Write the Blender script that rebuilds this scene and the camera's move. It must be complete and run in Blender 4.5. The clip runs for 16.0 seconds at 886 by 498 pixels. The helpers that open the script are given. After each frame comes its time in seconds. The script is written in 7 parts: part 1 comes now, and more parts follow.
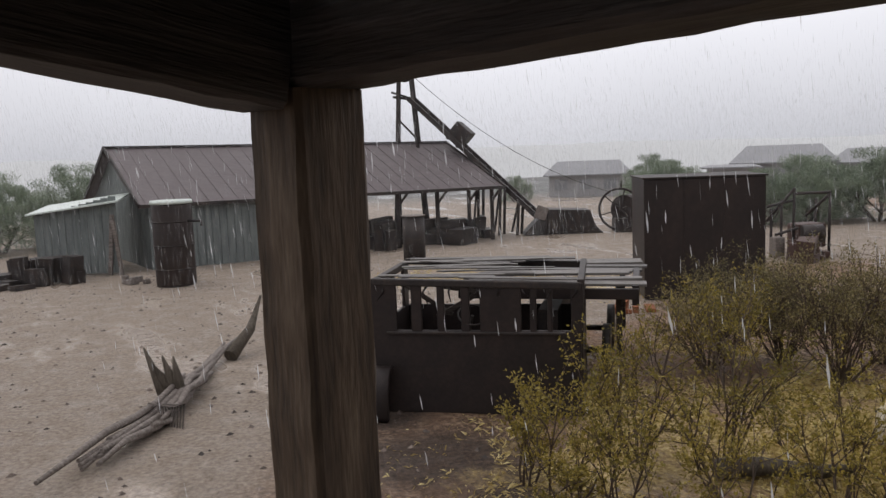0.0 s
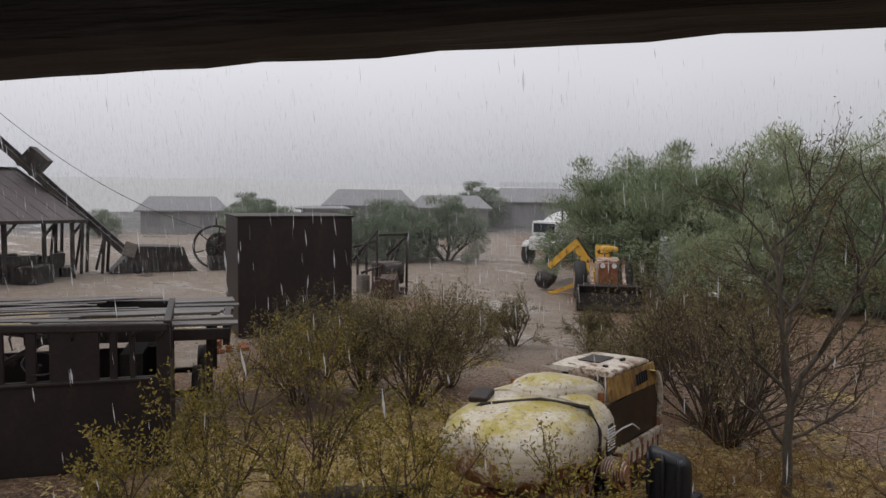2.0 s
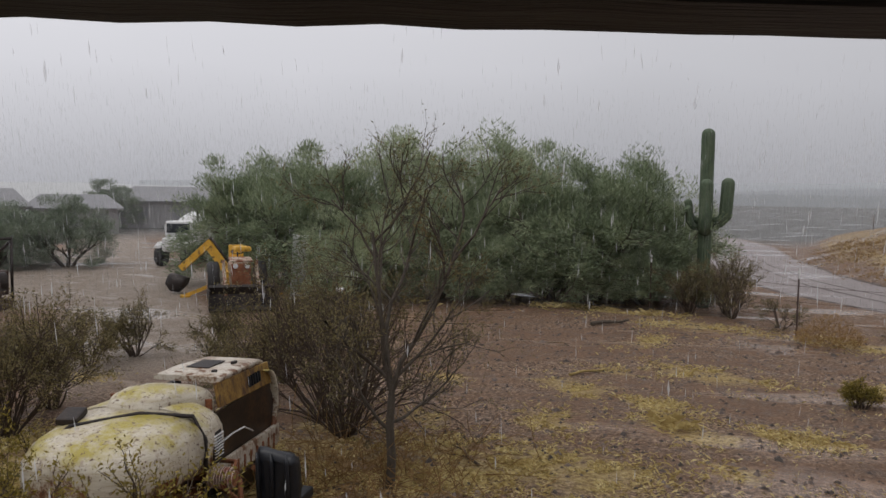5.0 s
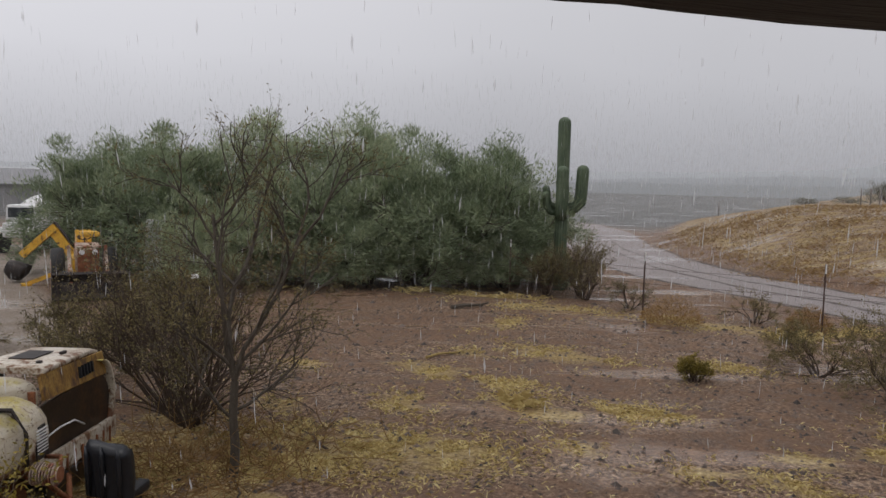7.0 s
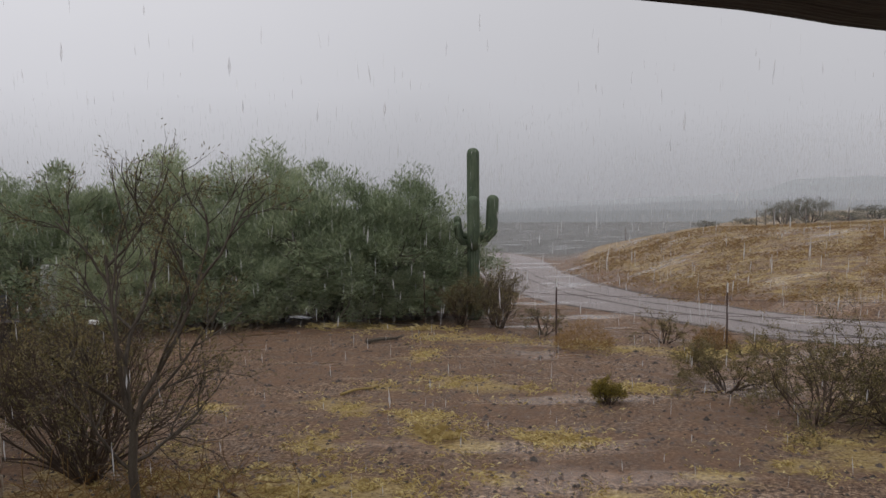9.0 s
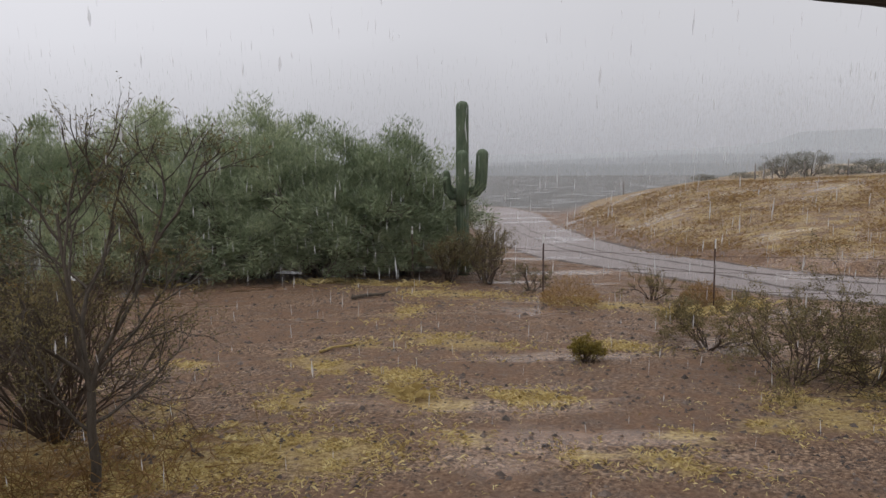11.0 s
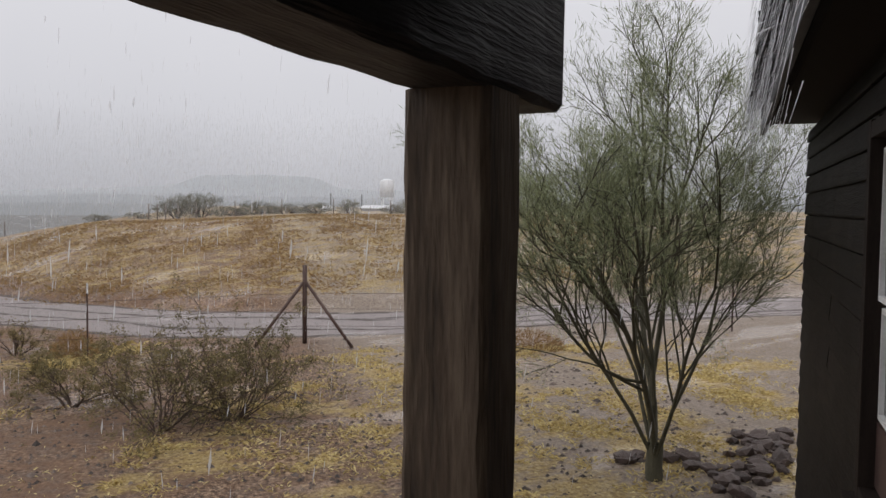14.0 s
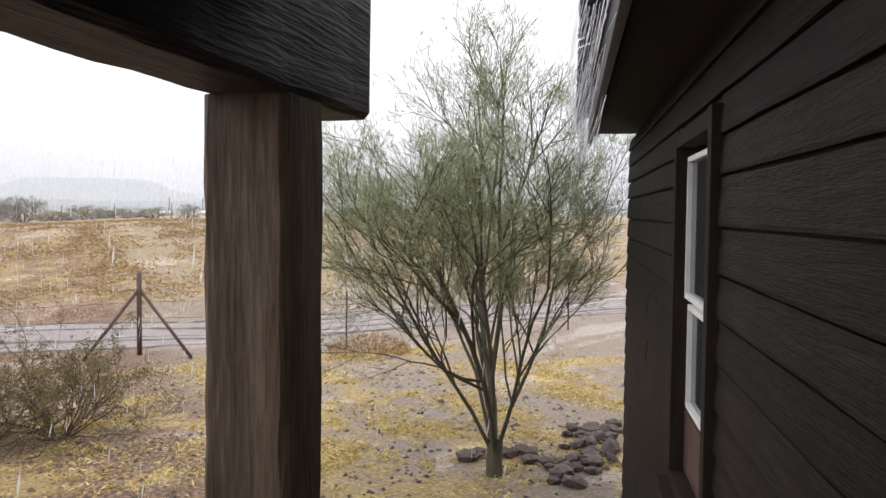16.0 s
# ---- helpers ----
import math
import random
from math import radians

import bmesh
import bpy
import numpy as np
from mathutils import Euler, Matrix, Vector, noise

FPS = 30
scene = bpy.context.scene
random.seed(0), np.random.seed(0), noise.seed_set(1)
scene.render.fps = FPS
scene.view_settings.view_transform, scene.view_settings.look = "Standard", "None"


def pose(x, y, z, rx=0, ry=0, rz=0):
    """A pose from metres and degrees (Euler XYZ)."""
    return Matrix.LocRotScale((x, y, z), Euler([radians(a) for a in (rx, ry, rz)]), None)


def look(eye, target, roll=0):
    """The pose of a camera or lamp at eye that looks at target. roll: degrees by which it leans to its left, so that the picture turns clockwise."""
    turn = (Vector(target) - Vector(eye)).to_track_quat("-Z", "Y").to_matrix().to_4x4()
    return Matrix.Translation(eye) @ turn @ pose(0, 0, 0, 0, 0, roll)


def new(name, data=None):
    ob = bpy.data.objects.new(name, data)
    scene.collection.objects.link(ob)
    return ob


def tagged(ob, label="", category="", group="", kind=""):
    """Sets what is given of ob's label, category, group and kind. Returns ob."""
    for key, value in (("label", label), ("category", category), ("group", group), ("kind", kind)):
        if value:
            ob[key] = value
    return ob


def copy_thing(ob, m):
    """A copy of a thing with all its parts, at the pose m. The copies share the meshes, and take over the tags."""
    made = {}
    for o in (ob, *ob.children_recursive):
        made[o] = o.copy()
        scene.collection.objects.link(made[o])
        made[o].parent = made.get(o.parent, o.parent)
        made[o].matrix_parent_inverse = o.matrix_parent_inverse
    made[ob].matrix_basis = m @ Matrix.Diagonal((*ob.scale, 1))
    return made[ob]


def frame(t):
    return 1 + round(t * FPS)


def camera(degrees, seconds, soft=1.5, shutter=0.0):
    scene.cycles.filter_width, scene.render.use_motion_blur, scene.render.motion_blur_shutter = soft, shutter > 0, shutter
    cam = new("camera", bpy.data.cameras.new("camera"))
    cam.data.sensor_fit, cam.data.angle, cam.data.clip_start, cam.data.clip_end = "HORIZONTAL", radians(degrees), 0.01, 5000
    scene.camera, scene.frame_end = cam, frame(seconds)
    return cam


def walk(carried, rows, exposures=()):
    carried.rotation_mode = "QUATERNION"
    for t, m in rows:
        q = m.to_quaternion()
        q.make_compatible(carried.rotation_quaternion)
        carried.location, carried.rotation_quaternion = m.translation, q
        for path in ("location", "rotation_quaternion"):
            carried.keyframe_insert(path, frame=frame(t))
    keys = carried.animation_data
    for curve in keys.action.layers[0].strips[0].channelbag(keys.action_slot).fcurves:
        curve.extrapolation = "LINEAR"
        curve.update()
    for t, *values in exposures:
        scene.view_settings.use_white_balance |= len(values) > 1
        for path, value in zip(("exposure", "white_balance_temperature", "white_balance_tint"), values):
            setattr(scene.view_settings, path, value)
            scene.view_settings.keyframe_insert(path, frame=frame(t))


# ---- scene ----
cam = camera(57.8, 16.0)
PATH = [
    (0, (-0.034, 0.311, 3.586), (-0.113, 2.296, 3.349), -2.2),
    (0.5, (0.01, 0.312, 3.581), (0.30, 2.28, 3.377), -2.3),
    (1, (0.016, 0.334, 3.579), (0.611, 2.23, 3.353), -0.5),
    (1.5, (0.045, 0.35, 3.575), (0.796, 2.195, 3.396), 1.5),
    (2, (0.078, 0.357, 3.585), (0.952, 2.149, 3.429), 0.7),
    (2.5, (0.119, 0.359, 3.584), (1.177, 2.049, 3.423), 0.5),
    (3, (0.138, 0.335, 3.586), (1.315, 1.943, 3.413), 1.0),
    (3.5, (0.251, 0.306, 3.596), (1.623, 1.754, 3.451), 0.9),
    (4, (0.406, 0.23, 3.604), (1.839, 1.621, 3.491), 1.5),
    (4.5, (0.503, 0.215, 3.613), (1.961, 1.577, 3.477), 0.7),
    (5, (0.531, 0.143, 3.609), (2.075, 1.406, 3.46), 0.8),
    (5.2, (0.558, 0.135, 3.612), (2.147, 1.339, 3.458), 0.9),
    (7.3, (0.782, -0.153, 3.578), (2.537, 0.79, 3.404), 1.2),
    (7.5, (0.814, -0.164, 3.579), (2.6, 0.72, 3.409), 1.1),
    (8, (0.831, -0.16, 3.579), (2.676, 0.597, 3.424), 1.6),
    (8.5, (0.855, -0.134, 3.576), (2.704, 0.617, 3.443), 1.3),
    (9, (0.897, -0.141, 3.55), (2.719, 0.68, 3.456), -0.4),
    (9.2, (0.901, -0.141, 3.543), (2.717, 0.688, 3.437), -0.8),
    (11.5, (1.485, -0.576, 3.596), (3.294, 0.247, 3.369), -0.1),
    (12, (1.708, -0.735, 3.542), (3.519, 0.086, 3.329), 1.3),
    (12.5, (1.989, -0.953, 3.515), (3.918, -0.453, 3.342), -0.1),
    (13, (2.115, -1.016, 3.532), (4.107, -0.939, 3.365), -0.2),
    (13.5, (2.125, -1.081, 3.546), (4.107, -1.32, 3.411), 1.0),
    (14, (2.139, -1.16, 3.555), (4.058, -1.713, 3.449), 0.6),
    (14.5, (2.126, -1.242, 3.559), (3.913, -2.135, 3.476), 0.0),
    (15, (2.097, -1.254, 3.568), (3.792, -2.313, 3.51), -0.1),
    (15.5, (2.086, -1.234, 3.563), (3.797, -2.267, 3.498), 0.3),
    (16, (2.078, -1.217, 3.557), (3.86, -2.121, 3.466), 0.6),
]
EXPOSURES = [(0, 0.35), (0.5, 0.42), (1, 0.22), (1.5, 0.05), (3.5, 0.04), (5, -0.05), (7.5, 0.0), (9, -0.08), (11.5, 0.18), (12.5, 0.02), (14, 0.28), (14.5, 0.65), (15, 1.24), (15.5, 1.32), (16, 1.15)]
walk(cam, [(t, look(eye, target, roll)) for t, eye, target, roll in PATH], EXPOSURES)

# ---- world: heavy overcast with rain, one very soft sun ----
world = bpy.data.worlds.new("storm_sky")
scene.world = world
world.use_nodes = True
wn, wl = world.node_tree.nodes, world.node_tree.links
wn.clear()
w_out, w_bg = wn.new("ShaderNodeOutputWorld"), wn.new("ShaderNodeBackground")
w_sky = wn.new("ShaderNodeTexSky")
w_sky.sky_type, w_sky.sun_disc = "NISHITA", False
w_sky.sun_elevation, w_sky.sun_rotation = radians(50), radians(-70)
w_sky.dust_density, w_sky.air_density = 6.0, 2.0
w_hsv = wn.new("ShaderNodeHueSaturation")
w_hsv.inputs["Saturation"].default_value = 0.15
w_hsv.inputs["Value"].default_value = 0.05
w_tc, w_sep = wn.new("ShaderNodeTexCoord"), wn.new("ShaderNodeSeparateXYZ")
w_ramp = wn.new("ShaderNodeValToRGB")
w_noise = wn.new("ShaderNodeTexNoise")
w_noise.inputs["Scale"].default_value, w_noise.inputs["Detail"].default_value = 1.6, 4
w_add = wn.new("ShaderNodeMath")
w_add.operation = "MULTIPLY_ADD"
w_add.inputs[1].default_value = 0.16
cr = w_ramp.color_ramp
cr.elements[0].position, cr.elements[0].color = 0.05, (0.385, 0.388, 0.42, 1)
cr.elements[1].position, cr.elements[1].color = 0.75, (1.0, 0.985, 1.03, 1)
e = cr.elements.new(0.22)
e.color = (0.655, 0.655, 0.70, 1)
w_mix = wn.new("ShaderNodeMix")
w_mix.data_type = "RGBA"
w_mix.inputs["Factor"].default_value = 0.85
wl.new(w_tc.outputs["Generated"], w_sep.inputs[0])
wl.new(w_tc.outputs["Generated"], w_noise.inputs["Vector"])
wl.new(w_noise.outputs["Fac"], w_add.inputs[0])
wl.new(w_sep.outputs["Z"], w_add.inputs[2])
wl.new(w_add.outputs[0], w_ramp.inputs[0])
wl.new(w_sky.outputs[0], w_hsv.inputs["Color"])
wl.new(w_hsv.outputs[0], w_mix.inputs["A"])
wl.new(w_ramp.outputs[0], w_mix.inputs["B"])
w_side, w_gain = wn.new("ShaderNodeMapRange"), wn.new("ShaderNodeVectorMath")
w_side.inputs["From Min"].default_value, w_side.inputs["From Max"].default_value = 0.2, 1.0
w_side.inputs["To Min"].default_value, w_side.inputs["To Max"].default_value = 0.90, 1.24
w_gain.operation = "SCALE"
wl.new(w_sep.outputs["Y"], w_side.inputs["Value"])
wl.new(w_mix.outputs["Result"], w_gain.inputs[0])
wl.new(w_side.outputs[0], w_gain.inputs["Scale"])
wl.new(w_gain.outputs[0], w_bg.inputs[0])
wl.new(w_bg.outputs[0], w_out.inputs[0])
w_bg.inputs["Strength"].default_value = 1.0
sun = new("sun", bpy.data.lights.new("sun", "SUN"))
sun.data.energy, sun.data.angle, sun.data.color = 0.6, radians(40), (1.0, 0.97, 0.93)
sun.matrix_world = look((0, 0, 50), (22, -8, 0))


# ---- materials ----
def material(name, colors, scale=6.0, rough=0.8, metal=0.0, bump=0.3, detail=6.0, stretch=(1, 1, 1), spread=(0.3, 0.7), fine=8.0,
             rand=0.0, spec=0.4, coords="Object", stain=None, translucent=0.0):
    """A surface of two or more colours mixed by noise at two sizes, with relief. stain: (colour, size, amount)."""
    m = bpy.data.materials.new(name)
    m.use_nodes = True
    n, l = m.node_tree.nodes, m.node_tree.links
    bsdf = n["Principled BSDF"]
    tc, mp = n.new("ShaderNodeTexCoord"), n.new("ShaderNodeMapping")
    mp.inputs["Scale"].default_value = stretch
    l.new(tc.outputs[coords], mp.inputs[0])
    big, small = n.new("ShaderNodeTexNoise"), n.new("ShaderNodeTexNoise")
    for t, s in ((big, scale), (small, scale * fine)):
        t.inputs["Scale"].default_value, t.inputs["Detail"].default_value = s, detail
        l.new(mp.outputs[0], t.inputs["Vector"])
    mix = n.new("ShaderNodeMath")
    mix.operation = "MULTIPLY_ADD"
    mix.inputs[1].default_value = 0.6
    half = n.new("ShaderNodeMath")
    half.operation = "MULTIPLY"
    half.inputs[1].default_value = 0.4
    l.new(small.outputs["Fac"], half.inputs[0])
    l.new(big.outputs["Fac"], mix.inputs[0])
    l.new(half.outputs[0], mix.inputs[2])
    value = mix.outputs[0]
    if rand:
        info, ra = n.new("ShaderNodeObjectInfo"), n.new("ShaderNodeMath")
        geo = n.new("ShaderNodeNewGeometry")
        both = n.new("ShaderNodeMath")
        l.new(info.outputs["Random"], both.inputs[0])
        l.new(geo.outputs["Random Per Island"], both.inputs[1])
        ra.operation = "MULTIPLY_ADD"
        ra.inputs[1].default_value = rand
        sh = n.new("ShaderNodeMath")
        sh.operation = "SUBTRACT"
        sh.inputs[1].default_value = rand
        l.new(both.outputs[0], ra.inputs[0])
        l.new(value, ra.inputs[2])
        l.new(ra.outputs[0], sh.inputs[0])
        value = sh.outputs[0]
    ramp = n.new("ShaderNodeValToRGB")
    el = ramp.color_ramp.elements
    for i, c in enumerate(colors):
        p = spread[0] + (spread[1] - spread[0]) * i / max(1, len(colors) - 1)
        if i < 2:
            el[i].position = p
        item = el[i] if i < 2 else el.new(p)
        item.color = (*c, 1)
    l.new(value, ramp.inputs[0])
    color = ramp.outputs[0]
    if stain:
        st, sr, sm = n.new("ShaderNodeTexNoise"), n.new("ShaderNodeValToRGB"), n.new("ShaderNodeMix")
        st.inputs["Scale"].default_value, st.inputs["Detail"].default_value = stain[1], 5
        l.new(mp.outputs[0], st.inputs["Vector"])
        sr.color_ramp.elements[0].position, sr.color_ramp.elements[1].position = 0.62 - stain[2] * 0.3, 0.70 - stain[2] * 0.25
        sm.data_type = "RGBA"
        l.new(st.outputs["Fac"], sr.inputs[0])
        l.new(sr.outputs[0], sm.inputs["Factor"])
        l.new(color, sm.inputs["A"])
        sm.inputs["B"].default_value = (*stain[0], 1)
        color = sm.outputs["Result"]
    l.new(color, bsdf.inputs["Base Color"])
    bsdf.inputs["Roughness"].default_value, bsdf.inputs["Metallic"].default_value = rough, metal
    bsdf.inputs["Specular IOR Level"].default_value = spec
    if bump:
        b = n.new("ShaderNodeBump")
        b.inputs["Strength"].default_value, b.inputs["Distance"].default_value = bump, 0.02
        l.new(value, b.inputs["Height"])
        l.new(b.outputs[0], bsdf.inputs["Normal"])
    if translucent:
        tr, ms = n.new("ShaderNodeBsdfTranslucent"), n.new("ShaderNodeMixShader")
        ms.inputs[0].default_value = translucent
        l.new(color, tr.inputs[0])
        l.new(bsdf.outputs[0], ms.inputs[1])
        l.new(tr.outputs[0], ms.inputs[2])
        l.new(ms.outputs[0], n["Material Output"].inputs[0])
    return m


M_POST = material("post_wood", [(0.022, 0.015, 0.010), (0.09, 0.062, 0.04), (0.185, 0.138, 0.095)], 3, 0.75, bump=0.5, stretch=(6, 6, 0.7), fine=6)
M_BEAM = material("beam_wood", [(0.02, 0.0185, 0.018), (0.047, 0.043, 0.042), (0.105, 0.098, 0.095)], 3, 0.6, bump=0.7, stretch=(0.6, 9, 9), fine=6)
M_PLANK = material("wall_plank", [(0.005, 0.0038, 0.0034), (0.010, 0.0078, 0.0068), (0.025, 0.0195, 0.016)], 2.5, 0.6, bump=0.9, stretch=(0.8, 10, 10), fine=6, rand=0.1, spec=0.08)
M_TRIM = material("dark_trim", [(0.011, 0.008, 0.0065), (0.025, 0.0175, 0.014)], 5, 0.7, bump=0.3, stretch=(6, 6, 0.7), spec=0.1)
M_CEIL = material("porch_board", [(0.025, 0.02, 0.017), (0.06, 0.048, 0.04)], 3, 0.8, bump=0.3, stretch=(0.5, 8, 8), spec=0.1)
M_SHAKE = material("roof_shake", [(0.012, 0.012, 0.013), (0.03, 0.03, 0.033), (0.06, 0.06, 0.065)], 4, 0.5, bump=0.6, stretch=(8, 1, 1), rand=0.15)
M_SASH = material("white_sash", [(0.6, 0.6, 0.58), (0.78, 0.78, 0.76)], 8, 0.5, bump=0.1)
M_IRON = material("dark_iron", [(0.014, 0.012, 0.012), (0.032, 0.026, 0.024), (0.06, 0.042, 0.034)], 3, 0.6, 0.3, bump=0.3)
M_TANK = material("tank_steel", [(0.018, 0.014, 0.013), (0.028, 0.020, 0.018), (0.046, 0.031, 0.026)], 1.1, 0.5, 0.2, bump=0.2, stretch=(1, 1, 0.8), spread=(0.25, 0.75))
M_RUST = material("rust", [(0.10, 0.035, 0.018), (0.24, 0.09, 0.04), (0.34, 0.15, 0.08)], 7, 0.85, bump=0.5)
M_OLDWOOD = material("grey_wood", [(0.06, 0.05, 0.045), (0.15, 0.125, 0.11), (0.27, 0.235, 0.21)], 4, 0.8, bump=0.6, stretch=(1, 7, 7), fine=6)
M_BURNT = material("dark_body", [(0.010, 0.007, 0.007), (0.019, 0.013, 0.012), (0.034, 0.022, 0.019)], 2.2, 0.5, 0.1, bump=0.25)
M_YELLOW = material("yellow_paint", [(0.36, 0.17, 0.02), (0.62, 0.34, 0.035), (0.72, 0.43, 0.06)], 4, 0.45, bump=0.15, spread=(0.25, 0.6), stain=((0.12, 0.07, 0.04), 6, 0.2))
M_OCHRE = material("dirty_ochre_paint", [(0.07, 0.035, 0.015), (0.24, 0.13, 0.03), (0.42, 0.27, 0.08)], 4, 0.5, bump=0.2, spread=(0.28, 0.65), stain=((0.10, 0.05, 0.03), 5, 0.32), stretch=(2, 2, 1))
M_HATCH = material("dirty_white_paint", [(0.22, 0.13, 0.07), (0.50, 0.44, 0.36), (0.62, 0.58, 0.51)], 5, 0.5, bump=0.3, spread=(0.33, 0.62), stain=((0.16, 0.075, 0.035), 9, 0.30))
M_WETWOOD = material("dark_wet_wood", [(0.025, 0.02, 0.018), (0.06, 0.048, 0.042), (0.11, 0.095, 0.085)], 4, 0.85, bump=0.6, stretch=(1, 7, 7), fine=6, spec=0.15)
M_CREAM = material("cream_paint", [(0.28, 0.20, 0.14), (0.55, 0.48, 0.40)], 5, 0.5, bump=0.15, stain=((0.22, 0.08, 0.04), 6, 0.45))
M_WHITE = material("white_paint", [(0.6, 0.6, 0.6), (0.78, 0.78, 0.78)], 4, 0.45, bump=0.1, stain=((0.3, 0.28, 0.25), 4, 0.12))
M_RUBBER = material("rubber", [(0.014, 0.014, 0.015), (0.035, 0.033, 0.032)], 8, 0.7, bump=0.2)
M_BLACK = material("black_cover", [(0.008, 0.009, 0.012), (0.022, 0.024, 0.03)], 5, 0.35, bump=0.2)
M_BARNROOF = material("barn_roof", [(0.06, 0.047, 0.048), (0.09, 0.072, 0.074), (0.12, 0.098, 0.10)], 1.4, 0.6, bump=0.2, stretch=(1, 6, 6))
M_BARNWALL = material("barn_wall", [(0.08, 0.09, 0.09), (0.13, 0.145, 0.14), (0.18, 0.20, 0.19)], 1.5, 0.7, bump=0.2, stretch=(6, 6, 0.6))
M_TIN = material("tin_roof", [(0.42, 0.47, 0.43), (0.62, 0.67, 0.63)], 2, 0.35, 0.2, bump=0.15)
# house colours washed pale: the rain haze is put into the grey
M_HAZYROOF = material("hazy_far_roof", [(0.20, 0.20, 0.21), (0.25, 0.25, 0.26)], 0.8, 0.7, bump=0.1)
M_HAZYWALL = material("hazy_far_wall", [(0.27, 0.265, 0.265), (0.33, 0.32, 0.32)], 0.8, 0.7, bump=0.1)
M_BARK = material("bark", [(0.035, 0.028, 0.022), (0.08, 0.065, 0.05), (0.13, 0.11, 0.085)], 8, 0.85, bump=0.6, stretch=(3, 3, 0.6))
M_TWIG = material("twig", [(0.045, 0.030, 0.022), (0.10, 0.070, 0.052)], 6, 0.8, bump=0)
M_GREENBARK = material("green_bark", [(0.035, 0.032, 0.02), (0.07, 0.064, 0.04), (0.11, 0.10, 0.066)], 6, 0.75, bump=0.3, stretch=(3, 3, 0.6))
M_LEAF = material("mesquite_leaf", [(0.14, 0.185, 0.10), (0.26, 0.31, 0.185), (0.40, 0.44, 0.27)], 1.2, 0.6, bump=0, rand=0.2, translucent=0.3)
# far leaves: greyer, flatter green with the rain haze in the colour
M_LEAFHAZE = material("haze_greyed_leaf", [(0.14, 0.175, 0.12), (0.20, 0.24, 0.17), (0.27, 0.31, 0.22)], 1.2, 0.7, bump=0, rand=0.15, translucent=0.3)
M_LEAF2 = material("creosote_leaf", [(0.11, 0.09, 0.014), (0.22, 0.17, 0.03), (0.36, 0.275, 0.06)], 2, 0.6, bump=0, rand=0.25, translucent=0.3)
M_LEAF3 = material("palo_verde_twig", [(0.17, 0.195, 0.10), (0.255, 0.28, 0.155), (0.35, 0.37, 0.22)], 2, 0.6, bump=0, rand=0.2, translucent=0.2)
M_LEAF4 = material("olive_leaf", [(0.09, 0.08, 0.03), (0.17, 0.14, 0.06), (0.26, 0.205, 0.09)], 2, 0.6, bump=0, rand=0.25, translucent=0.25)
M_STRAW = material("straw", [(0.34, 0.245, 0.09), (0.56, 0.445, 0.19), (0.70, 0.60, 0.32)], 3, 0.8, bump=0, rand=0.3, translucent=0.2)
M_DRYGRASS = material("dry_bank_grass", [(0.22, 0.145, 0.06), (0.36, 0.255, 0.115), (0.50, 0.38, 0.18)], 3, 0.85, bump=0, rand=0.3, translucent=0.2)
M_BRUSH = material("rusty_brush", [(0.19, 0.105, 0.04), (0.34, 0.215, 0.085)], 3, 0.85, bump=0, rand=0.3, translucent=0.2)
M_SCRUB = material("grey_scrub_leaf", [(0.10, 0.095, 0.07), (0.16, 0.155, 0.115), (0.22, 0.21, 0.16)], 1.5, 0.7, bump=0, rand=0.2, translucent=0.2)
M_PLAINWHITE = material("pale_steel", [(0.55, 0.56, 0.58), (0.68, 0.69, 0.71)], 0.6, 0.5, bump=0.05)
M_WETBOARD = material("wet_grey_board", [(0.035, 0.03, 0.028), (0.09, 0.08, 0.074), (0.15, 0.135, 0.12)], 4, 0.5, bump=0.5, stretch=(1, 7, 7), fine=6, spec=0.35, rand=0.25)
M_CACTUS = material("saguaro_skin", [(0.05, 0.075, 0.045), (0.09, 0.125, 0.075), (0.14, 0.17, 0.11)], 4, 0.7, bump=0.3, stretch=(1, 1, 0.4))
M_ROCK = material("rock", [(0.025, 0.017, 0.013), (0.11, 0.08, 0.065), (0.30, 0.24, 0.20)], 5, 0.55, bump=0.6, rand=0.4, spread=(0.15, 0.75))
M_DARKROCK = material("dark_red_rock", [(0.022, 0.014, 0.012), (0.05, 0.033, 0.027), (0.09, 0.062, 0.052)], 5, 0.6, bump=0.6, rand=0.25)
M_PIPE = material("fence_iron", [(0.05, 0.03, 0.025), (0.10, 0.06, 0.05)], 8, 0.6, 0.3, bump=0.2)
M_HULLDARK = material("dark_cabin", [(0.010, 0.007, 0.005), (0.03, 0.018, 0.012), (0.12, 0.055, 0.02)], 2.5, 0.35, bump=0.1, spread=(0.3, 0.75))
M_GLASS = bpy.data.materials.new("dark_glass")
M_GLASS.use_nodes = True
_g = M_GLASS.node_tree.nodes["Principled BSDF"]
_g.inputs["Base Color"].default_value, _g.inputs["Roughness"].default_value = (0.03, 0.035, 0.04, 1), 0.08
_g.inputs["Specular IOR Level"].default_value = 0.6


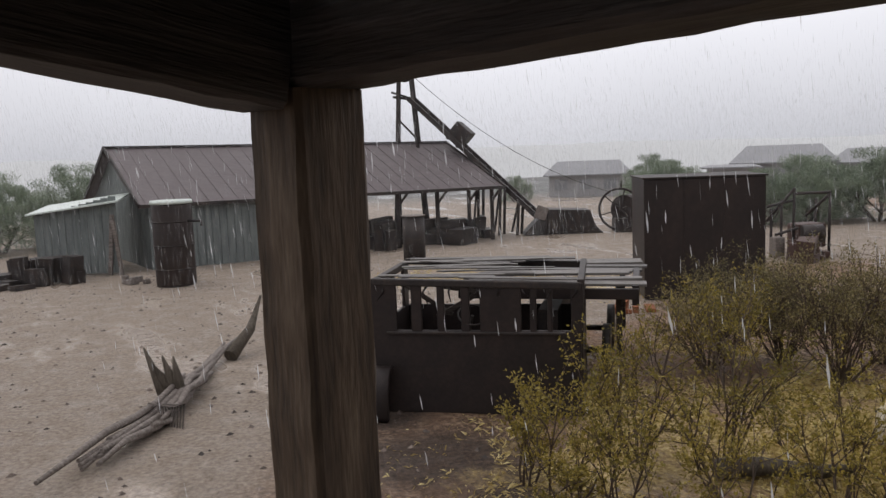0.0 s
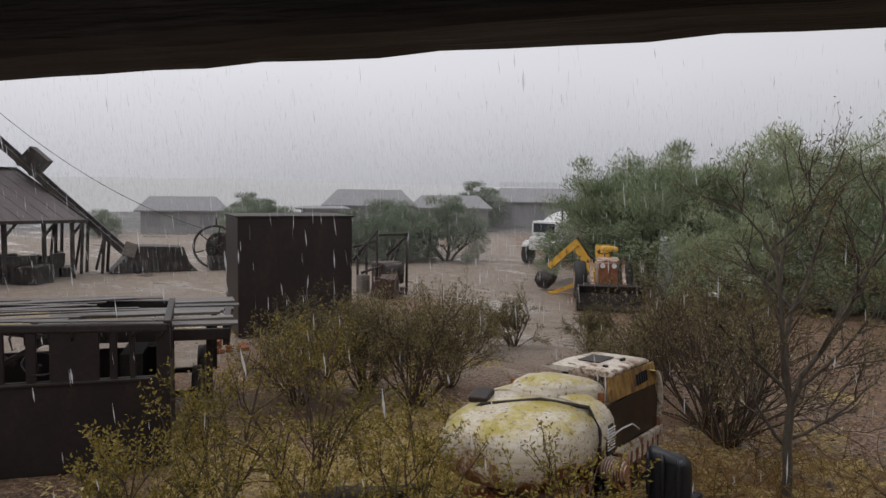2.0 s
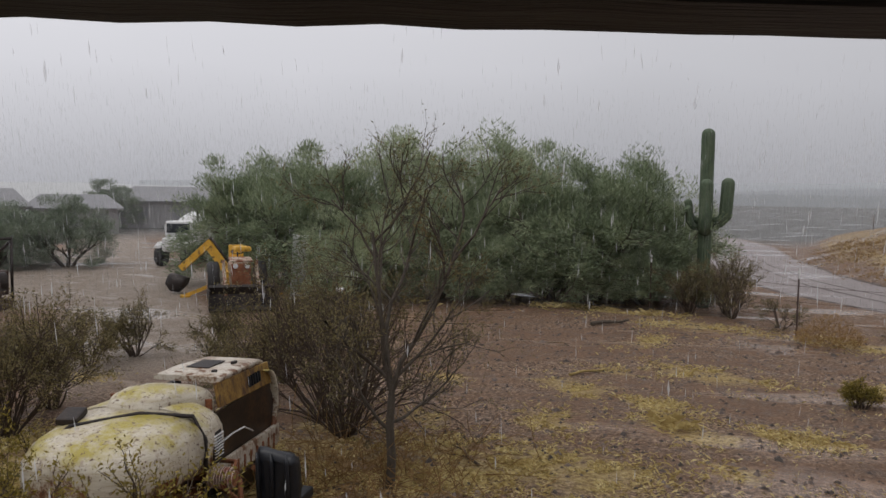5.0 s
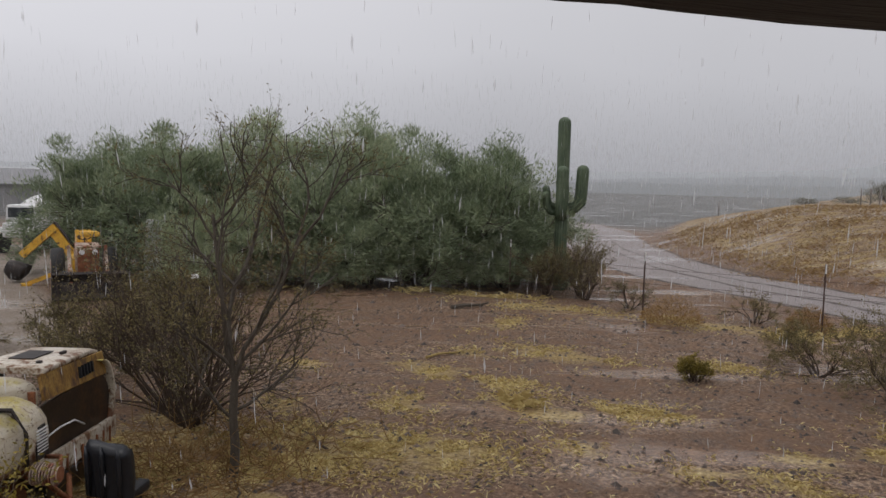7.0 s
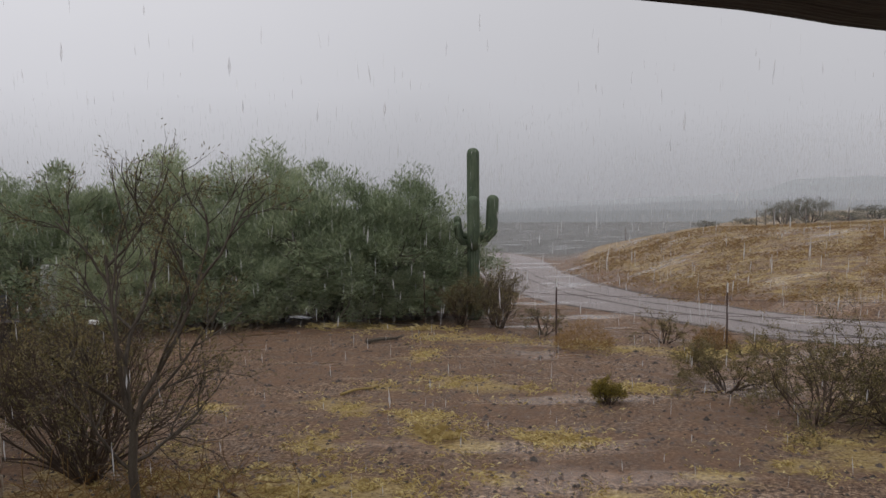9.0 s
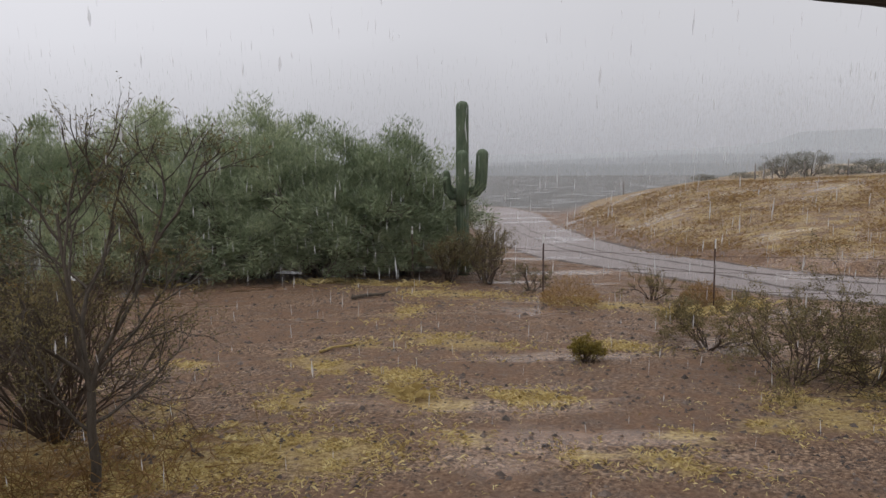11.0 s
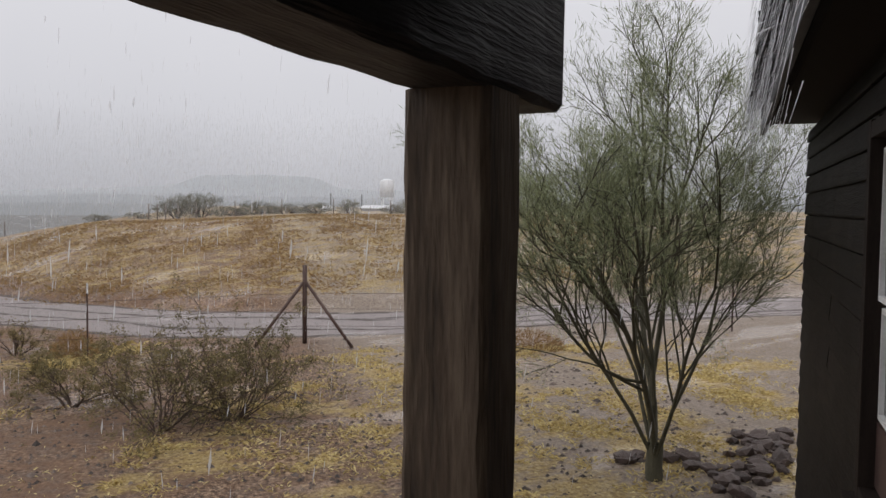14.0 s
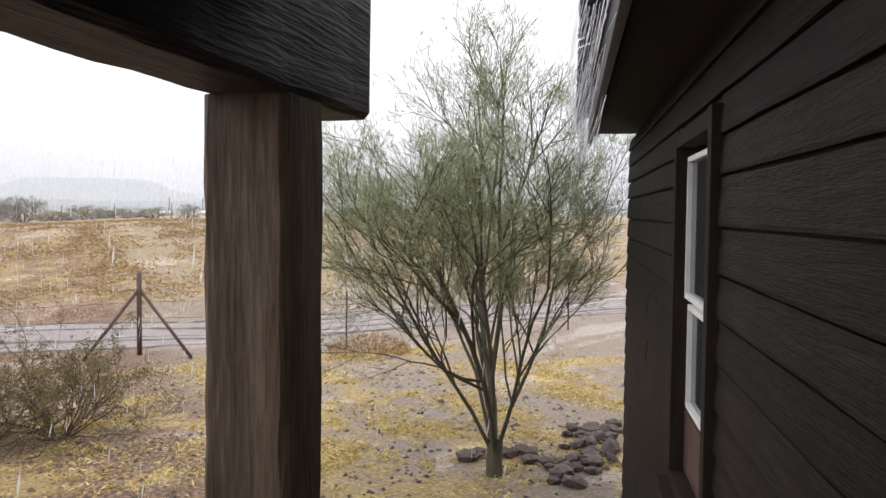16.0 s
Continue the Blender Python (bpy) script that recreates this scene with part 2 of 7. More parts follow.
def hull_paint(name, white, moss, rust, moss_amount):
    """Chalky old paint with fine streaks, yellow-green moss on what faces up and rust eating in from below."""
    m = bpy.data.materials.new(name)
    m.use_nodes = True
    n, l = m.node_tree.nodes, m.node_tree.links
    bsdf = n["Principled BSDF"]
    tc, geo = n.new("ShaderNodeTexCoord"), n.new("ShaderNodeNewGeometry")

    def noise_at(scale, stretch=(1, 1, 1), detail=6):
        mp, t = n.new("ShaderNodeMapping"), n.new("ShaderNodeTexNoise")
        mp.inputs["Scale"].default_value = stretch
        t.inputs["Scale"].default_value, t.inputs["Detail"].default_value, t.inputs["Roughness"].default_value = scale, detail, 0.7
        l.new(tc.outputs["Object"], mp.inputs[0])
        l.new(mp.outputs[0], t.inputs["Vector"])
        return t.outputs["Fac"]

    def sums(a, k, b, c=0.0):
        x, y = n.new("ShaderNodeMath"), n.new("ShaderNodeMath")
        x.operation, y.operation = "MULTIPLY_ADD", "ADD"
        x.inputs[1].default_value, y.inputs[1].default_value = k, c
        l.new(a, x.inputs[0])
        l.new(b, x.inputs[2])
        l.new(x.outputs[0], y.inputs[0])
        return y.outputs[0]

    def cut(src, lo, hi):
        r = n.new("ShaderNodeMapRange")
        r.inputs["From Min"].default_value, r.inputs["From Max"].default_value = lo, hi
        l.new(src, r.inputs["Value"])
        return r.outputs[0]

    def blend(f, a, b):
        x = n.new("ShaderNodeMix")
        x.data_type = "RGBA"
        l.new(f, x.inputs["Factor"])
        if isinstance(a, tuple):
            x.inputs["A"].default_value = (*a, 1)
        else:
            l.new(a, x.inputs["A"])
        x.inputs["B"].default_value = (*b, 1)
        return x.outputs["Result"]

    sep, pos = n.new("ShaderNodeSeparateXYZ"), n.new("ShaderNodeSeparateXYZ")
    l.new(geo.outputs["Normal"], sep.inputs[0])
    l.new(tc.outputs["Object"], pos.inputs[0])
    streak, patch, grain, drips = noise_at(3.0, (1, 1, 9)), noise_at(2.4), noise_at(26), noise_at(5, (3, 3, 0.5))
    color = blend(cut(streak, 0.42, 0.66), white, tuple(c * k for c, k in zip(white, (0.72, 0.66, 0.56))))
    color = blend(cut(sums(sep.outputs["Z"], 0.22, patch), 0.74 - moss_amount, 0.90 - moss_amount), color, moss)
    color = blend(cut(drips, 0.54, 0.68), color, tuple(c * 0.5 + r * 0.5 for c, r in zip(white, rust)))
    color = blend(cut(sums(pos.outputs["Z"], -0.55, sums(grain, 0.5, patch)), 0.13, 0.25), color, rust)
    color = blend(cut(grain, 0.565, 0.64), color, (0.10, 0.05, 0.025))
    l.new(color, bsdf.inputs["Base Color"])
    bsdf.inputs["Roughness"].default_value = 0.42
    b = n.new("ShaderNodeBump")
    b.inputs["Strength"].default_value, b.inputs["Distance"].default_value = 0.5, 0.012
    l.new(sums(streak, 0.6, grain), b.inputs["Height"])
    l.new(b.outputs[0], bsdf.inputs["Normal"])
    return m


M_HULL = hull_paint("mossy_white_paint", (0.60, 0.55, 0.45), (0.38, 0.31, 0.045), (0.17, 0.065, 0.025), 0.13)
M_FINS = material("cylinder_fin", [(0.30, 0.22, 0.18), (0.50, 0.40, 0.34)], 8, 0.6, 0.3, bump=0.2, stain=((0.3, 0.12, 0.08), 8, 0.3))


# ---- mesh helpers ----
def box(bm, c, s, rot=(0, 0, 0), bevel=0.0):
    """A box of size s about c, turned by rot degrees, with its edges bevelled."""
    r = bmesh.ops.create_cube(bm, size=1.0, matrix=pose(*c, *rot) @ Matrix.Diagonal((*s, 1)))
    if bevel:
        es = list({e for v in r["verts"] for e in v.link_edges})
        bmesh.ops.bevel(bm, geom=es, offset=bevel, segments=2, affect="EDGES", profile=0.6)


def tube(bm, pts, radii, seg=8, cap=True, smooth=True):
    """A round bar along pts, with a radius at each."""
    pts = [Vector(p) for p in pts]
    rings = []
    for i, p in enumerate(pts):
        d = (pts[min(i + 1, len(pts) - 1)] - pts[max(i - 1, 0)]).normalized()
        a = d.orthogonal().normalized() if abs(d.z) < 0.9 else Vector((1, 0, 0)).cross(d).normalized()
        b = d.cross(a)
        r = radii[i] if hasattr(radii, "__len__") else radii
        rings.append([bm.verts.new(p + a * (r * math.cos(k * math.tau / seg)) + b * (r * math.sin(k * math.tau / seg))) for k in range(seg)])
    bridge(bm, rings, cap, smooth)


def bridge(bm, rings, cap=True, smooth=True):
    for r0, r1 in zip(rings, rings[1:]):
        k = len(r0)
        for i in range(k):
            bm.faces.new((r0[i], r0[(i + 1) % k], r1[(i + 1) % k], r1[i])).smooth = smooth
    if cap:
        bm.faces.new(rings[0][::-1])
        bm.faces.new(rings[-1])


def bar(bm, a, b, w=0.06, h=None):
    """A square bar from a to b."""
    a, b = Vector(a), Vector(b)
    m = Matrix.Translation((a + b) / 2) @ (b - a).to_track_quat("X", "Z").to_matrix().to_4x4()
    bmesh.ops.create_cube(bm, size=1.0, matrix=m @ Matrix.Diagonal(((b - a).length, w, h or w, 1)))


def ring(bm, c, axis, r, tubr, seg=28, sub=6):
    """A torus about axis."""
    q = Vector(axis).to_track_quat("Z", "X")
    loops = []
    for i in range(seg):
        a = i * math.tau / seg
        o, k = Vector((math.cos(a), math.sin(a), 0)), Vector((0, 0, 1))
        loops.append([bm.verts.new(Vector(c) + q @ (o * (r + tubr * math.cos(t * math.tau / sub)) + k * (tubr * math.sin(t * math.tau / sub)))) for t in range(sub)])
    bridge(bm, loops + [loops[0]], cap=False)


def finish(bm, name, mat):
    bmesh.ops.recalc_face_normals(bm, faces=bm.faces)
    me = bpy.data.meshes.new(name)
    bm.to_mesh(me)
    bm.free()
    me.materials.append(mat)
    return me


def part(name, bm, mat, parent=None, label=""):
    ob = new(name, finish(bm, name, mat))
    if parent is not None:
        ob.parent = parent
    return tagged(ob, label)


def thing(name, label, category, at=(0, 0, 0), turn=0.0, group=""):
    ob = new(name)
    ob.empty_display_size = 0.2
    ob.matrix_world = pose(*at, 0, 0, turn)
    return tagged(ob, label, category, group)


def raw(name, verts, faces, mat, smooth=False):
    me = bpy.data.meshes.new(name)
    me.from_pydata(verts, [], faces)
    me.materials.append(mat)
    if smooth:
        me.polygons.foreach_set("use_smooth", [True] * len(me.polygons))
    return me


def B():
    return bmesh.new()


# ---- ground ----
def smooth(a, b, x):
    t = np.clip((np.asarray(x, float) - a) / (b - a), 0, 1)
    return t * t * (3 - 2 * t)


def berm_foot(y):
    return np.interp(y, [-60, -25, -12, -7, 0, 5, 10, 14, 18, 30], [34, 31, 31, 30, 31.5, 34.5, 41, 50, 66, 90])


def lumps(x, y):
    return (np.sin(x * 0.9 + 1.7 * np.sin(y * 0.55)) * np.cos(y * 0.8 + 1.3 * np.sin(x * 0.4))) * 0.5 + 0.3 * np.sin(x * 2.3 + y * 1.1) * np.sin(y * 2.7 - x * 0.7)


def land(x, y):
    """Height of the ground."""
    x, y = np.asarray(x, float), np.asarray(y, float)
    run = np.clip((x - berm_foot(y) + 0.6) / 17.6, 0, 1)
    rise = (0.55 * run * run * (3 - 2 * run) + 0.45 * (1 - (1 - run) ** 2.2)) * smooth(21, 4, y) * 2.75
    rise = rise + 0.22 * smooth(0, 0.5, x - berm_foot(y) + 0.6) * smooth(9, 3, y)
    rise = rise * (0.85 + 0.15 * smooth(3, -8, y))
    near = smooth(2.0, 6.0, np.hypot(x - 1, y - 0))
    bank = 0.10 * smooth(23.0, 24.5, x) * smooth(28, 26, x) * smooth(9, 5, y)
    return rise + near * 0.035 * lumps(x, y) * smooth(90, 30, np.hypot(x, y)) - bank + 0.05 * lumps(x * 0.4, y * 0.4) * smooth(0.1, 1.5, rise)


def axis(lo, hi, step, far):
    mid = list(np.arange(lo, hi + step, step))
    out, d = [], step
    a = mid[0]
    left = []
    while a > -far:
        d *= 1.28
        a -= d
        left.append(a)
    b, d = mid[-1], step
    while b < far:
        d *= 1.28
        b += d
        out.append(b)
    return np.array(left[::-1] + mid + out)


gx, gy = axis(-18, 62, 0.26, 1500), axis(-24, 40, 0.26, 1500)
GX, GY = np.meshgrid(gx, gy)
GZ = land(GX, GY)
nx, ny = len(gx), len(gy)
gv = np.stack([GX.ravel(), GY.ravel(), GZ.ravel()], 1)
idx = np.arange(nx * ny).reshape(ny, nx)
gf = np.stack([idx[:-1, :-1], idx[:-1, 1:], idx[1:, 1:], idx[1:, :-1]], -1).reshape(-1, 4)


def spots(x, y, items):
    """How much of round patches (x, y, rx, ry) covers a place."""
    w = np.zeros_like(x)
    for cx, cy, rx, ry in items:
        w = np.maximum(w, np.exp(-(((x - cx) / rx) ** 2 + ((y - cy) / ry) ** 2) * 1.2))
    return w


STRAW_SPOTS = [(12.6, -7.2, 2.0, 0.8), (10.4, -8.6, 1.8, 0.7), (12.4, -4.6, 2.0, 1.1), (15.5, -5.5, 2.2, 1.0), (9.5, -4.2, 1.5, 0.9), (14, -8.5, 3, 0.9), (16, -11, 3.4, 0.8), (17, -6.8, 3, 0.7), (13.5, -5.2, 1.6, 0.9), (11.2, -5.6, 1.8, 1.2), (18.8, -4.6, 2.0, 0.9),
               (6.6, 7.7, 1.3, 1.1), (6.9, 6.2, 1.2, 1.0), (5.0, 9.3, 1.3, 1.0), (4.0, 8.0, 1.0, 1.0), (5.8, 11.2, 1.0, 1.0), (14.3, -0.5, 0.5, 0.66), (16.7, -1.6, 0.72, 1.08), (15.8, -3.4, 0.59, 0.88), (17.8, -2.6, 0.53, 0.79), (13.2, -2.5, 0.5, 0.63), (12.9, -0.2, 0.5, 0.65), (13.8, -6.5, 0.65, 0.97), (17.7, -13, 0.93, 1.4), (14.9, -11, 0.57, 0.86), (16.3, -7.7, 0.5, 0.69), (11.9, -9.5, 0.5, 0.5), (12.1, -5.4, 0.5, 0.55), (2.6, 9.6, 1.8, 1.3), (1.6, 11.6, 1.2, 0.9), (4.2, 10.4, 1.3, 1.3), (9.4, 5.6, 1.1, 1.8), (8.4, 6.6, 1.2, 1.4), (8, 8.2, 1.2, 1.2),
               (3.7, 9.9, 1.5, 1.2), (4.4, 9, 1.2, 1.2), (4.1, 11.4, 1.4, 1.2), (5.2, 10.6, 1.3, 1.2), (6.4, 9.4, 1.4, 1), (5.6, 9.6, 2.2, 1.4), (3.8, 6.4, 1.6, 1), (18.5, -9.5, 2.5, 0.7),
               (13.5, -11.5, 3.5, 0.7), (6.8, 8.6, 2, 1.5), (18.5, 8.4, 1.2, 0.5), (5, 8.5, 3.2, 2.2), (21.5, 8.8, 1, 2.2), (22.5, 12, 0.9, 2.5), (21.5, 4, 0.9, 2.4),
               (20.5, -8, 0.9, 5), (16, -11, 3.4, 0.8), (4, 20.5, 2.2, 1.2), (0.5, 23.5, 3, 1.5), (1.5, 9, 1.8, 1.2), (3.4, 7.2, 1.6, 1.2), (2, 10.3, 1.6, 1.4), (15.9, 6, 0.83, 1.66),
               (13.5, 7.6, 0.57, 1.15), (13.3, 5.9, 0.45, 0.76), (12.2, 4.9, 0.54, 1.07), (13, 3, 0.45, 0.5), (12.8, 3.8, 0.45, 0.5), (11, 6.6, 0.45, 0.57), (10, 8.1, 0.45, 0.64),
               (17, 2.8, 0.45, 0.75), (13.8, -0.9, 0.64, 1.29), (12.7, -0.1, 0.45, 0.52), (9.6, 5.8, 0.61, 1.22), (9.9, 4.7, 0.45, 0.89), (10.8, 3.6, 0.45, 0.5), (11, 1, 0.47, 0.93),
               (12.5, 9.7, 0.45, 0.57), (15, 7.6, 0.45, 0.63), (13, 5.6, 0.45, 0.68), (11.9, 4.5, 0.48, 0.95), (13, 7.1, 0.45, 0.6), (16, 5.9, 0.54, 1.08), (16.8, 2.7, 0.45, 0.6),
               (13.6, -0.6, 0.45, 0.9), (13.2, -1.2, 0.45, 0.85), (16.1, -2.8, 0.73, 1.46), (17.7, -2.3, 0.47, 0.93), (14.8, -1.4, 0.45, 0.87), (14.4, -3.6, 0.45, 0.9),
               (11.9, -2.7, 0.45, 0.8), (12.7, -3.6, 0.45, 0.5), (12, 0.9, 0.45, 0.64), (10.8, 1.9, 0.45, 0.52), (9.5, 4.8, 0.45, 0.63), (12.7, 3.5, 0.45, 0.5), (12.9, 2.9, 0.45, 0.5),
               (21.1, -5, 0.45, 0.82), (4.9, 10.9, 0.45, 0.64), (5.4, 12.9, 0.45, 0.64), (4.6, 12.4, 0.45, 0.6), (4.2, 8.8, 0.45, 0.67), (9.1, 7.2, 0.45, 0.75), (9.2, 6.1, 0.45, 0.69),
               (11.5, 6.8, 0.45, 0.55), (8.3, 6, 0.45, 0.65), (7.4, 7.5, 0.45, 0.5), (8.5, 9.2, 0.45, 0.5), (4.5, 13.9, 0.45, 0.65), (3.6, 14.4, 0.45, 0.54), (7.7, 6.6, 0.45, 0.52),
               (3.7, 10.5, 0.45, 0.67), (7.8, 14.5, 0.45, 0.5)]
straw = spots(GX, GY, STRAW_SPOTS)
on_berm = smooth(0.15, 0.5, GZ) * smooth(20, 28, GX)
straw = np.maximum(straw, 0.68 * on_berm)
road_mid = lambda y: np.interp(y, [-60, -25, -12, -6, 0, 5, 9, 13, 17, 22, 30, 45, 70], [29.5, 27.5, 27, 26.2, 27.5, 31, 35, 41.5, 50, 56, 60, 66, 78])
road_half = lambda y: np.interp(y, [-60, -6, 5, 13, 22, 70], [2.0, 2.1, 3.2, 6.0, 9.0, 9.0])
road = smooth(1.0, 0.78, np.abs(GX - road_mid(GY)) / road_half(GY))
yard = smooth(1.3, -1.3, GX - np.interp(GY, [6, 12, 14.5, 17, 22], [-2.4, -2.2, -0.5, 3.5, 6.0])) * smooth(4, 7, GY)
lane = smooth(3.0, 1.4, np.abs(GX - 3 - 0.52 * GY + 1.5)) * smooth(10, 17, GY)
yard = np.maximum(yard, smooth(-1.5, -5.5, GY) * smooth(3, 7, GX) * 0.8)
open_mud = np.maximum(yard, np.maximum(lane, smooth(22, 26, GY) * smooth(24, 18, GX)))
off = np.abs(GX - road_mid(GY))
rut = np.maximum(smooth(0.30, 0.08, np.abs(off - 0.85)), smooth(0.35, 0.1, np.abs(off - road_half(GY) * 0.9))) * smooth(60, 45, GX)
# far scrub land, greyed with distance from the porch to imitate rain haze
far_scrub_haze = smooth(45, 75, np.hypot(GX, GY)) * (1 - road) * (1 - on_berm)

# round spots of darker ground about the truck cab
cab_dark = spots(GX, GY, [(-0.6, 9.5, 2.0, 1.5), (0.8, 8.6, 1.8, 1.6), (-1.4, 11.0, 1.2, 1.0), (1.0, 11.4, 1.6, 1.0)])
g_mesh = bpy.data.meshes.new("ground")
g_mesh.from_pydata(gv.tolist(), [], gf.tolist())
g_mesh.polygons.foreach_set("use_smooth", [True] * len(g_mesh.polygons))
for key, field in (("straw", straw), ("road", road), ("pale", open_mud), ("scrub", far_scrub_haze), ("rut", rut), ("cab_dark", cab_dark)):
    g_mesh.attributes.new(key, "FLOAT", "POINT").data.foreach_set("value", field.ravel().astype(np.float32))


def ground_material():
    m = bpy.data.materials.new("wet_desert_ground")
    m.use_nodes = True
    n, l = m.node_tree.nodes, m.node_tree.links
    bsdf = n["Principled BSDF"]
    tc = n.new("ShaderNodeTexCoord")

    def noise_at(scale, detail=6, rough=0.6, stretch=None):
        t = n.new("ShaderNodeTexNoise")
        t.inputs["Scale"].default_value, t.inputs["Detail"].default_value, t.inputs["Roughness"].default_value = scale, detail, rough
        src = tc.outputs["Object"]
        if stretch:
            for rot, size in ((radians(-115), (1, 1, 1)), (0, stretch)):
                mp = n.new("ShaderNodeMapping")
                mp.inputs["Rotation"].default_value[2], mp.inputs["Scale"].default_value = rot, size
                l.new(src, mp.inputs[0])
                src = mp.outputs[0]
        l.new(src, t.inputs["Vector"])
        return t.outputs["Fac"]

    def ramp(src, stops):
        r = n.new("ShaderNodeValToRGB")
        el = r.color_ramp.elements
        for i, (p, c) in enumerate(stops):
            item = el[i] if i < 2 else el.new(p)
            item.position, item.color = p, (*c, 1) if len(c) == 3 else c
        l.new(src, r.inputs[0])
        return r.outputs[0]

    def mix(f, a, b):
        x = n.new("ShaderNodeMix")
        x.data_type = "RGBA"
        l.new(f, x.inputs["Factor"])
        l.new(a, x.inputs["A"])
        l.new(b, x.inputs["B"])
        return x.outputs["Result"]

    def masked(name, src, lo, hi, gain=1.0):
        """An attribute broken up by noise: attribute + noise - 0.5, cut between lo and hi."""
        a = n.new("ShaderNodeAttribute")
        a.attribute_name = name
        s = n.new("ShaderNodeMath")
        s.operation = "MULTIPLY_ADD"
        s.inputs[1].default_value = gain
        l.new(src, s.inputs[0])
        l.new(a.outputs["Fac"], s.inputs[2])
        r = n.new("ShaderNodeMapRange")
        r.inputs["From Min"].default_value, r.inputs["From Max"].default_value = lo, hi
        l.new(s.outputs[0], r.inputs["Value"])
        return r.outputs[0]

    mid3 = noise_at(1.9, 9, 0.78, (0.5, 1.1, 1))
    pool = noise_at(0.42, 4, 0.55, (0.45, 1.25, 1))
    big, mid, fine, grit = noise_at(0.35, 5), noise_at(2.2, 7), noise_at(14, 6, 0.7), noise_at(60, 4, 0.7)
    mud = ramp(mid, [(0.3, (0.088, 0.048, 0.028)), (0.55, (0.185, 0.108, 0.066)), (0.75, (0.29, 0.182, 0.118))])
    both = n.new("ShaderNodeMix")
    both.inputs["Factor"].default_value = 0.35
    l.new(fine, both.inputs["A"])
    l.new(grit, both.inputs["B"])
    specks = ramp(both.outputs["Result"], [(0.41, (0.016, 0.009, 0.006)), (0.5, (0.165, 0.098, 0.061)), (0.585, (0.47, 0.335, 0.225))])
    gravel = n.new("ShaderNodeMapRange")
    gravel.inputs["From Min"].default_value, gravel.inputs["From Max"].default_value = 0.40, 0.60
    gravel.inputs["To Min"].default_value, gravel.inputs["To Max"].default_value = 0.95, 0.22
    l.new(noise_at(0.6, 5, 0.6, (0.5, 1.2, 1)), gravel.inputs["Value"])
    base = mix(gravel.outputs[0], mud, specks)
    pale = ramp(fine, [(0.3, (0.15, 0.117, 0.092)), (0.55, (0.29, 0.235, 0.188)), (0.75, (0.41, 0.345, 0.285))])
    base = mix(masked("pale", mid, 0.75, 1.25, 0.9), base, pale)
    track = ramp(mid, [(0.3, (0.21, 0.18, 0.175)), (0.7, (0.36, 0.32, 0.31))])
    base = mix(masked("road", mid, 0.6, 1.1, 0.5), base, track)
    dark = ramp(fine, [(0.3, (0.05, 0.04, 0.036)), (0.7, (0.13, 0.105, 0.095))])
    base = mix(masked("rut", mid, 0.85, 1.35, 0.8), base, dark)
    # cool scrub grey with the distance haze in it
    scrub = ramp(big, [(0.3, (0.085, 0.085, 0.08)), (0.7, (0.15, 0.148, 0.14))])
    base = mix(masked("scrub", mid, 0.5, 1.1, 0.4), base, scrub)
    # darker brown for the spots about the cab
    dark_mud = ramp(fine, [(0.35, (0.022, 0.014, 0.010)), (0.65, (0.095, 0.062, 0.044))])
    base = mix(masked("cab_dark", mid, 0.75, 1.2, 0.7), base, dark_mud)
    hay = ramp(fine, [(0.3, (0.13, 0.08, 0.03)), (0.5, (0.33, 0.235, 0.095)), (0.68, (0.56, 0.44, 0.21))])
    base = mix(masked("straw", mid3, 1.98, 2.42, 3.0), base, hay)
    l.new(base, bsdf.inputs["Base Color"])
    wet = n.new("ShaderNodeMapRange")
    wet.inputs["From Min"].default_value, wet.inputs["From Max"].default_value = 0.38, 0.62
    wet.inputs["To Min"].default_value, wet.inputs["To Max"].default_value = 0.36, 0.85
    l.new(mid, wet.inputs["Value"])
    # shallow standing water: smooth, glossy, with soaked mud under it
    film = n.new("ShaderNodeMapRange")
    film.inputs["From Min"].default_value, film.inputs["From Max"].default_value = 0.56, 0.62
    l.new(pool, film.inputs["Value"])
    dry = n.new("ShaderNodeMath")
    dry.operation = "SUBTRACT"
    dry.inputs[0].default_value = 1.0
    l.new(film.outputs[0], dry.inputs[1])
    slick = n.new("ShaderNodeMath")
    slick.operation = "MULTIPLY_ADD"
    slick.inputs[2].default_value = 0.13
    l.new(wet.outputs[0], slick.inputs[0])
    l.new(dry.outputs[0], slick.inputs[1])
    l.new(slick.outputs[0], bsdf.inputs["Roughness"])
    bsdf.inputs["Specular IOR Level"].default_value = 0.36
    b1, b2 = n.new("ShaderNodeBump"), n.new("ShaderNodeBump")
    b1.inputs["Strength"].default_value, b1.inputs["Distance"].default_value = 0.7, 0.09
    b2.inputs["Strength"].default_value, b2.inputs["Distance"].default_value = 1.0, 0.075
    l.new(mid, b1.inputs["Height"])
    l.new(fine, b2.inputs["Height"])
    l.new(b1.outputs[0], b2.inputs["Normal"])
    relief = n.new("ShaderNodeMath")
    relief.operation = "MULTIPLY_ADD"
    relief.inputs[1].default_value, relief.inputs[2].default_value = 0.85, 0.15
    l.new(dry.outputs[0], relief.inputs[0])
    l.new(relief.outputs[0], b2.inputs["Strength"])
    l.new(b2.outputs[0], bsdf.inputs["Normal"])
    return m


g_mesh.materials.append(ground_material())
tagged(new("ground", g_mesh), "wet brown desert ground with mud, gravel and straw patches", "ground", kind="structure")


def gz(x, y):
    return float(land(x, y))


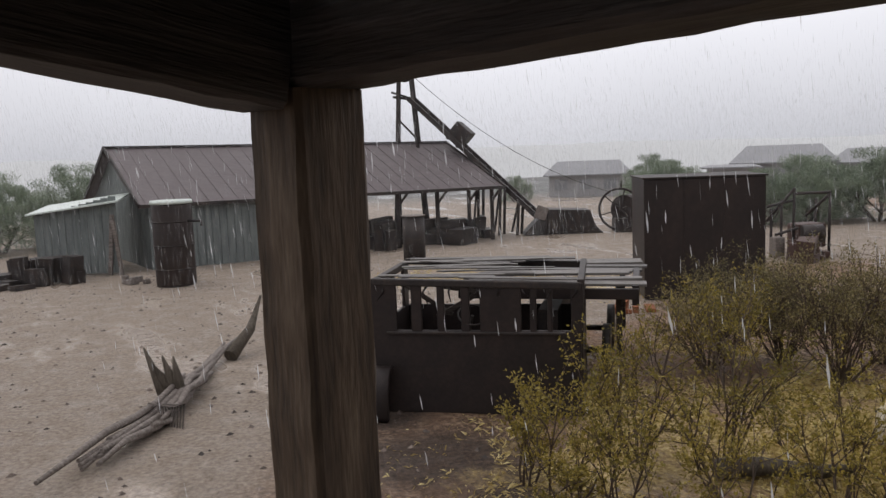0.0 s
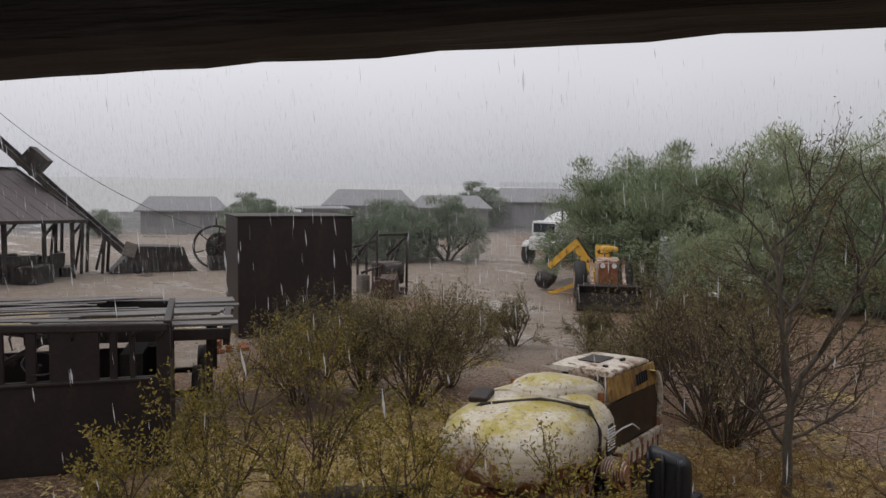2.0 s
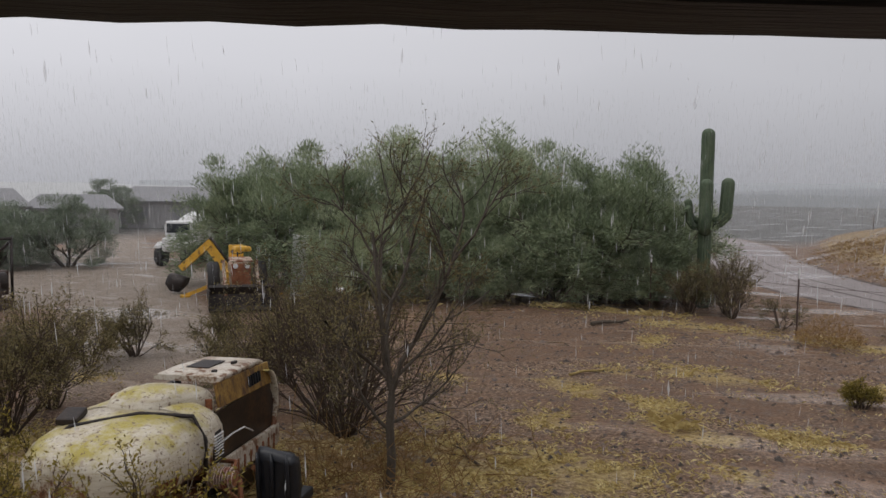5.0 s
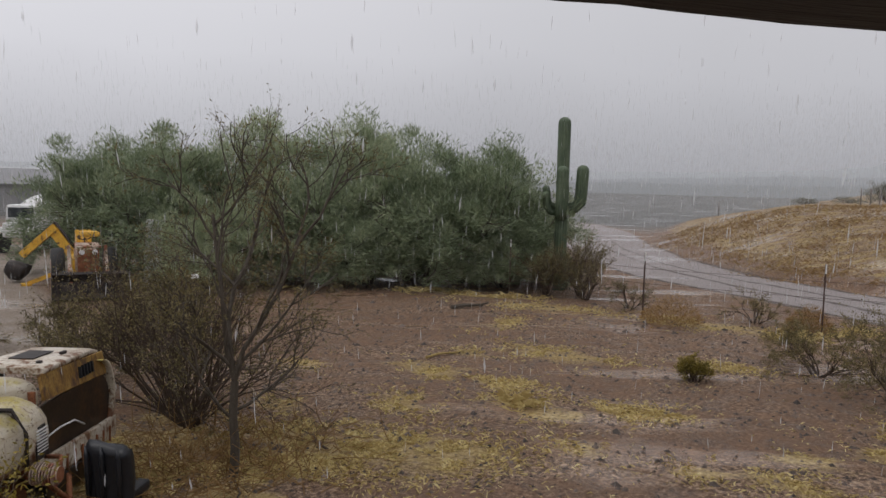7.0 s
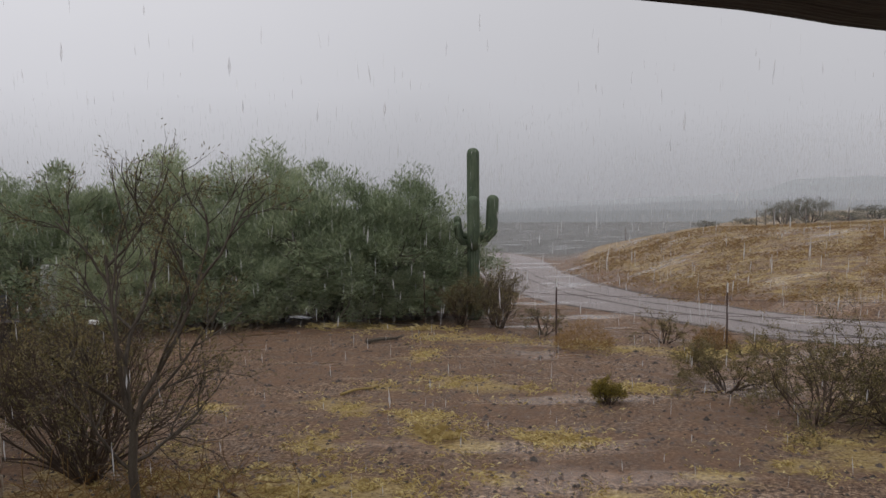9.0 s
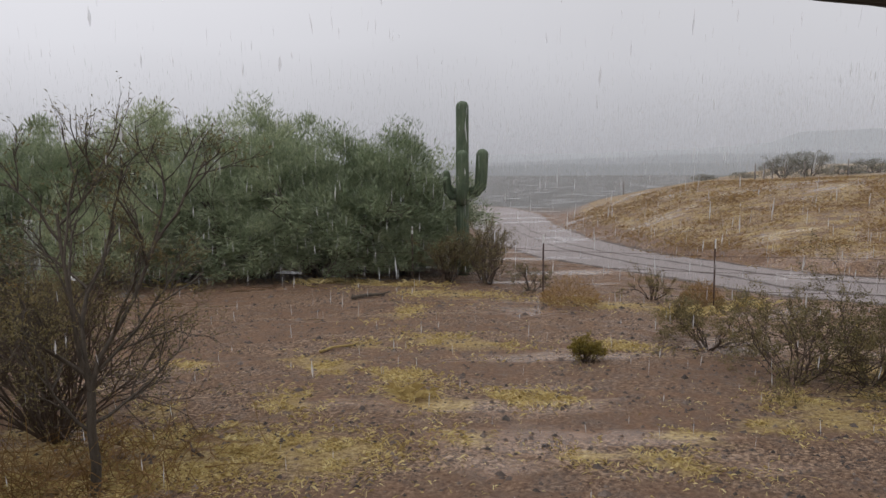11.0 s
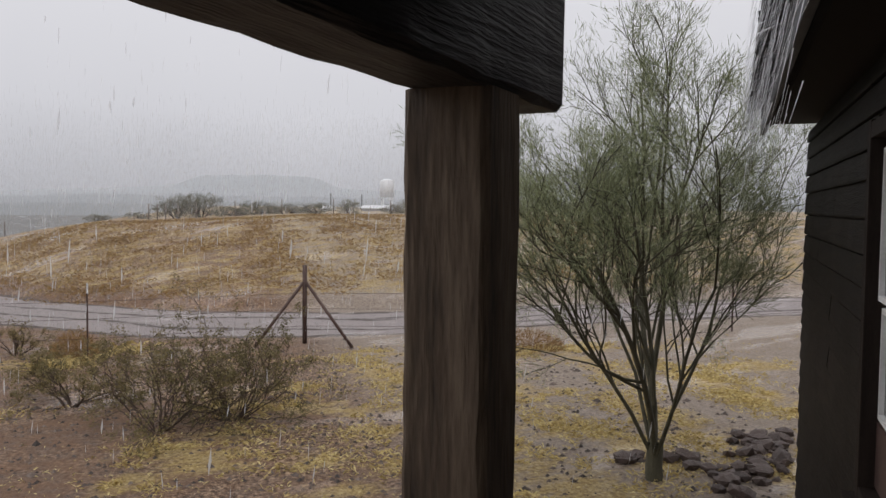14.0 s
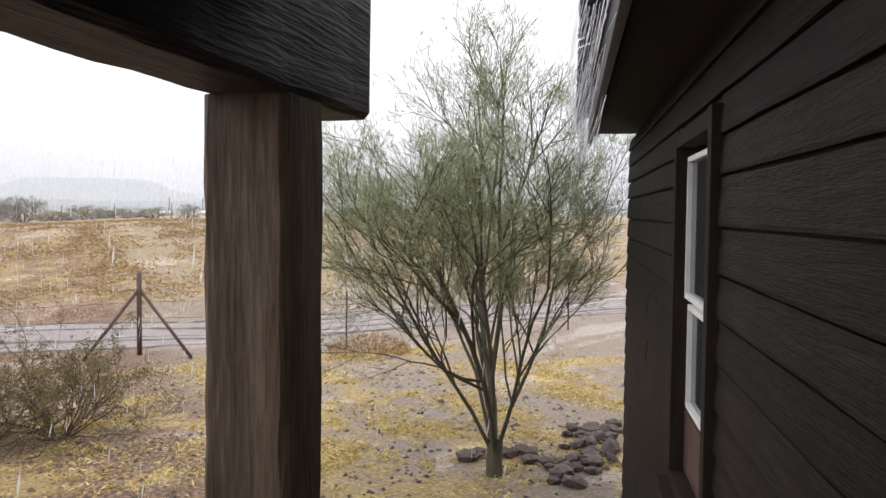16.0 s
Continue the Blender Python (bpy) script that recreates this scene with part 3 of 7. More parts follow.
# ---- far hills and haze band ----
def hills(near, color, glow, profile, seed, rough=0.12):
    """A far strip, its haze put in as glow, that climbs away from the place; profile gives (azimuth, height)."""
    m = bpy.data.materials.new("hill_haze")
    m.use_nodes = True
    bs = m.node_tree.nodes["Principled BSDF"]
    # nearly black base; the hazy grey is emission, set per strip
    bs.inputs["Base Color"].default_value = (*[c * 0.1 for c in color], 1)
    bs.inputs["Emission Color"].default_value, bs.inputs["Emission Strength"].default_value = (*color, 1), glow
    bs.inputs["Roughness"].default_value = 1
    v, f, k = [], [], 260
    az, hs = [p[0] for p in profile], [p[1] for p in profile]
    for i in range(k + 1):
        deg = az[0] + (az[-1] - az[0]) * i / k
        a, s = radians(deg), deg * 0.3 + seed
        h = float(np.interp(deg, az, hs)) * (1 + rough * (0.5 * math.sin(s) + 0.3 * math.sin(2.7 * s + 1) + 0.2 * math.sin(9 * s)))
        for r, z in ((near, -2), (near * 1.15, h * 0.6), (near * 1.3, h), (near * 1.5, h * 0.7)):
            v.append((r * math.cos(a), r * math.sin(a), z))
    for i in range(k):
        for j in range(3):
            f.append((4 * i + j, 4 * i + 4 + j, 4 * i + 5 + j, 4 * i + 1 + j))
    return tagged(new("backdrop", raw("backdrop", v, f, m, True)), "glowing backdrop strip of hazy grey hills or bare rain haze", "hills", kind="structure")


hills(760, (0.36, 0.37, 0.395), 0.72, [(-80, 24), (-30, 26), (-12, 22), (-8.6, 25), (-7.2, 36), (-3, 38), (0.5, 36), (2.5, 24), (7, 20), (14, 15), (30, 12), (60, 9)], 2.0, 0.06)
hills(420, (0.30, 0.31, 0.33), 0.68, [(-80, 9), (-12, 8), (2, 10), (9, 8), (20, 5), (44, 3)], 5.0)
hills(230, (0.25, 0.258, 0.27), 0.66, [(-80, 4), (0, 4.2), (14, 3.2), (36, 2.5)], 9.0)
# no hills this way: a sky-grey glowing haze band hides the ground's edge
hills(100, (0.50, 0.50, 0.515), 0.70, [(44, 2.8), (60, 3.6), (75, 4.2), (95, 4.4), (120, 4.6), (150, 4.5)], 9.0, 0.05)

# ---- porch ----
YAW_P = -41.5
D = Vector((math.cos(radians(YAW_P)), math.sin(radians(YAW_P)), 0))
N = Vector((-D.y, D.x, 0))
POST_A, POST_B = Vector((-0.321, 1.732, 0)), Vector((3.402, -1.557, 0))
FLOOR_Z, BEAM_Z = 1.85, 3.70


def timber(bm, length, w, h, seed, step=0.07, rag=0.0022, crown=0.0):
    """A rough-sawn timber along x from 0, with uneven edges and an upward crown."""
    r = random.Random(seed)
    k = max(2, int(length / step))
    rings = []
    for i in range(k + 1):
        x = length * i / k
        j = lambda: r.uniform(-rag, rag)
        c = 0.012
        pts = [(-w / 2 + c, -h / 2), (w / 2 - c, -h / 2), (w / 2, -h / 2 + c), (w / 2, h / 2 - c), (w / 2 - c, h / 2), (-w / 2 + c, h / 2), (-w / 2, h / 2 - c), (-w / 2, -h / 2 + c)]
        lift = crown * float(np.interp(x, [0, 0.6, 1.27, 2.5, 3.2, 4.2, 5.2], [0, 0.25, 0.54, 1.08, 1.05, 0.86, 0.66]))
        rings.append([bm.verts.new((x, y + j(), z + j() + lift)) for y, z in pts])
    bridge(bm, rings, True, False)


def porch_post(at, seed, top):
    p = thing("porch_post", "rough-sawn brown timber post holding the porch beam", "post", (at.x, at.y, FLOOR_Z), YAW_P, "porch posts")
    bm = B()
    timber(bm, top - FLOOR_Z, 0.15, 0.15, seed, 0.07, 0.0022)
    bmesh.ops.rotate(bm, verts=bm.verts, cent=(0, 0, 0), matrix=Matrix.Rotation(radians(-90), 3, "Y"))
    part("shaft", bm, M_POST, p)
    bm = B()
    box(bm, (0, 0, 0.0), (0.20, 0.20, 0.04), bevel=0.006)
    part("base_plate", bm, M_IRON, p)
    return p


porch_post(POST_A, 3, BEAM_Z + 0.002)
porch_post(POST_B, 4, BEAM_Z + 0.041)
beam = tagged(new("porch_beam", None), "heavy dark weathered timber beam along the porch edge", "beam")
beam.matrix_world = Matrix.Translation(POST_A - D * 0.075 + Vector((0, 0, BEAM_Z + 0.14))) @ pose(0, 0, 0, 0, 0, YAW_P)
bm = B()
timber(bm, (POST_B - POST_A).length + 0.36, 0.15, 0.28, 7, crown=0.057)
part("timber", bm, M_BEAM, beam)
side = tagged(new("cross_beam", None), "dark weathered timber beam running from post to house", "beam")
side.matrix_world = Matrix.Translation(POST_A - N * 0.075 + Vector((0, 0, BEAM_Z + 0.065))) @ pose(0, 0, 0, 0, -9, YAW_P - 90)
bm = B()
timber(bm, 2.1, 0.14, 0.20, 8)
part("timber", bm, M_BEAM, side)

# floor of boards
pf = tagged(new("porch_floor"), "worn grey plank porch floor", "floor", kind="structure")
pf.matrix_world = Matrix.Translation(POST_A + Vector((0, 0, FLOOR_Z))) @ pose(0, 0, 0, 0, 0, YAW_P)
bm = B()
box(bm, (2.2, -0.9, -0.03), (5.4, 0.14, 0.04), bevel=0.004)
me_board = finish(bm, "floor_board", M_OLDWOOD)
for i in range(15):
    o = new("plank", me_board)
    o.parent, o.location = pf, (0, 0.95 - i * 0.148, 0)
bm = B()
for x in (0.0, 2.3, 4.6):
    for y in (-1.9, 0.0):
        box(bm, (x, y, -0.98), (0.16, 0.16, 1.84))
box(bm, (2.2, -0.0, -0.12), (5.3, 0.10, 0.12))
box(bm, (2.2, -1.9, -0.12), (5.3, 0.10, 0.12))
part("floor_frame", bm, M_OLDWOOD, pf)

# roof over the porch
pr = tagged(new("ceiling", None), "dark plank porch ceiling under the roof", "ceiling", kind="structure")
pr.matrix_world = Matrix.Translation(POST_A + Vector((0, 0, BEAM_Z + 0.30))) @ pose(0, 0, 0, 0, -0.36, YAW_P)
bm = B()
for i in range(16):
    box(bm, (2.36, 0.10 - i * 0.16, 0.03 + i * 0.025), (5.2, 0.155, 0.025))
for i in range(9):
    box(bm, (0.05 + i * 0.60, -1.1, 0.12), (0.06, 2.4, 0.11), (-9, 0, 0))
box(bm, (2.36, -1.1, 0.30), (5.3, 2.7, 0.03), (-9, 0, 0))
part("boards", bm, M_CEIL, pr)

# ---- house with plank wall ----
YAW_H = -36.0
HD = Vector((math.cos(radians(YAW_H)), math.sin(radians(YAW_H)), 0))
HN = Vector((-HD.y, HD.x, 0))
H0 = Vector((2.097, -1.254, 0)) - HN * 0.62
HOUSE = Matrix.Translation(H0) @ pose(0, 0, 0, 0, 0, YAW_H)
S0, S1, HTOP = 1.55, 9.7, 4.42
WS0, WS1, WZ0, WZ1 = 3.72, 5.05, 1.98, 3.98
house = tagged(new("wall_house"), "dark stained horizontal plank wall with rough ends", "wall", kind="structure")
house.matrix_world = HOUSE
bm = B()
for a, b, z0, z1 in ((S0 + 0.05, WS0, 0, HTOP), (WS1, S1, 0, HTOP), (WS0, WS1, 0, WZ0), (WS0, WS1, WZ1, HTOP)):
    box(bm, ((a + b) / 2, -0.12, (z0 + z1) / 2), (b - a, 0.16, z1 - z0))
part("backing", bm, M_TRIM, house)


def wall_plank(length, h, seed):
    r = random.Random(seed)
    bm = B()
    k = max(1, int(length / 0.35))
    rings = []
    for i in range(k + 1):
        x = length * i / k
        j = r.uniform(-0.004, 0.004)
        a, b = r.uniform(-0.003, 0.003), r.uniform(-0.003, 0.003)
        rings.append([bm.verts.new(p) for p in ((x, 0, 0.006 + a), (x, 0.030 + j, 0.004 + a), (x, 0.034 + j, 0.02), (x, 0.020 + j, h - 0.01 + b), (x, 0, h - 0.008))])
    bridge(bm, rings, True, False)
    return finish(bm, "plank", M_PLANK)


rz, z, row = random.Random(5), 0.12, 0
while z < HTOP - 0.05:
    h = rz.choice((0.185, 0.20, 0.215, 0.23))
    h = min(h, HTOP - z)
    runs = [(S0 - rz.uniform(0, 0.05), WS0), (WS1, S1)] if WZ0 - 0.05 < z + h / 2 < WZ1 + 0.05 else [(S0 - rz.uniform(0, 0.05), S1)]
    for a, b in runs:
        cuts = [a]
        if b - a > 3 and row % 2:
            cuts.append(a + (b - a) * rz.uniform(0.35, 0.7))
        cuts.append(b)
        for p, q in zip(cuts, cuts[1:]):
            o = new("plank", wall_plank(q - p - 0.006, h, row * 7 + int(p * 10)))
            o.parent, o.location = house, (p, -0.04, z)
    z, row = z + h, row + 1
# side wall at the far corner and the dark doorway nearer
bm = B()
box(bm, (S1 - 0.08, -1.7, HTOP / 2), (0.16, 3.0, HTOP))
part("side_wall", bm, M_PLANK, house)
bm = B()
box(bm, (-0.6, -1.4, 3.0), (4.4, 0.1, 2.9))
box(bm, (S0 + 0.02, -0.75, 3.0), (0.1, 1.3, 2.9))
box(bm, (-2.6, -0.6, 3.0), (0.1, 1.6, 2.9))
box(bm, (-0.6, -0.75, FLOOR_Z - 0.06), (4.4, 1.5, 0.1))
part("doorway_recess", bm, M_TRIM, house)
win = tagged(new("window_1"), "tall narrow window with white sash in dark wooden frame", "window", kind="structure")
win.matrix_world = HOUSE
wc, wm = (WS0 + WS1) / 2, 2.98
bm = B()
for s in (WS0 + 0.05, WS1 - 0.05):
    box(bm, (s, -0.03, (WZ0 + WZ1) / 2), (0.10, 0.12, WZ1 - WZ0 + 0.16), bevel=0.006)
for zz in (WZ0 - 0.02, WZ1 + 0.02):
    box(bm, (wc, -0.03, zz), (WS1 - WS0, 0.115, 0.09), bevel=0.006)
part("window_frame", bm, M_TRIM, win)
for z0, z1, dy in ((3.06, 3.90, -0.055), (2.40, 3.02, -0.075)):
    bm = B()
    for s in (WS0 + 0.115, WS1 - 0.115):
        box(bm, (s, dy, (z0 + z1) / 2), (0.03, 0.035, z1 - z0))
    for zz in (z0 + 0.015, z1 - 0.015):
        box(bm, (wc, dy, zz), (WS1 - WS0 - 0.26, 0.035, 0.03))
    sash = part("sash", bm, M_SASH, win, "white painted window sash")
    bm = B()
    box(bm, (wc, dy - 0.012, (z0 + z1) / 2), (WS1 - WS0 - 0.24, 0.006, z1 - z0 - 0.05))
    part("pane", bm, M_GLASS, sash)
bm = B()
box(bm, (wc, -0.07, 2.2), (WS1 - WS0 - 0.2, 0.03, 0.36))
part("lower_panel", bm, M_PIPE, win, "red-brown board under the sash")
bm = B()
box(bm, (wc, 0.02, WZ0 - 0.07), (WS1 - WS0 + 0.1, 0.16, 0.04), bevel=0.006)
part("window_sill", bm, M_TRIM, win)

roof = tagged(new("house_roof"), "dark wet shake roof with an overhanging eave", "roof", kind="structure")
roof.matrix_world = HOUSE
EZ, EY = 4.42, 0.44
bm = B()
box(bm, (6.1, 0.12, EZ + 0.14), (7.8, 0.66, 0.05))
box(bm, (6.1, -1.2, EZ + 0.95), (7.8, 3.6, 0.05), (-28, 0, 0))
part("decking", bm, M_TRIM, roof)
bm = B()
box(bm, (6.1, EY, EZ + 0.14), (7.8, 0.05, 0.30), bevel=0.005)
part("fascia", bm, M_SHAKE, roof)
rs = random.Random(9)
bm = B()
box(bm, (0, 0, 0), (0.11, 0.30, 0.014), (-24, 0, 0))
me_shake = finish(bm, "shake", M_SHAKE)
for i in range(130):
    o = new("shake", me_shake)
    o.parent = roof
    o.location = (2.25 + (i % 65) * 0.12, EY + 0.04 - 0.22 * (i // 65), EZ + 0.30 + 0.11 * (i // 65) + rs.uniform(-0.012, 0.012))
    o.rotation_euler = (radians(rs.uniform(-4, 4)), 0, radians(rs.uniform(-3, 3)))


# ---- plants ----
class Plant:
    """Collects the wood and leaf meshes of one plant."""

    def __init__(self, seed):
        self.r = random.Random(seed)
        self.v, self.f, self.lv, self.lf = [], [], [], []

    def limb(self, pts, r0, r1, seg=5):
        base = len(self.v)
        k = len(pts)
        for i, p in enumerate(pts):
            d = (pts[min(i + 1, k - 1)] - pts[max(i - 1, 0)]).normalized()
            a = d.orthogonal().normalized()
            b = d.cross(a)
            r = r0 + (r1 - r0) * i / (k - 1)
            for s in range(seg):
                t = s * math.tau / seg
                self.v.append(p + a * (r * math.cos(t)) + b * (r * math.sin(t)))
        for i in range(k - 1):
            for s in range(seg):
                o = base + i * seg
                self.f.append((o + s, o + (s + 1) % seg, o + seg + (s + 1) % seg, o + seg + s))

    def path(self, p, d, length, wander, lift, steps):
        pts = [p.copy()]
        for _ in range(steps):
            d = (d + Vector((self.r.gauss(0, wander), self.r.gauss(0, wander), self.r.gauss(0, wander) + lift))).normalized()
            p = p + d * (length / steps)
            pts.append(p.copy())
        return pts, d

    def leaf(self, p, d, length, width):
        """A pointed leaf or spray: two triangles with a fold."""
        a = d.orthogonal().normalized()
        a.rotate(Matrix.Rotation(self.r.uniform(0, math.tau), 3, d))
        n, o = d.cross(a), len(self.lv)
        mid = p + d * (length * 0.5)
        self.lv += [p, mid + a * width * 0.5 + n * width * 0.15, p + d * length, mid - a * width * 0.5 + n * width * 0.15]
        self.lf += [(o, o + 1, o + 2), (o, o + 2, o + 3)]

    def out(self):
        v = Vector((self.r.gauss(0, 1), self.r.gauss(0, 1), self.r.gauss(0, 1)))
        return v.normalized()

    def grow(self, p, d, length, r, depth, kids, spread, wander, lift, tips, shrink=0.68, low=0.3):
        """Branches and sub-branches; tips(point, direction) is called along the last ones."""
        steps = 5 if depth > 1 else 4
        pts, end = self.path(p, d, length, wander, lift, steps)
        self.limb(pts, r, r * 0.55, 6 if depth > 2 else 4 if depth > 0 else 3)
        if depth == 0:
            for i in range(1, len(pts)):
                tips(pts[i], (pts[i] - pts[i - 1]).normalized())
            return
        for c in range(kids if isinstance(kids, int) else kids[depth]):
            i = self.r.uniform(low, 1.0) * (len(pts) - 1)
            q = pts[int(i)].lerp(pts[min(int(i) + 1, len(pts) - 1)], i - int(i))
            k = (end + self.out() * spread).normalized()
            self.grow(q, k, length * shrink * self.r.uniform(0.75, 1.15), r * 0.52, depth - 1, kids, spread, wander, lift, tips, shrink, low)

    def build(self, name, label, category, wood, leaf, at, turn=0.0, group="", scale=1.0):
        t = thing(name, label, category, at, turn, group)
        if self.v:
            o = new("trunk", raw("trunk", [tuple(x * scale) for x in self.v], self.f, wood, True))
            o.parent = t
        if self.lv:
            o = new("crown", raw("crown", [tuple(x * scale) for x in self.lv], self.lf, leaf))
            o.parent = t
        return t


def mesquite(seed, height, spread, n=8500):
    """A dense, drooping desert tree: several limbs and a crown of clumps of fine sprays."""
    g = Plant(seed)
    r = g.r
    tips = []
    for i in range(5):
        a = i * math.tau / 5 + r.uniform(-0.4, 0.4)
        d = Vector((math.cos(a) * 0.75, math.sin(a) * 0.75, 1)).normalized()
        g.grow(Vector((math.cos(a) * 0.12, math.sin(a) * 0.12, -0.05)), d, height * 0.42, 0.10, 3, 3, 0.75, 0.10, 0.02, lambda p, d: tips.append((p, d)), 0.72)
    tips = [(p, d) for p, d in tips if p.z > 0.5]
    clumps = []
    for _ in range(80):
        a, u = r.uniform(0, math.tau), r.random()
        w = math.sqrt(u) * spread
        top = height * (1.0 - 0.42 * u ** 1.3) * r.uniform(0.86, 1.03)
        z = r.uniform(0.10, 1.0) if u > 0.4 else r.uniform(0.45, 1.0)
        clumps.append((Vector((math.cos(a) * w, math.sin(a) * w, top * z)), r.uniform(0.35, 0.75)))
    for _ in range(n):
        if tips and r.random() < 0.2:
            p, d = r.choice(tips)
            p = p + g.out() * r.uniform(0, 0.25)
        else:
            c, s = r.choice(clumps)
            o = g.out()
            p = c + Vector((o.x, o.y, o.z * 0.75)) * (s * r.random() ** 0.45)
        if p.z < 0.25:
            continue
        out = Vector((p.x, p.y, 0)) * 0.35 / spread
        d = (out + Vector((r.gauss(0, 0.5), r.gauss(0, 0.5), 0.75 if p.z > height * 0.5 else 0.1)) + g.out() * 0.35).normalized()
        g.leaf(p, d, r.uniform(0.10, 0.27), r.uniform(0.018, 0.036))
    return g


def creosote(seed, height, spread, stems=12, leaves=5, lw=0.016, ll=0.034, depth=2, kids=4, up=1.0, r0=0.014, wander=0.15):
    """A bush of many thin stems from one root, with small leaves along the twigs."""
    g = Plant(seed)
    r = g.r

    def tip(p, d):
        for _ in range(leaves):
            g.leaf(p + g.out() * r.uniform(0, 0.09), (d * 0.6 + g.out()).normalized(), ll * r.uniform(0.7, 1.4), lw * r.uniform(0.7, 1.3))

    for i in range(stems):
        a = i * math.tau / stems + r.uniform(-0.3, 0.3)
        lean = r.uniform(0.15, 1.0) * spread / height
        d = Vector((math.cos(a) * lean, math.sin(a) * lean, up)).normalized()
        g.grow(Vector((math.cos(a) * 0.07, math.sin(a) * 0.07, -0.04)), d, height * r.uniform(0.55, 0.8), r0 * r.uniform(0.7, 1.3), depth, kids, 0.65, wander, 0.03, tip, 0.58, 0.3)
    return g


def straw_patch(seed, items, per, h, name, label, mat, flat=0.5):
    """Blades of dry grass on round patches of ground (x, y, rx, ry)."""
    r = random.Random(seed)
    v, f = [], []
    for cx, cy, rx, ry in items:
        for _ in range(int(per * rx * ry)):
            x, y = cx + r.gauss(0, 0.62) * rx, cy + r.gauss(0, 0.62) * ry
            if (x - 1) * 0.669 + y * 0.743 < 1.2 and x < 4.5:
                continue
            if noise.noise(Vector((x * 0.8, y * 0.8, seed))) + 0.7 * noise.noise(Vector((x * 2.9, y * 2.9, seed))) < (0.02 if x < 30 else -0.3):
                continue
            z = gz(x, y) - 0.005
            a, b = r.uniform(0, math.tau), r.uniform(0, math.tau)
            L = h * r.uniform(0.4, 1.3)
            dx, dy, dz = math.cos(a) * L * (1 - flat + 0.5), math.sin(a) * L * (1 - flat + 0.5), L * r.uniform(0.15, 1.0) * (1 - flat * 0.6)
            w = 0.006 + 0.004 * r.random()
            wx, wy = math.cos(b) * w, math.sin(b) * w
            o = len(v)
            v += [(x - wx, y - wy, z), (x + wx, y + wy, z), (x + dx * 0.5 + wx, y + dy * 0.5 + wy, z + dz * 0.8), (x + dx, y + dy, z + dz * 0.75)]
            f += [(o, o + 1, o + 2), (o, o + 2, o + 3)]
    return tagged(new(name, raw(name, v, f, mat)), label, "grass", kind="stuff")


straw_patch(1, STRAW_SPOTS, 1600, 0.115, "straw", "flattened wet yellow straw lying on the mud", M_STRAW, 0.75)
straw_patch(6, [(9, 3.5, 6, 5), (13, 0, 6, 6), (14, -5, 5, 5), (6, 8, 4, 4)], 60, 0.10, "loose_straw", "loose scattered stalks of wet straw", M_STRAW, 0.8)
rb = random.Random(8)
berm_spots = [(x, y, rb.uniform(0.5, 1.3), rb.uniform(0.5, 1.5)) for x, y in ((rb.uniform(31, 52), rb.uniform(-22, 14)) for _ in range(420)) if gz(x, y) > 0.25]
straw_patch(2, berm_spots[::2], 190, 0.13, "dry_grass", "dry yellow grass tufts covering the bank", M_DRYGRASS, 0.4)
straw_patch(4, berm_spots[1::2], 280, 0.13, "dry_brush", "rusty brown dry brush tufts covering the bank", M_BRUSH, 0.3)
straw_patch(3, [(12.1, 5.1, 0.35, 0.35), (12.5, 4.9, 0.4, 0.3), (21.2, 2.2, 0.6, 0.7), (22.3, 0.9, 0.7, 0.6), (19.5, 16.6, 0.5, 0.6), (21.8, 13.2, 0.4, 0.8), (22.8, 10.0, 0.4, 0.6)], 900, 0.22, "dry_grass", "upright yellow grass tufts", M_STRAW, 0.2)
# rusty brush heaps
for i, (x, y, sx, sy, h) in enumerate(((20.9, 4.95, 0.75, 0.7, 0.75), (20.7, -8.6, 0.9, 1.0, 0.5), (22.2, 1.9, 0.6, 0.5, 0.6))):
    g = Plant(50 + i)
    for _ in range(1700):
        a, u = g.r.uniform(0, math.tau), math.sqrt(g.r.random())
        p = Vector((math.cos(a) * u * sx, math.sin(a) * u * sy, g.r.random() * h * (1 - u * u * 0.7)))
        g.leaf(p, (Vector((p.x, p.y, 0.5)) + g.out() * 0.6).normalized(), 0.16, 0.012)
    g.build("brush_clump", "rusty brown dead brush clump beside the fence", "bush", M_TWIG, M_BRUSH, (x, y, gz(x, y)), group="brush clumps")

# mesquite thicket
kinds = []
for i, (h, s) in enumerate(((5.0, 2.5), (4.6, 2.3), (4.2, 2.5), (4.8, 2.2))):
    kinds.append((h, mesquite(20 + i, h, s, 27000)))
thicket = [(18.05, 23.6, 4.35, 1, 75), (18.9, 22.6, 4.75, 0, 20), (18.4, 20.1, 4.75, 1, 130), (20.8, 18.4, 5.4, 0, 75), (22.2, 16.3, 5.2, 3, 200), (23.0, 14.2, 5.0, 1, 310), (23.6, 12.6, 4.55, 2, 40),
           (24.3, 12.0, 4.45, 3, 160), (25.3, 11.5, 3.9, 2, 250), (22.8, 25.5, 4.4, 2, 0), (25.5, 17.5, 5.2, 0, 140), (20.6, 15.9, 3.6, 2, 280), (17.6, 17.6, 3.0, 2, 90), (22.2, 13.2, 3.2, 1, 15),
           (23.4, 10.9, 2.3, 2, 75), (19.2, 17.0, 3.0, 1, 222), (21.2, 14.6, 3.0, 2, 111), (24.2, 9.9, 1.7, 1, 40)]
made = {}
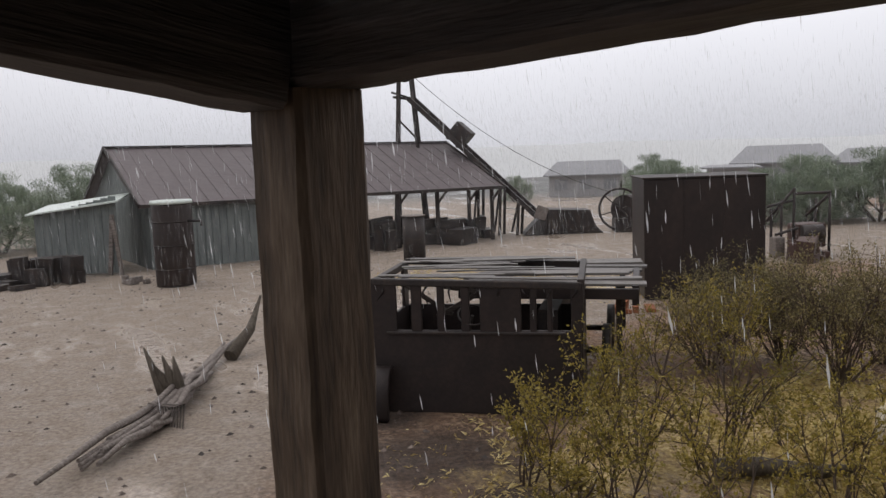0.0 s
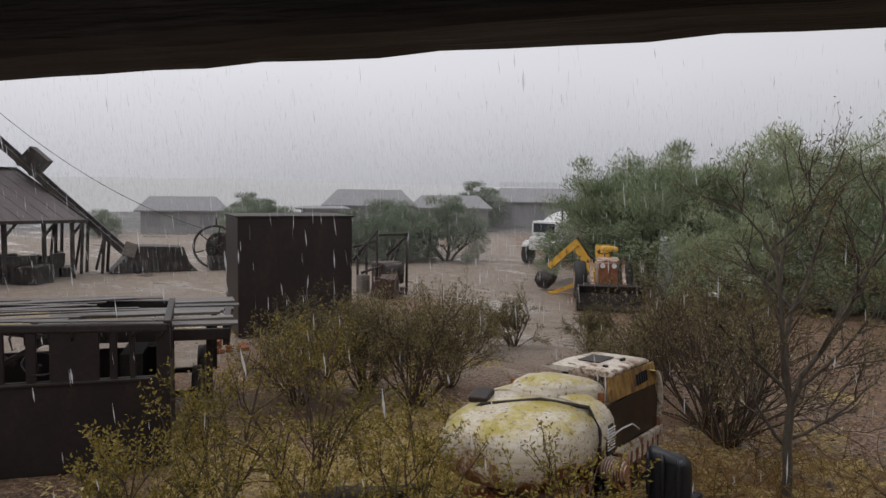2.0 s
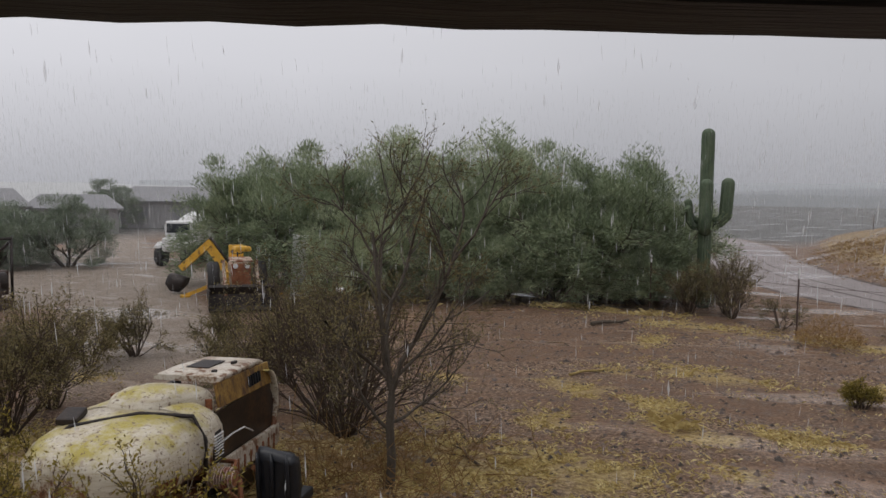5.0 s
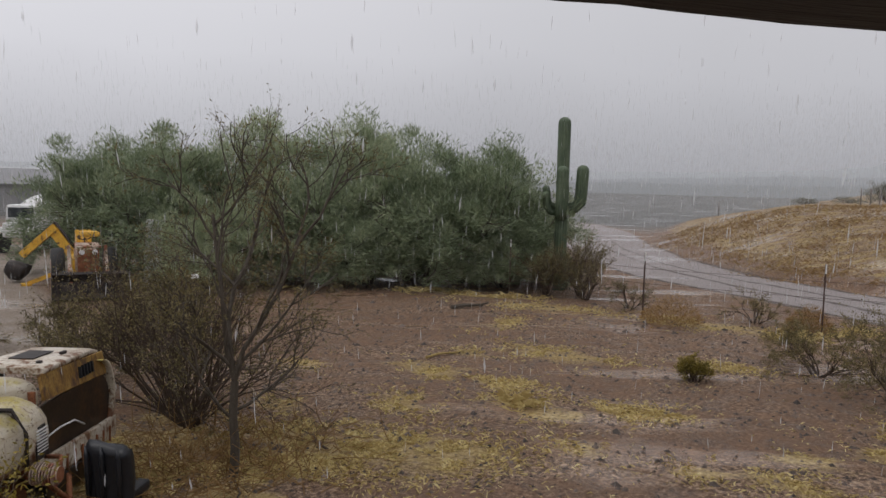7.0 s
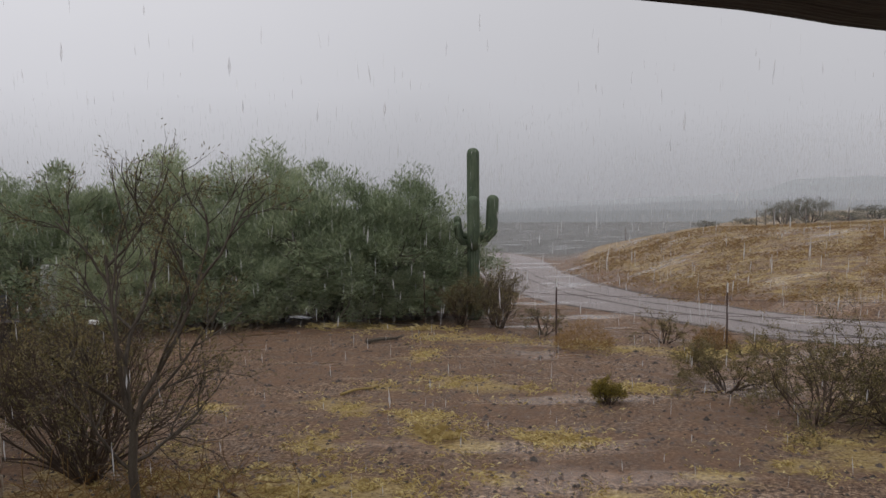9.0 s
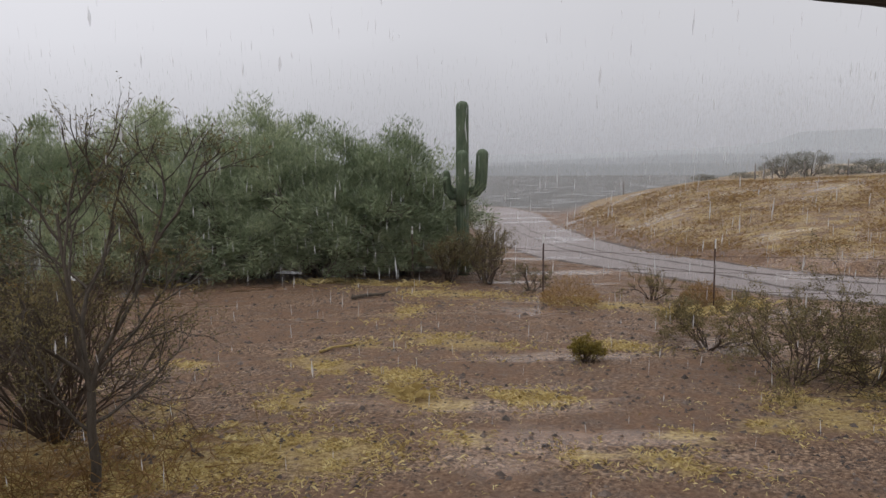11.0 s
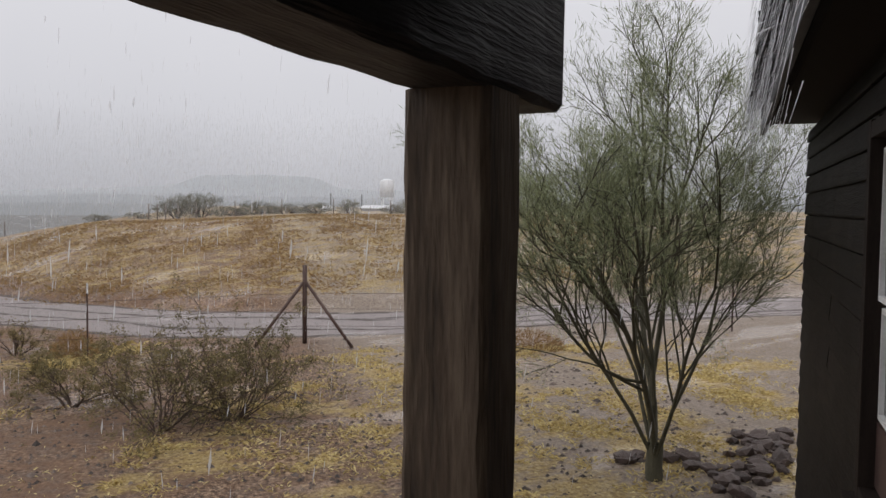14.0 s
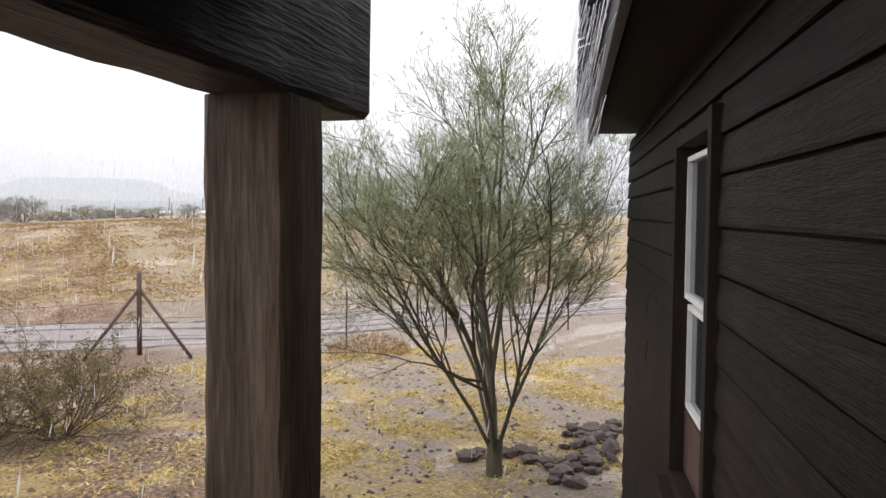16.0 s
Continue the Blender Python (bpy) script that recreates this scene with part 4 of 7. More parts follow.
for x, y, h, k, turn in thicket:
    hh, g = kinds[k]
    x, y, h = x * 1.045, y * 1.045, (h + 0.17 if h > 4 else h) * 1.035
    m = pose(x, y, 0, 0, 0, turn) @ Matrix.Scale(h / hh, 4)
    if k not in made:
        made[k] = g.build("mesquite_tree", "dense dark green mesquite tree with drooping limbs", "tree", M_BARK, M_LEAF, (x, y, 0), turn, "mesquite thicket")
        made[k].matrix_world = m
    else:
        o = copy_thing(made[k], pose(x, y, 0, 0, 0, turn))
        o.scale = (h / hh,) * 3
# trees farther off beside the lane
for x, y, h, k, turn in ((14.5, 36, 2.9, 1, 50), (17.2, 35.0, 2.8, 2, 120), (16, 38, 2.9, 3, 10), (12.6, 35.2, 2.4, 1, 77), (8.8, 37.5, 2.6, 2, 140), (11.5, 43, 2.6, 0, 70), (9.5, 45, 2.3, 1, 200), (34, 63, 3.6, 2, 60),
                         (12.0, 54, 2.7, 2, 99), (3.0, 57, 2.0, 0, 140), (-20.5, 34, 3.4, 1, 60), (-24, 33, 3.0, 2, 20), (-19, 38, 3.8, 3, 10), (-27, 40, 4.2, 0, 0), (-30, 34, 3.5, 1, 0)):
    if "far" not in made:
        made["far"] = mesquite(29, 4.6, 2.5, 34000).build("desert_tree", "distant desert tree, leaf green greyed for rain haze", "tree", M_BARK, M_LEAFHAZE, (x, y, gz(x, y) - 0.1), turn, "distant trees")
        o = made["far"]
    else:
        o = copy_thing(made["far"], pose(x, y, gz(x, y) - 0.1, 0, 0, turn))
    o.scale = (h / kinds[k][0] * 1.15, h / kinds[k][0] * 1.15, h / kinds[k][0])
    tagged(o, "distant desert tree, leaf green greyed for rain haze", "tree", "distant trees")

# low scrub along the crest of the bank
scrub_kind = None
for i, (x, y, h, w) in enumerate(((58, 1.1, 1.75, 1.5), (58.5, -0.5, 1.85, 1.4), (59, -2.6, 0.8, 1.3), (60, -4.3, 1.1, 1.4), (60, -6.2, 0.85, 1.3), (59.5, -8.2, 0.95, 1.4), (61, -10.9, 1.2, 0.8),
                                  (62, -14.6, 0.9, 1.0), (62, -15.8, 1.3, 1.0), (62, -20.5, 0.9, 1.2), (61, -24, 1.3, 2), (60, -29, 1.4, 2.2), (60, -35, 1.5, 2.4), (61, 6.2, 0.6, 0.9), (60, 3.6, 0.6, 0.9))):
    m = pose(x, y, gz(x, y) - 0.12, 0, 0, i * 67)
    if scrub_kind is None:
        scrub_kind = o = mesquite(33, 3.0, 2.4, 9000).build("scrub_bush", "low grey-olive scrub bush on the crest of the bank", "bush", M_TWIG, M_SCRUB, (x, y, gz(x, y) - 0.12), 0, "crest scrub")
    else:
        o = copy_thing(scrub_kind, m)
    o.scale = (w / 2.2, w / 2.2, h / 3.0)

# foreground creosote bushes before the truck and the helicopter
for i, (x, y, h, s, n, mat) in enumerate(((1.75, 9.3, 1.75, 1.0, 16, 2), (2.6, 8.7, 1.8, 1.0, 16, 2), (3.1, 6.7, 1.35, 0.8, 13, 2), (1.2, 7.5, 1.25, 0.8, 12, 2), (2.2, 7.2, 1.35, 0.8, 13, 2), (3.5, 5.5, 1.35, 0.45, 7, 2),
                                          (0.45, 8.7, 1.05, 0.7, 11, 2), (3.5, 8.1, 1.2, 0.7, 11, 2), (3.4, 11.4, 1.4, 0.9, 12, 2), (1.6, 6.3, 0.9, 0.6, 9, 2), (0.7, 7.7, 1.25, 0.8, 11, 2), (4.9, 13.2, 1.7, 1.2, 22, 4), (3.6, 12.9, 1.5, 1.1, 20, 4),
                                          (4.2, 13.9, 1.6, 1.2, 14, 4), (5.3, 12.0, 1.8, 1.3, 24, 4), (6.4, 13.0, 1.6, 1.0, 14, 4), (5.9, 16.0, 1.2, 0.9, 12, 4), (8.2, 15.4, 1.0, 0.8, 10, 4), (9.4, 15.8, 1.1, 0.8, 12, 4),
                                          (11.2, 15.2, 0.9, 0.6, 10, 4), (8.6, 11.3, 1.2, 0.9, 12, 4), (12.0, 13.4, 1.3, 0.9, 14, 4), (13.4, 14.6, 1.2, 0.9, 14, 4), (10.0, 11.6, 1.3, 1.0, 14, 4), (15.4, 3.1, 0.5, 0.22, 9, 2), (24.2, 8.6, 1.7, 1.0, 18, 4), (23.4, 9.4, 1.4, 0.9, 16, 4))):
    g = creosote(100 + i, h * 1.06, s, max(5, int(n * 0.45)), 6, 0.02, 0.042, 2, 4, 1.0, 0.015) if mat == 2 and h > 0.5 else creosote(100 + i, h, s, int(n * 1.3), 6, 0.018, 0.038)
    g.build("creosote_bush", "open creosote bush with thin dark stems and small yellow-green leaves" if mat == 2 else "olive-brown desert bush of many thin stems",
            "bush", M_TWIG, M_LEAF2 if mat == 2 else M_LEAF4, (x, y, gz(x, y)), group="creosote bushes")
# dark leafless bush by the small tree, and the two bushes on the flat
for i, (x, y, h, s, n) in enumerate(((8.52, 8.5, 2.55, 1.9, 42), (15.25, -0.35, 1.75, 2.0, 22), (17.29, 1.23, 1.35, 1.5, 17), (15.7, -1.5, 1.9, 1.7, 24), (8.9, 9.3, 2.3, 1.6, 26), (23.6, 8.2, 1.5, 1.0, 16), (22.8, 6.6, 0.8, 0.7, 10), (22.6, 3.2, 0.8, 0.6, 9))):
    low = i in (1, 2, 3)
    g = creosote(140 + i, h, s * 1.25, n, 5 if low else 2, 0.018, 0.036, 3, 3, 0.55 if low else 0.75, 0.014 if low else 0.016, 0.30 if low else 0.18)
    g.build("thorn_bush", "leafless dark thorn bush with many fanned stems", "bush", M_TWIG, M_LEAF4, (x, y, gz(x, y)), group="thorn bushes")


def small_tree():
    g = Plant(77)
    tip = lambda p, d: [g.leaf(p + g.out() * 0.05, (d + g.out() * 0.8).normalized(), 0.06, 0.014) for _ in range(1)]
    a, b = Vector((0, 0, -0.05)), Vector((0.02, 0.0, 1.15))
    g.limb([a, Vector((0.05, 0.02, 0.35)), Vector((-0.01, 0.0, 0.75)), b], 0.06, 0.045, 8)
    g.grow(Vector((0.0, 0.0, 0.7)), Vector((-0.8, 0.5, 0.8)).normalized(), 1.0, 0.022, 3, 4, 0.7, 0.14, 0.02, tip, 0.6, 0.3)
    g.grow(Vector((0.0, 0.0, 0.8)), Vector((0.8, -0.6, 0.6)).normalized(), 1.0, 0.022, 3, 4, 0.7, 0.14, 0.02, tip, 0.6, 0.3)
    for d, L, r in ((Vector((-0.30, 0.30, 1)), 1.9, 0.042), (Vector((0.36, -0.36, 1)), 1.9, 0.042), (Vector((0.0, 0.1, 1)), 2.0, 0.04), (Vector((0.75, -0.6, 0.75)), 1.2, 0.03), (Vector((-0.7, 0.4, 0.7)), 1.15, 0.03)):
        g.grow(b if L > 1.2 else b + Vector((0, 0, 0.15)), d.normalized(), L, r * 0.8, 4, {4: 4, 3: 4, 2: 4, 1: 3}, 0.75, 0.13, 0.01, tip, 0.58, 0.25)
    return g.build("small_tree", "slender sparse palo verde tree with fine olive twigs", "tree", M_BARK, M_LEAF4, (7.45, 6.58, 0))


small_tree()


def palo_verde():
    g = Plant(31)

    def tip(p, d):
        for _ in range(5):
            g.leaf(p + g.out() * 0.09, (d * 0.8 + g.out() * 0.7 + Vector((0, 0, 0.2))).normalized(), g.r.uniform(0.07, 0.20), 0.007)

    g.limb([Vector((0, 0, -0.05)), Vector((0.02, 0.0, 0.15)), Vector((0.0, 0.0, 0.46))], 0.12, 0.105, 10)
    root = Vector((0, 0, 0.34))
    for i, (dx, dy, L, r) in enumerate(((-0.36, 0.50, 3.15, 0.06), (0.12, 0.02, 3.35, 0.06), (0.46, -0.46, 3.15, 0.065), (0.0, 0.24, 3.2, 0.05), (0.58, -0.22, 2.7, 0.04), (-0.58, 0.52, 2.8, 0.04), (0.28, 0.35, 3.2, 0.04), (-0.15, -0.30, 2.9, 0.04), (0.5, -0.6, 2.7, 0.035))):
        g.grow(root + Vector((dx, dy, 0)) * 0.13, Vector((dx, dy, 1)).normalized(), L * 0.98, r * 0.72, 4, {4: 5, 3: 4, 2: 4, 1: 4}, 0.62, 0.10, 0.03, tip, 0.60, 0.3)
    return g.build("palo_verde_tree", "multi-stemmed palo verde tree with feathery green twigs", "tree", M_GREENBARK, M_LEAF3, (11.37, -6.76, 0), 20)


palo_verde()


# ---- mine yard: barn, incline, tank, wrecks ----
def wpart(name, bm, mat, parent, label=""):
    """A part whose mesh is given in world places."""
    bpy.context.view_layer.update()
    bmesh.ops.transform(bm, matrix=parent.matrix_world.inverted(), verts=bm.verts)
    return part(name, bm, mat, parent, label)


def slab(bm, pts, t):
    """A sheet through pts, t thick downwards."""
    up = [bm.verts.new(p) for p in pts]
    dn = [bm.verts.new((p[0], p[1], p[2] - t)) for p in pts]
    k = len(pts)
    bm.faces.new(up)
    bm.faces.new(dn[::-1])
    for i in range(k):
        bm.faces.new((up[i], dn[i], dn[(i + 1) % k], up[(i + 1) % k]))


def lerp(a, b, t):
    return Vector(a).lerp(Vector(b), t)


def barn():
    t = thing("barn", "old barn with faded brown roof and grey board walls", "barn", (-6, 31, 0))
    eL, eR = Vector((-11.16, 26.65, 2.2)), Vector((1.28, 33.0, 2.13))
    aL, aR = Vector((-13.87, 30.3, 4.27)), Vector((-1.2, 36.65, 4.07))
    bL, bR = Vector((-16.6, 33.95, 2.15)), Vector((-3.7, 40.3, 2.1))
    bm = B()
    slab(bm, [eL, eR, aR, aL], 0.06)
    slab(bm, [aL, aR, bR, bL], 0.06)
    roof = wpart("roof", bm, M_BARNROOF, t)
    bm = B()
    for i in range(27):
        f = (i + 0.5) / 27
        bar(bm, lerp(eL, eR, f) + Vector((0, 0, 0.012)), lerp(aL, aR, f) + Vector((0, 0, 0.004)), 0.018, 0.012)
    wpart("roof_ribs", bm, M_BARNROOF, roof)
    bm = B()
    bar(bm, aL + Vector((0, 0, 0.03)), aR + Vector((0, 0, 0.03)), 0.25, 0.05)
    wpart("ridge_cap", bm, M_IRON, roof)
    bm = B()
    bar(bm, eL, aL, 0.05, 0.16)
    bar(bm, aL, bL, 0.05, 0.16)
    bar(bm, eR, aR, 0.05, 0.16)
    bar(bm, eL, eR, 0.04, 0.12)
    wpart("fascia_board", bm, M_IRON, roof)
    # walls, a hand's width in from the eaves
    d, up = (eR - eL).normalized(), Vector((0, 0, 1))
    inw = (aL - eL)
    inw = Vector((inw.x, inw.y, 0)).normalized()
    a0 = eL + d * 0.35 + inw * 0.3
    b0 = bL + d * 0.35 - inw * 0.3
    ap = aL + d * 0.35
    k = 16
    for i in range(k):
        bm = B()
        u0, u1 = i / k, (i + 0.94) / k
        p, q = a0.lerp(b0, u0), a0.lerp(b0, u1)
        top = lambda u: 2.2 + 0.12 + (1 - abs(2 * u - 1)) * 1.95
        v = [bm.verts.new(x) for x in ((p.x, p.y, 0), (q.x, q.y, 0), (q.x, q.y, top(u1)), (p.x, p.y, top(u0)))]
        w = [bm.verts.new(x.co + d * 0.05) for x in v]
        bm.faces.new(v)
        bm.faces.new(w[::-1])
        for j in range(4):
            bm.faces.new((v[j], w[j], w[(j + 1) % 4], v[(j + 1) % 4]))
        wpart("gable_board", bm, M_BARNWALL, t)
    a1 = a0 + (eR - eL) * 0.26
    n = 14
    for i in range(n):
        bm = B()
        p, q = a0.lerp(a1, i / n), a0.lerp(a1, (i + 0.95) / n)
        bar(bm, (p.x, p.y, 1.15), (q.x, q.y, 1.15), 0.05, 2.3)
        wpart("wall_board", bm, M_BARNWALL, t)
    bm = B()
    p, q = a1, a0 + (eR - eL) * 0.40
    bar(bm, (p.x, p.y, 1.05), (q.x, q.y, 1.05), 0.06, 2.1)
    wpart("door", bm, M_IRON, t, "dark barn door")
    bm = B()
    back0, back1 = b0 + d * 0.0, b0 + (eR - eL) * 0.55
    bar(bm, (back0.x, back0.y, 1.1), (back1.x, back1.y, 1.1), 0.06, 2.2)
    wpart("back_wall", bm, M_BARNWALL, t)
    for f in (0.42, 0.55, 0.68, 0.80, 0.90, 0.975):
        p = a0 + (eR - eL) * (f - 0.03)
        bm = B()
        bar(bm, (p.x, p.y, 0), (p.x, p.y, 2.2), 0.16, 0.16)
        bar(bm, (p.x, p.y, 1.6), (p.x + 0.45 * d.x, p.y + 0.45 * d.y, 2.12), 0.08, 0.08)
        wpart("post", bm, M_IRON, t)
    for f in (0.52, 0.66, 0.80, 0.93):
        p = a0 + (eR - eL) * f + inw * 3.6
        bm = B()
        bar(bm, (p.x, p.y, 0), (p.x, p.y, 3.6), 0.16, 0.16)
        wpart("post", bm, M_IRON, t)
    bm = B()
    p, q = b0 + (eR - eL) * 0.40, b0 + (eR - eL) * 0.70
    bar(bm, (p.x, p.y, 0.7), (q.x, q.y, 0.7), 0.06, 1.4)
    wpart("low_wall", bm, M_IRON, t)
    for x, y, h in ((-5.2, 36.2, 0.65), (-6.3, 36.0, 0.95), (-6.0, 35.9, 0.7)):
        bm = B()
        box(bm, (x, y, 4.05 + h / 2), (0.32 if h < 0.7 else 0.14, 0.3, h))
        wpart("stack", bm, M_IRON, roof)
    return t


barn()


def lean_to():
    t = thing("lean_to_shed", "small grey lean-to shed with a pale tin roof beside the barn", "shed", (-13.3, 26.6, 0))
    bm = B()
    slab(bm, [(-14.7, 26.0, 2.10), (-11.6, 26.0, 2.46), (-12.4, 29.0, 2.62), (-15.5, 29.0, 2.25)], 0.05)
    wpart("roof", bm, M_TIN, t)
    for i in range(11):
        x = -14.4 + i * 0.25
        bm = B()
        box(bm, (x, 26.3, 1.05 + 0.028 * i), (0.235, 0.05, 2.1 + 0.056 * i - 0.12))
        wpart("wall_board", bm, M_BARNWALL, t)
    bm = B()
    box(bm, (-14.55, 27.5, 1.05), (0.05, 2.4, 2.1))
    wpart("side_wall", bm, M_BARNWALL, t)
    bm = B()
    box(bm, (-12.0, 26.2, 1.0), (0.12, 0.1, 2.0), (0, 6, 0))
    wpart("leaning_board", bm, M_OLDWOOD, t)
    bm = B()
    box(bm, (-11.75, 26.1, 0.9), (0.10, 0.1, 1.8), (0, -5, 0))
    wpart("leaning_board", bm, M_OLDWOOD, t)


lean_to()


def scrap(name, label, at, seed, n, size, mat):
    """A heap of odd iron or timber pieces."""
    t = thing(name, label, "scrap", (*at, gz(*at)))
    r = random.Random(seed)
    for i in range(n):
        bm = B()
        s = [r.uniform(0.2, 1.0) * k for k in size]
        box(bm, (r.gauss(0, size[0] * 0.5), r.gauss(0, size[1] * 0.5), s[2] / 2 + 0.0), s, (r.uniform(-6, 6), r.uniform(-6, 6), r.uniform(0, 90)), 0.015)
        part("piece", bm, mat, t)
    return t


scrap("scrap_heap", "dark heap of rusted machine parts by the shed", (-13.6, 24.6), 1, 12, (1.2, 0.6, 0.9), M_IRON)
scrap("scrap_heap", "dark heap of rusted machine parts by the shed", (-14.6, 23.6), 2, 7, (0.8, 0.4, 0.3), M_IRON)
scrap("scrap_heap", "low scattered boards and stones beside the boiler", (-10.4, 24.2), 3, 6, (0.4, 0.3, 0.25), M_OLDWOOD)


def boiler():
    t = thing("boiler", "tall dark rusted steel boiler drum standing on end", "boiler", (-8.95, 23.7, 0))
    bm = B()
    tube(bm, [(0, 0, 0), (0, 0, 0.06), (0, 0, 2.36), (0, 0, 2.42)], [0.56, 0.58, 0.58, 0.56], 24)
    part("drum", bm, M_TANK, t)
    bm = B()
    tube(bm, [(0, 0, 2.42), (0, 0, 2.52)], [0.62, 0.60], 24)
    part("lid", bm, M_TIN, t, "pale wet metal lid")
    for z in (0.5, 1.2, 1.9):
        bm = B()
        ring(bm, (0, 0, z), (0, 0, 1), 0.585, 0.02)
        part("hoop", bm, M_IRON, t)
    bm = B()
    tube(bm, [(0.5, -0.2, 1.9), (0.95, -0.25, 1.9), (0.95, -0.25, 1.75)], 0.04, 8)
    part("pipe", bm, M_IRON, t)


boiler()


def incline():
    t = thing("mine_incline", "dark timber mine incline with headframe and rails over the barn", "mine hoist", (0, 35.6, 0))
    top = Vector((-2.85, 36.3, 6.05))
    for name, a, b, w in (("leg", (-3.15, 36.6, 7.3), (-3.5, 36.9, 0), 0.14), ("leg", (-2.6, 36.6, 7.3), (-2.1, 36.9, 0), 0.14), ("leg", (-3.1, 35.9, 7.2), (-3.45, 35.2, 0), 0.12), ("leg", (-2.6, 35.9, 7.2), (-2.1, 35.2, 0), 0.12),
                          ("brace", (-3.3, 36.6, 5.2), (-2.2, 36.6, 4.0), 0.09), ("brace", (-3.45, 36.5, 6.15), (-2.3, 36.5, 5.95), 0.1), ("brace", (-3.5, 36.4, 6.35), (-2.5, 36.4, 6.0), 0.09)):
        bm = B()
        bar(bm, a, b, w)
        wpart(name, bm, M_IRON, t)
    bm = B()
    ring(bm, (-2.85, 36.2, 7.15), (0.5, 1, 0), 0.36, 0.05, 24)
    tube(bm, [(-2.85, 36.0, 7.15), (-2.85, 36.4, 7.15)], 0.22, 12)
    wpart("sheave_wheel", bm, M_IRON, t)
    lo = Vector((2.65, 34.2, 0.75))
    side = Vector((0.22, 0.62, 0.0))
    hi = Vector((-2.7, 35.6, 6.0))
    for s in (0.0, 1.0):
        bm = B()
        bar(bm, hi + side * s, lo + side * s, 0.13, 0.2)
        wpart("rail_beam", bm, M_IRON, t)
    for i in range(16):
        p = hi.lerp(lo, 0.12 + i * 0.057)
        bm = B()
        bar(bm, p - side * 0.1, p + side * 1.1, 0.12, 0.06)
        wpart("tie", bm, M_IRON, t)
    for f in (0.55, 0.72, 0.86):
        p = hi.lerp(lo, f)
        for s in (0.0, 1.0):
            bm = B()
            bar(bm, p + side * s, ((p + side * s).x - 0.1, (p + side * s).y, 0), 0.12)
            wpart("trestle_leg", bm, M_IRON, t)
        bm = B()
        bar(bm, p, (p.x - 0.3, p.y + 0.5, 0.1), 0.07)
        wpart("cross_brace", bm, M_IRON, t)
    c = thing("ore_car", "dark box-shaped iron ore car on the incline rails", "ore car", (-0.72, 35.75, 4.05))
    c.matrix_world = pose(-0.72, 35.75, 4.08, 0, 42, -15)
    bm = B()
    box(bm, (0, 0, 0.42), (0.85, 0.8, 0.72), bevel=0.04)
    part("bin", bm, M_IRON, c)
    for sx in (-0.28, 0.28):
        for sy in (-0.36, 0.36):
            bm = B()
            tube(bm, [(sx, sy - 0.04, 0.0), (sx, sy + 0.04, 0.0)], 0.11, 14)
            part("wheel", bm, M_IRON, c)
    w = thing("hoist_cable", "thin steel hoist cable sagging from the headframe", "cable", (-2.7, 35.9, 0))
    pts = []
    a, b = Vector((-2.6, 36.0, 7.1)), Vector((5.6, 34.0, 1.75))
    for i in range(25):
        f = i / 24
        p = a.lerp(b, f)
        p.z -= 1.1 * 4 * f * (1 - f) * 0.62
        pts.append(p)
    bm = B()
    tube(bm, pts, 0.012, 5)
    wpart("strand", bm, M_IRON, w)


incline()


def ore_bin():
    t = thing("ore_bin", "low dark sheet-steel ore bin with sloped end", "bin", (3.8, 34.6, 0))
    bm = B()
    prof = [(-1.75, 0.02), (1.6, 0.02), (1.25, 0.35), (1.05, 1.0), (-0.85, 1.08), (-0.95, 0.85)]
    f0 = [bm.verts.new((x, -0.55, z)) for x, z in prof]
    f1 = [bm.verts.new((x, 0.75, z)) for x, z in prof]
    bm.faces.new(f0)
    bm.faces.new(f1[::-1])
    for i in range(6):
        bm.faces.new((f0[i], f1[i], f1[(i + 1) % 6], f0[(i + 1) % 6]))
    bmesh.ops.bevel(bm, geom=list(bm.edges), offset=0.02, segments=1, affect="EDGES")
    part("shell", bm, M_IRON, t)
    bm = B()
    box(bm, (-1.0, -0.6, 0.95), (0.5, 0.08, 0.55), (0, 20, 8), 0.02)
    part("chute", bm, M_OLDWOOD, t, "grey plate chute")
    for x in (-0.7, 0.0, 0.7):
        bm = B()
        box(bm, (x, -0.57, 0.5), (0.06, 0.05, 0.95))
        part("rib", bm, M_IRON, t)


ore_bin()


def winch():
    t = thing("hoist_winch", "large iron spoked flywheel winch with dark drum", "winch", (6.1, 34.1, 0))
    bm = B()
    ring(bm, (0, 0, 0.98), (0.25, 1, 0), 0.86, 0.05, 36)
    part("wheel_rim", bm, M_IRON, t)
    for i in range(6):
        a = i * math.tau / 6 + 0.3
        bm = B()
        bar(bm, (0, 0, 0.98), (math.cos(a) * 0.85, -0.21 * math.cos(a), 0.98 + math.sin(a) * 0.85), 0.05)
        part("spoke", bm, M_IRON, t)
    bm = B()
    tube(bm, [(0.15, 0.05, 0.95), (0.9, 0.9, 0.95)], 0.62, 20)
    part("drum", bm, M_TANK, t)
    bm = B()
    box(bm, (0.6, 0.4, 0.3), (1.6, 1.0, 0.6), bevel=0.03)
    part("bed", bm, M_IRON, t)
    bm = B()
    bar(bm, (0.05, 0, 1.8), (0.05, 0, 2.15), 0.06)
    part("lever", bm, M_IRON, t)
    bm = B()
    box(bm, (0.66, -0.55, 1.22), (0.27, 0.03, 0.70))
    part("plate", bm, M_WHITE, t, "white board on the winch")


winch()


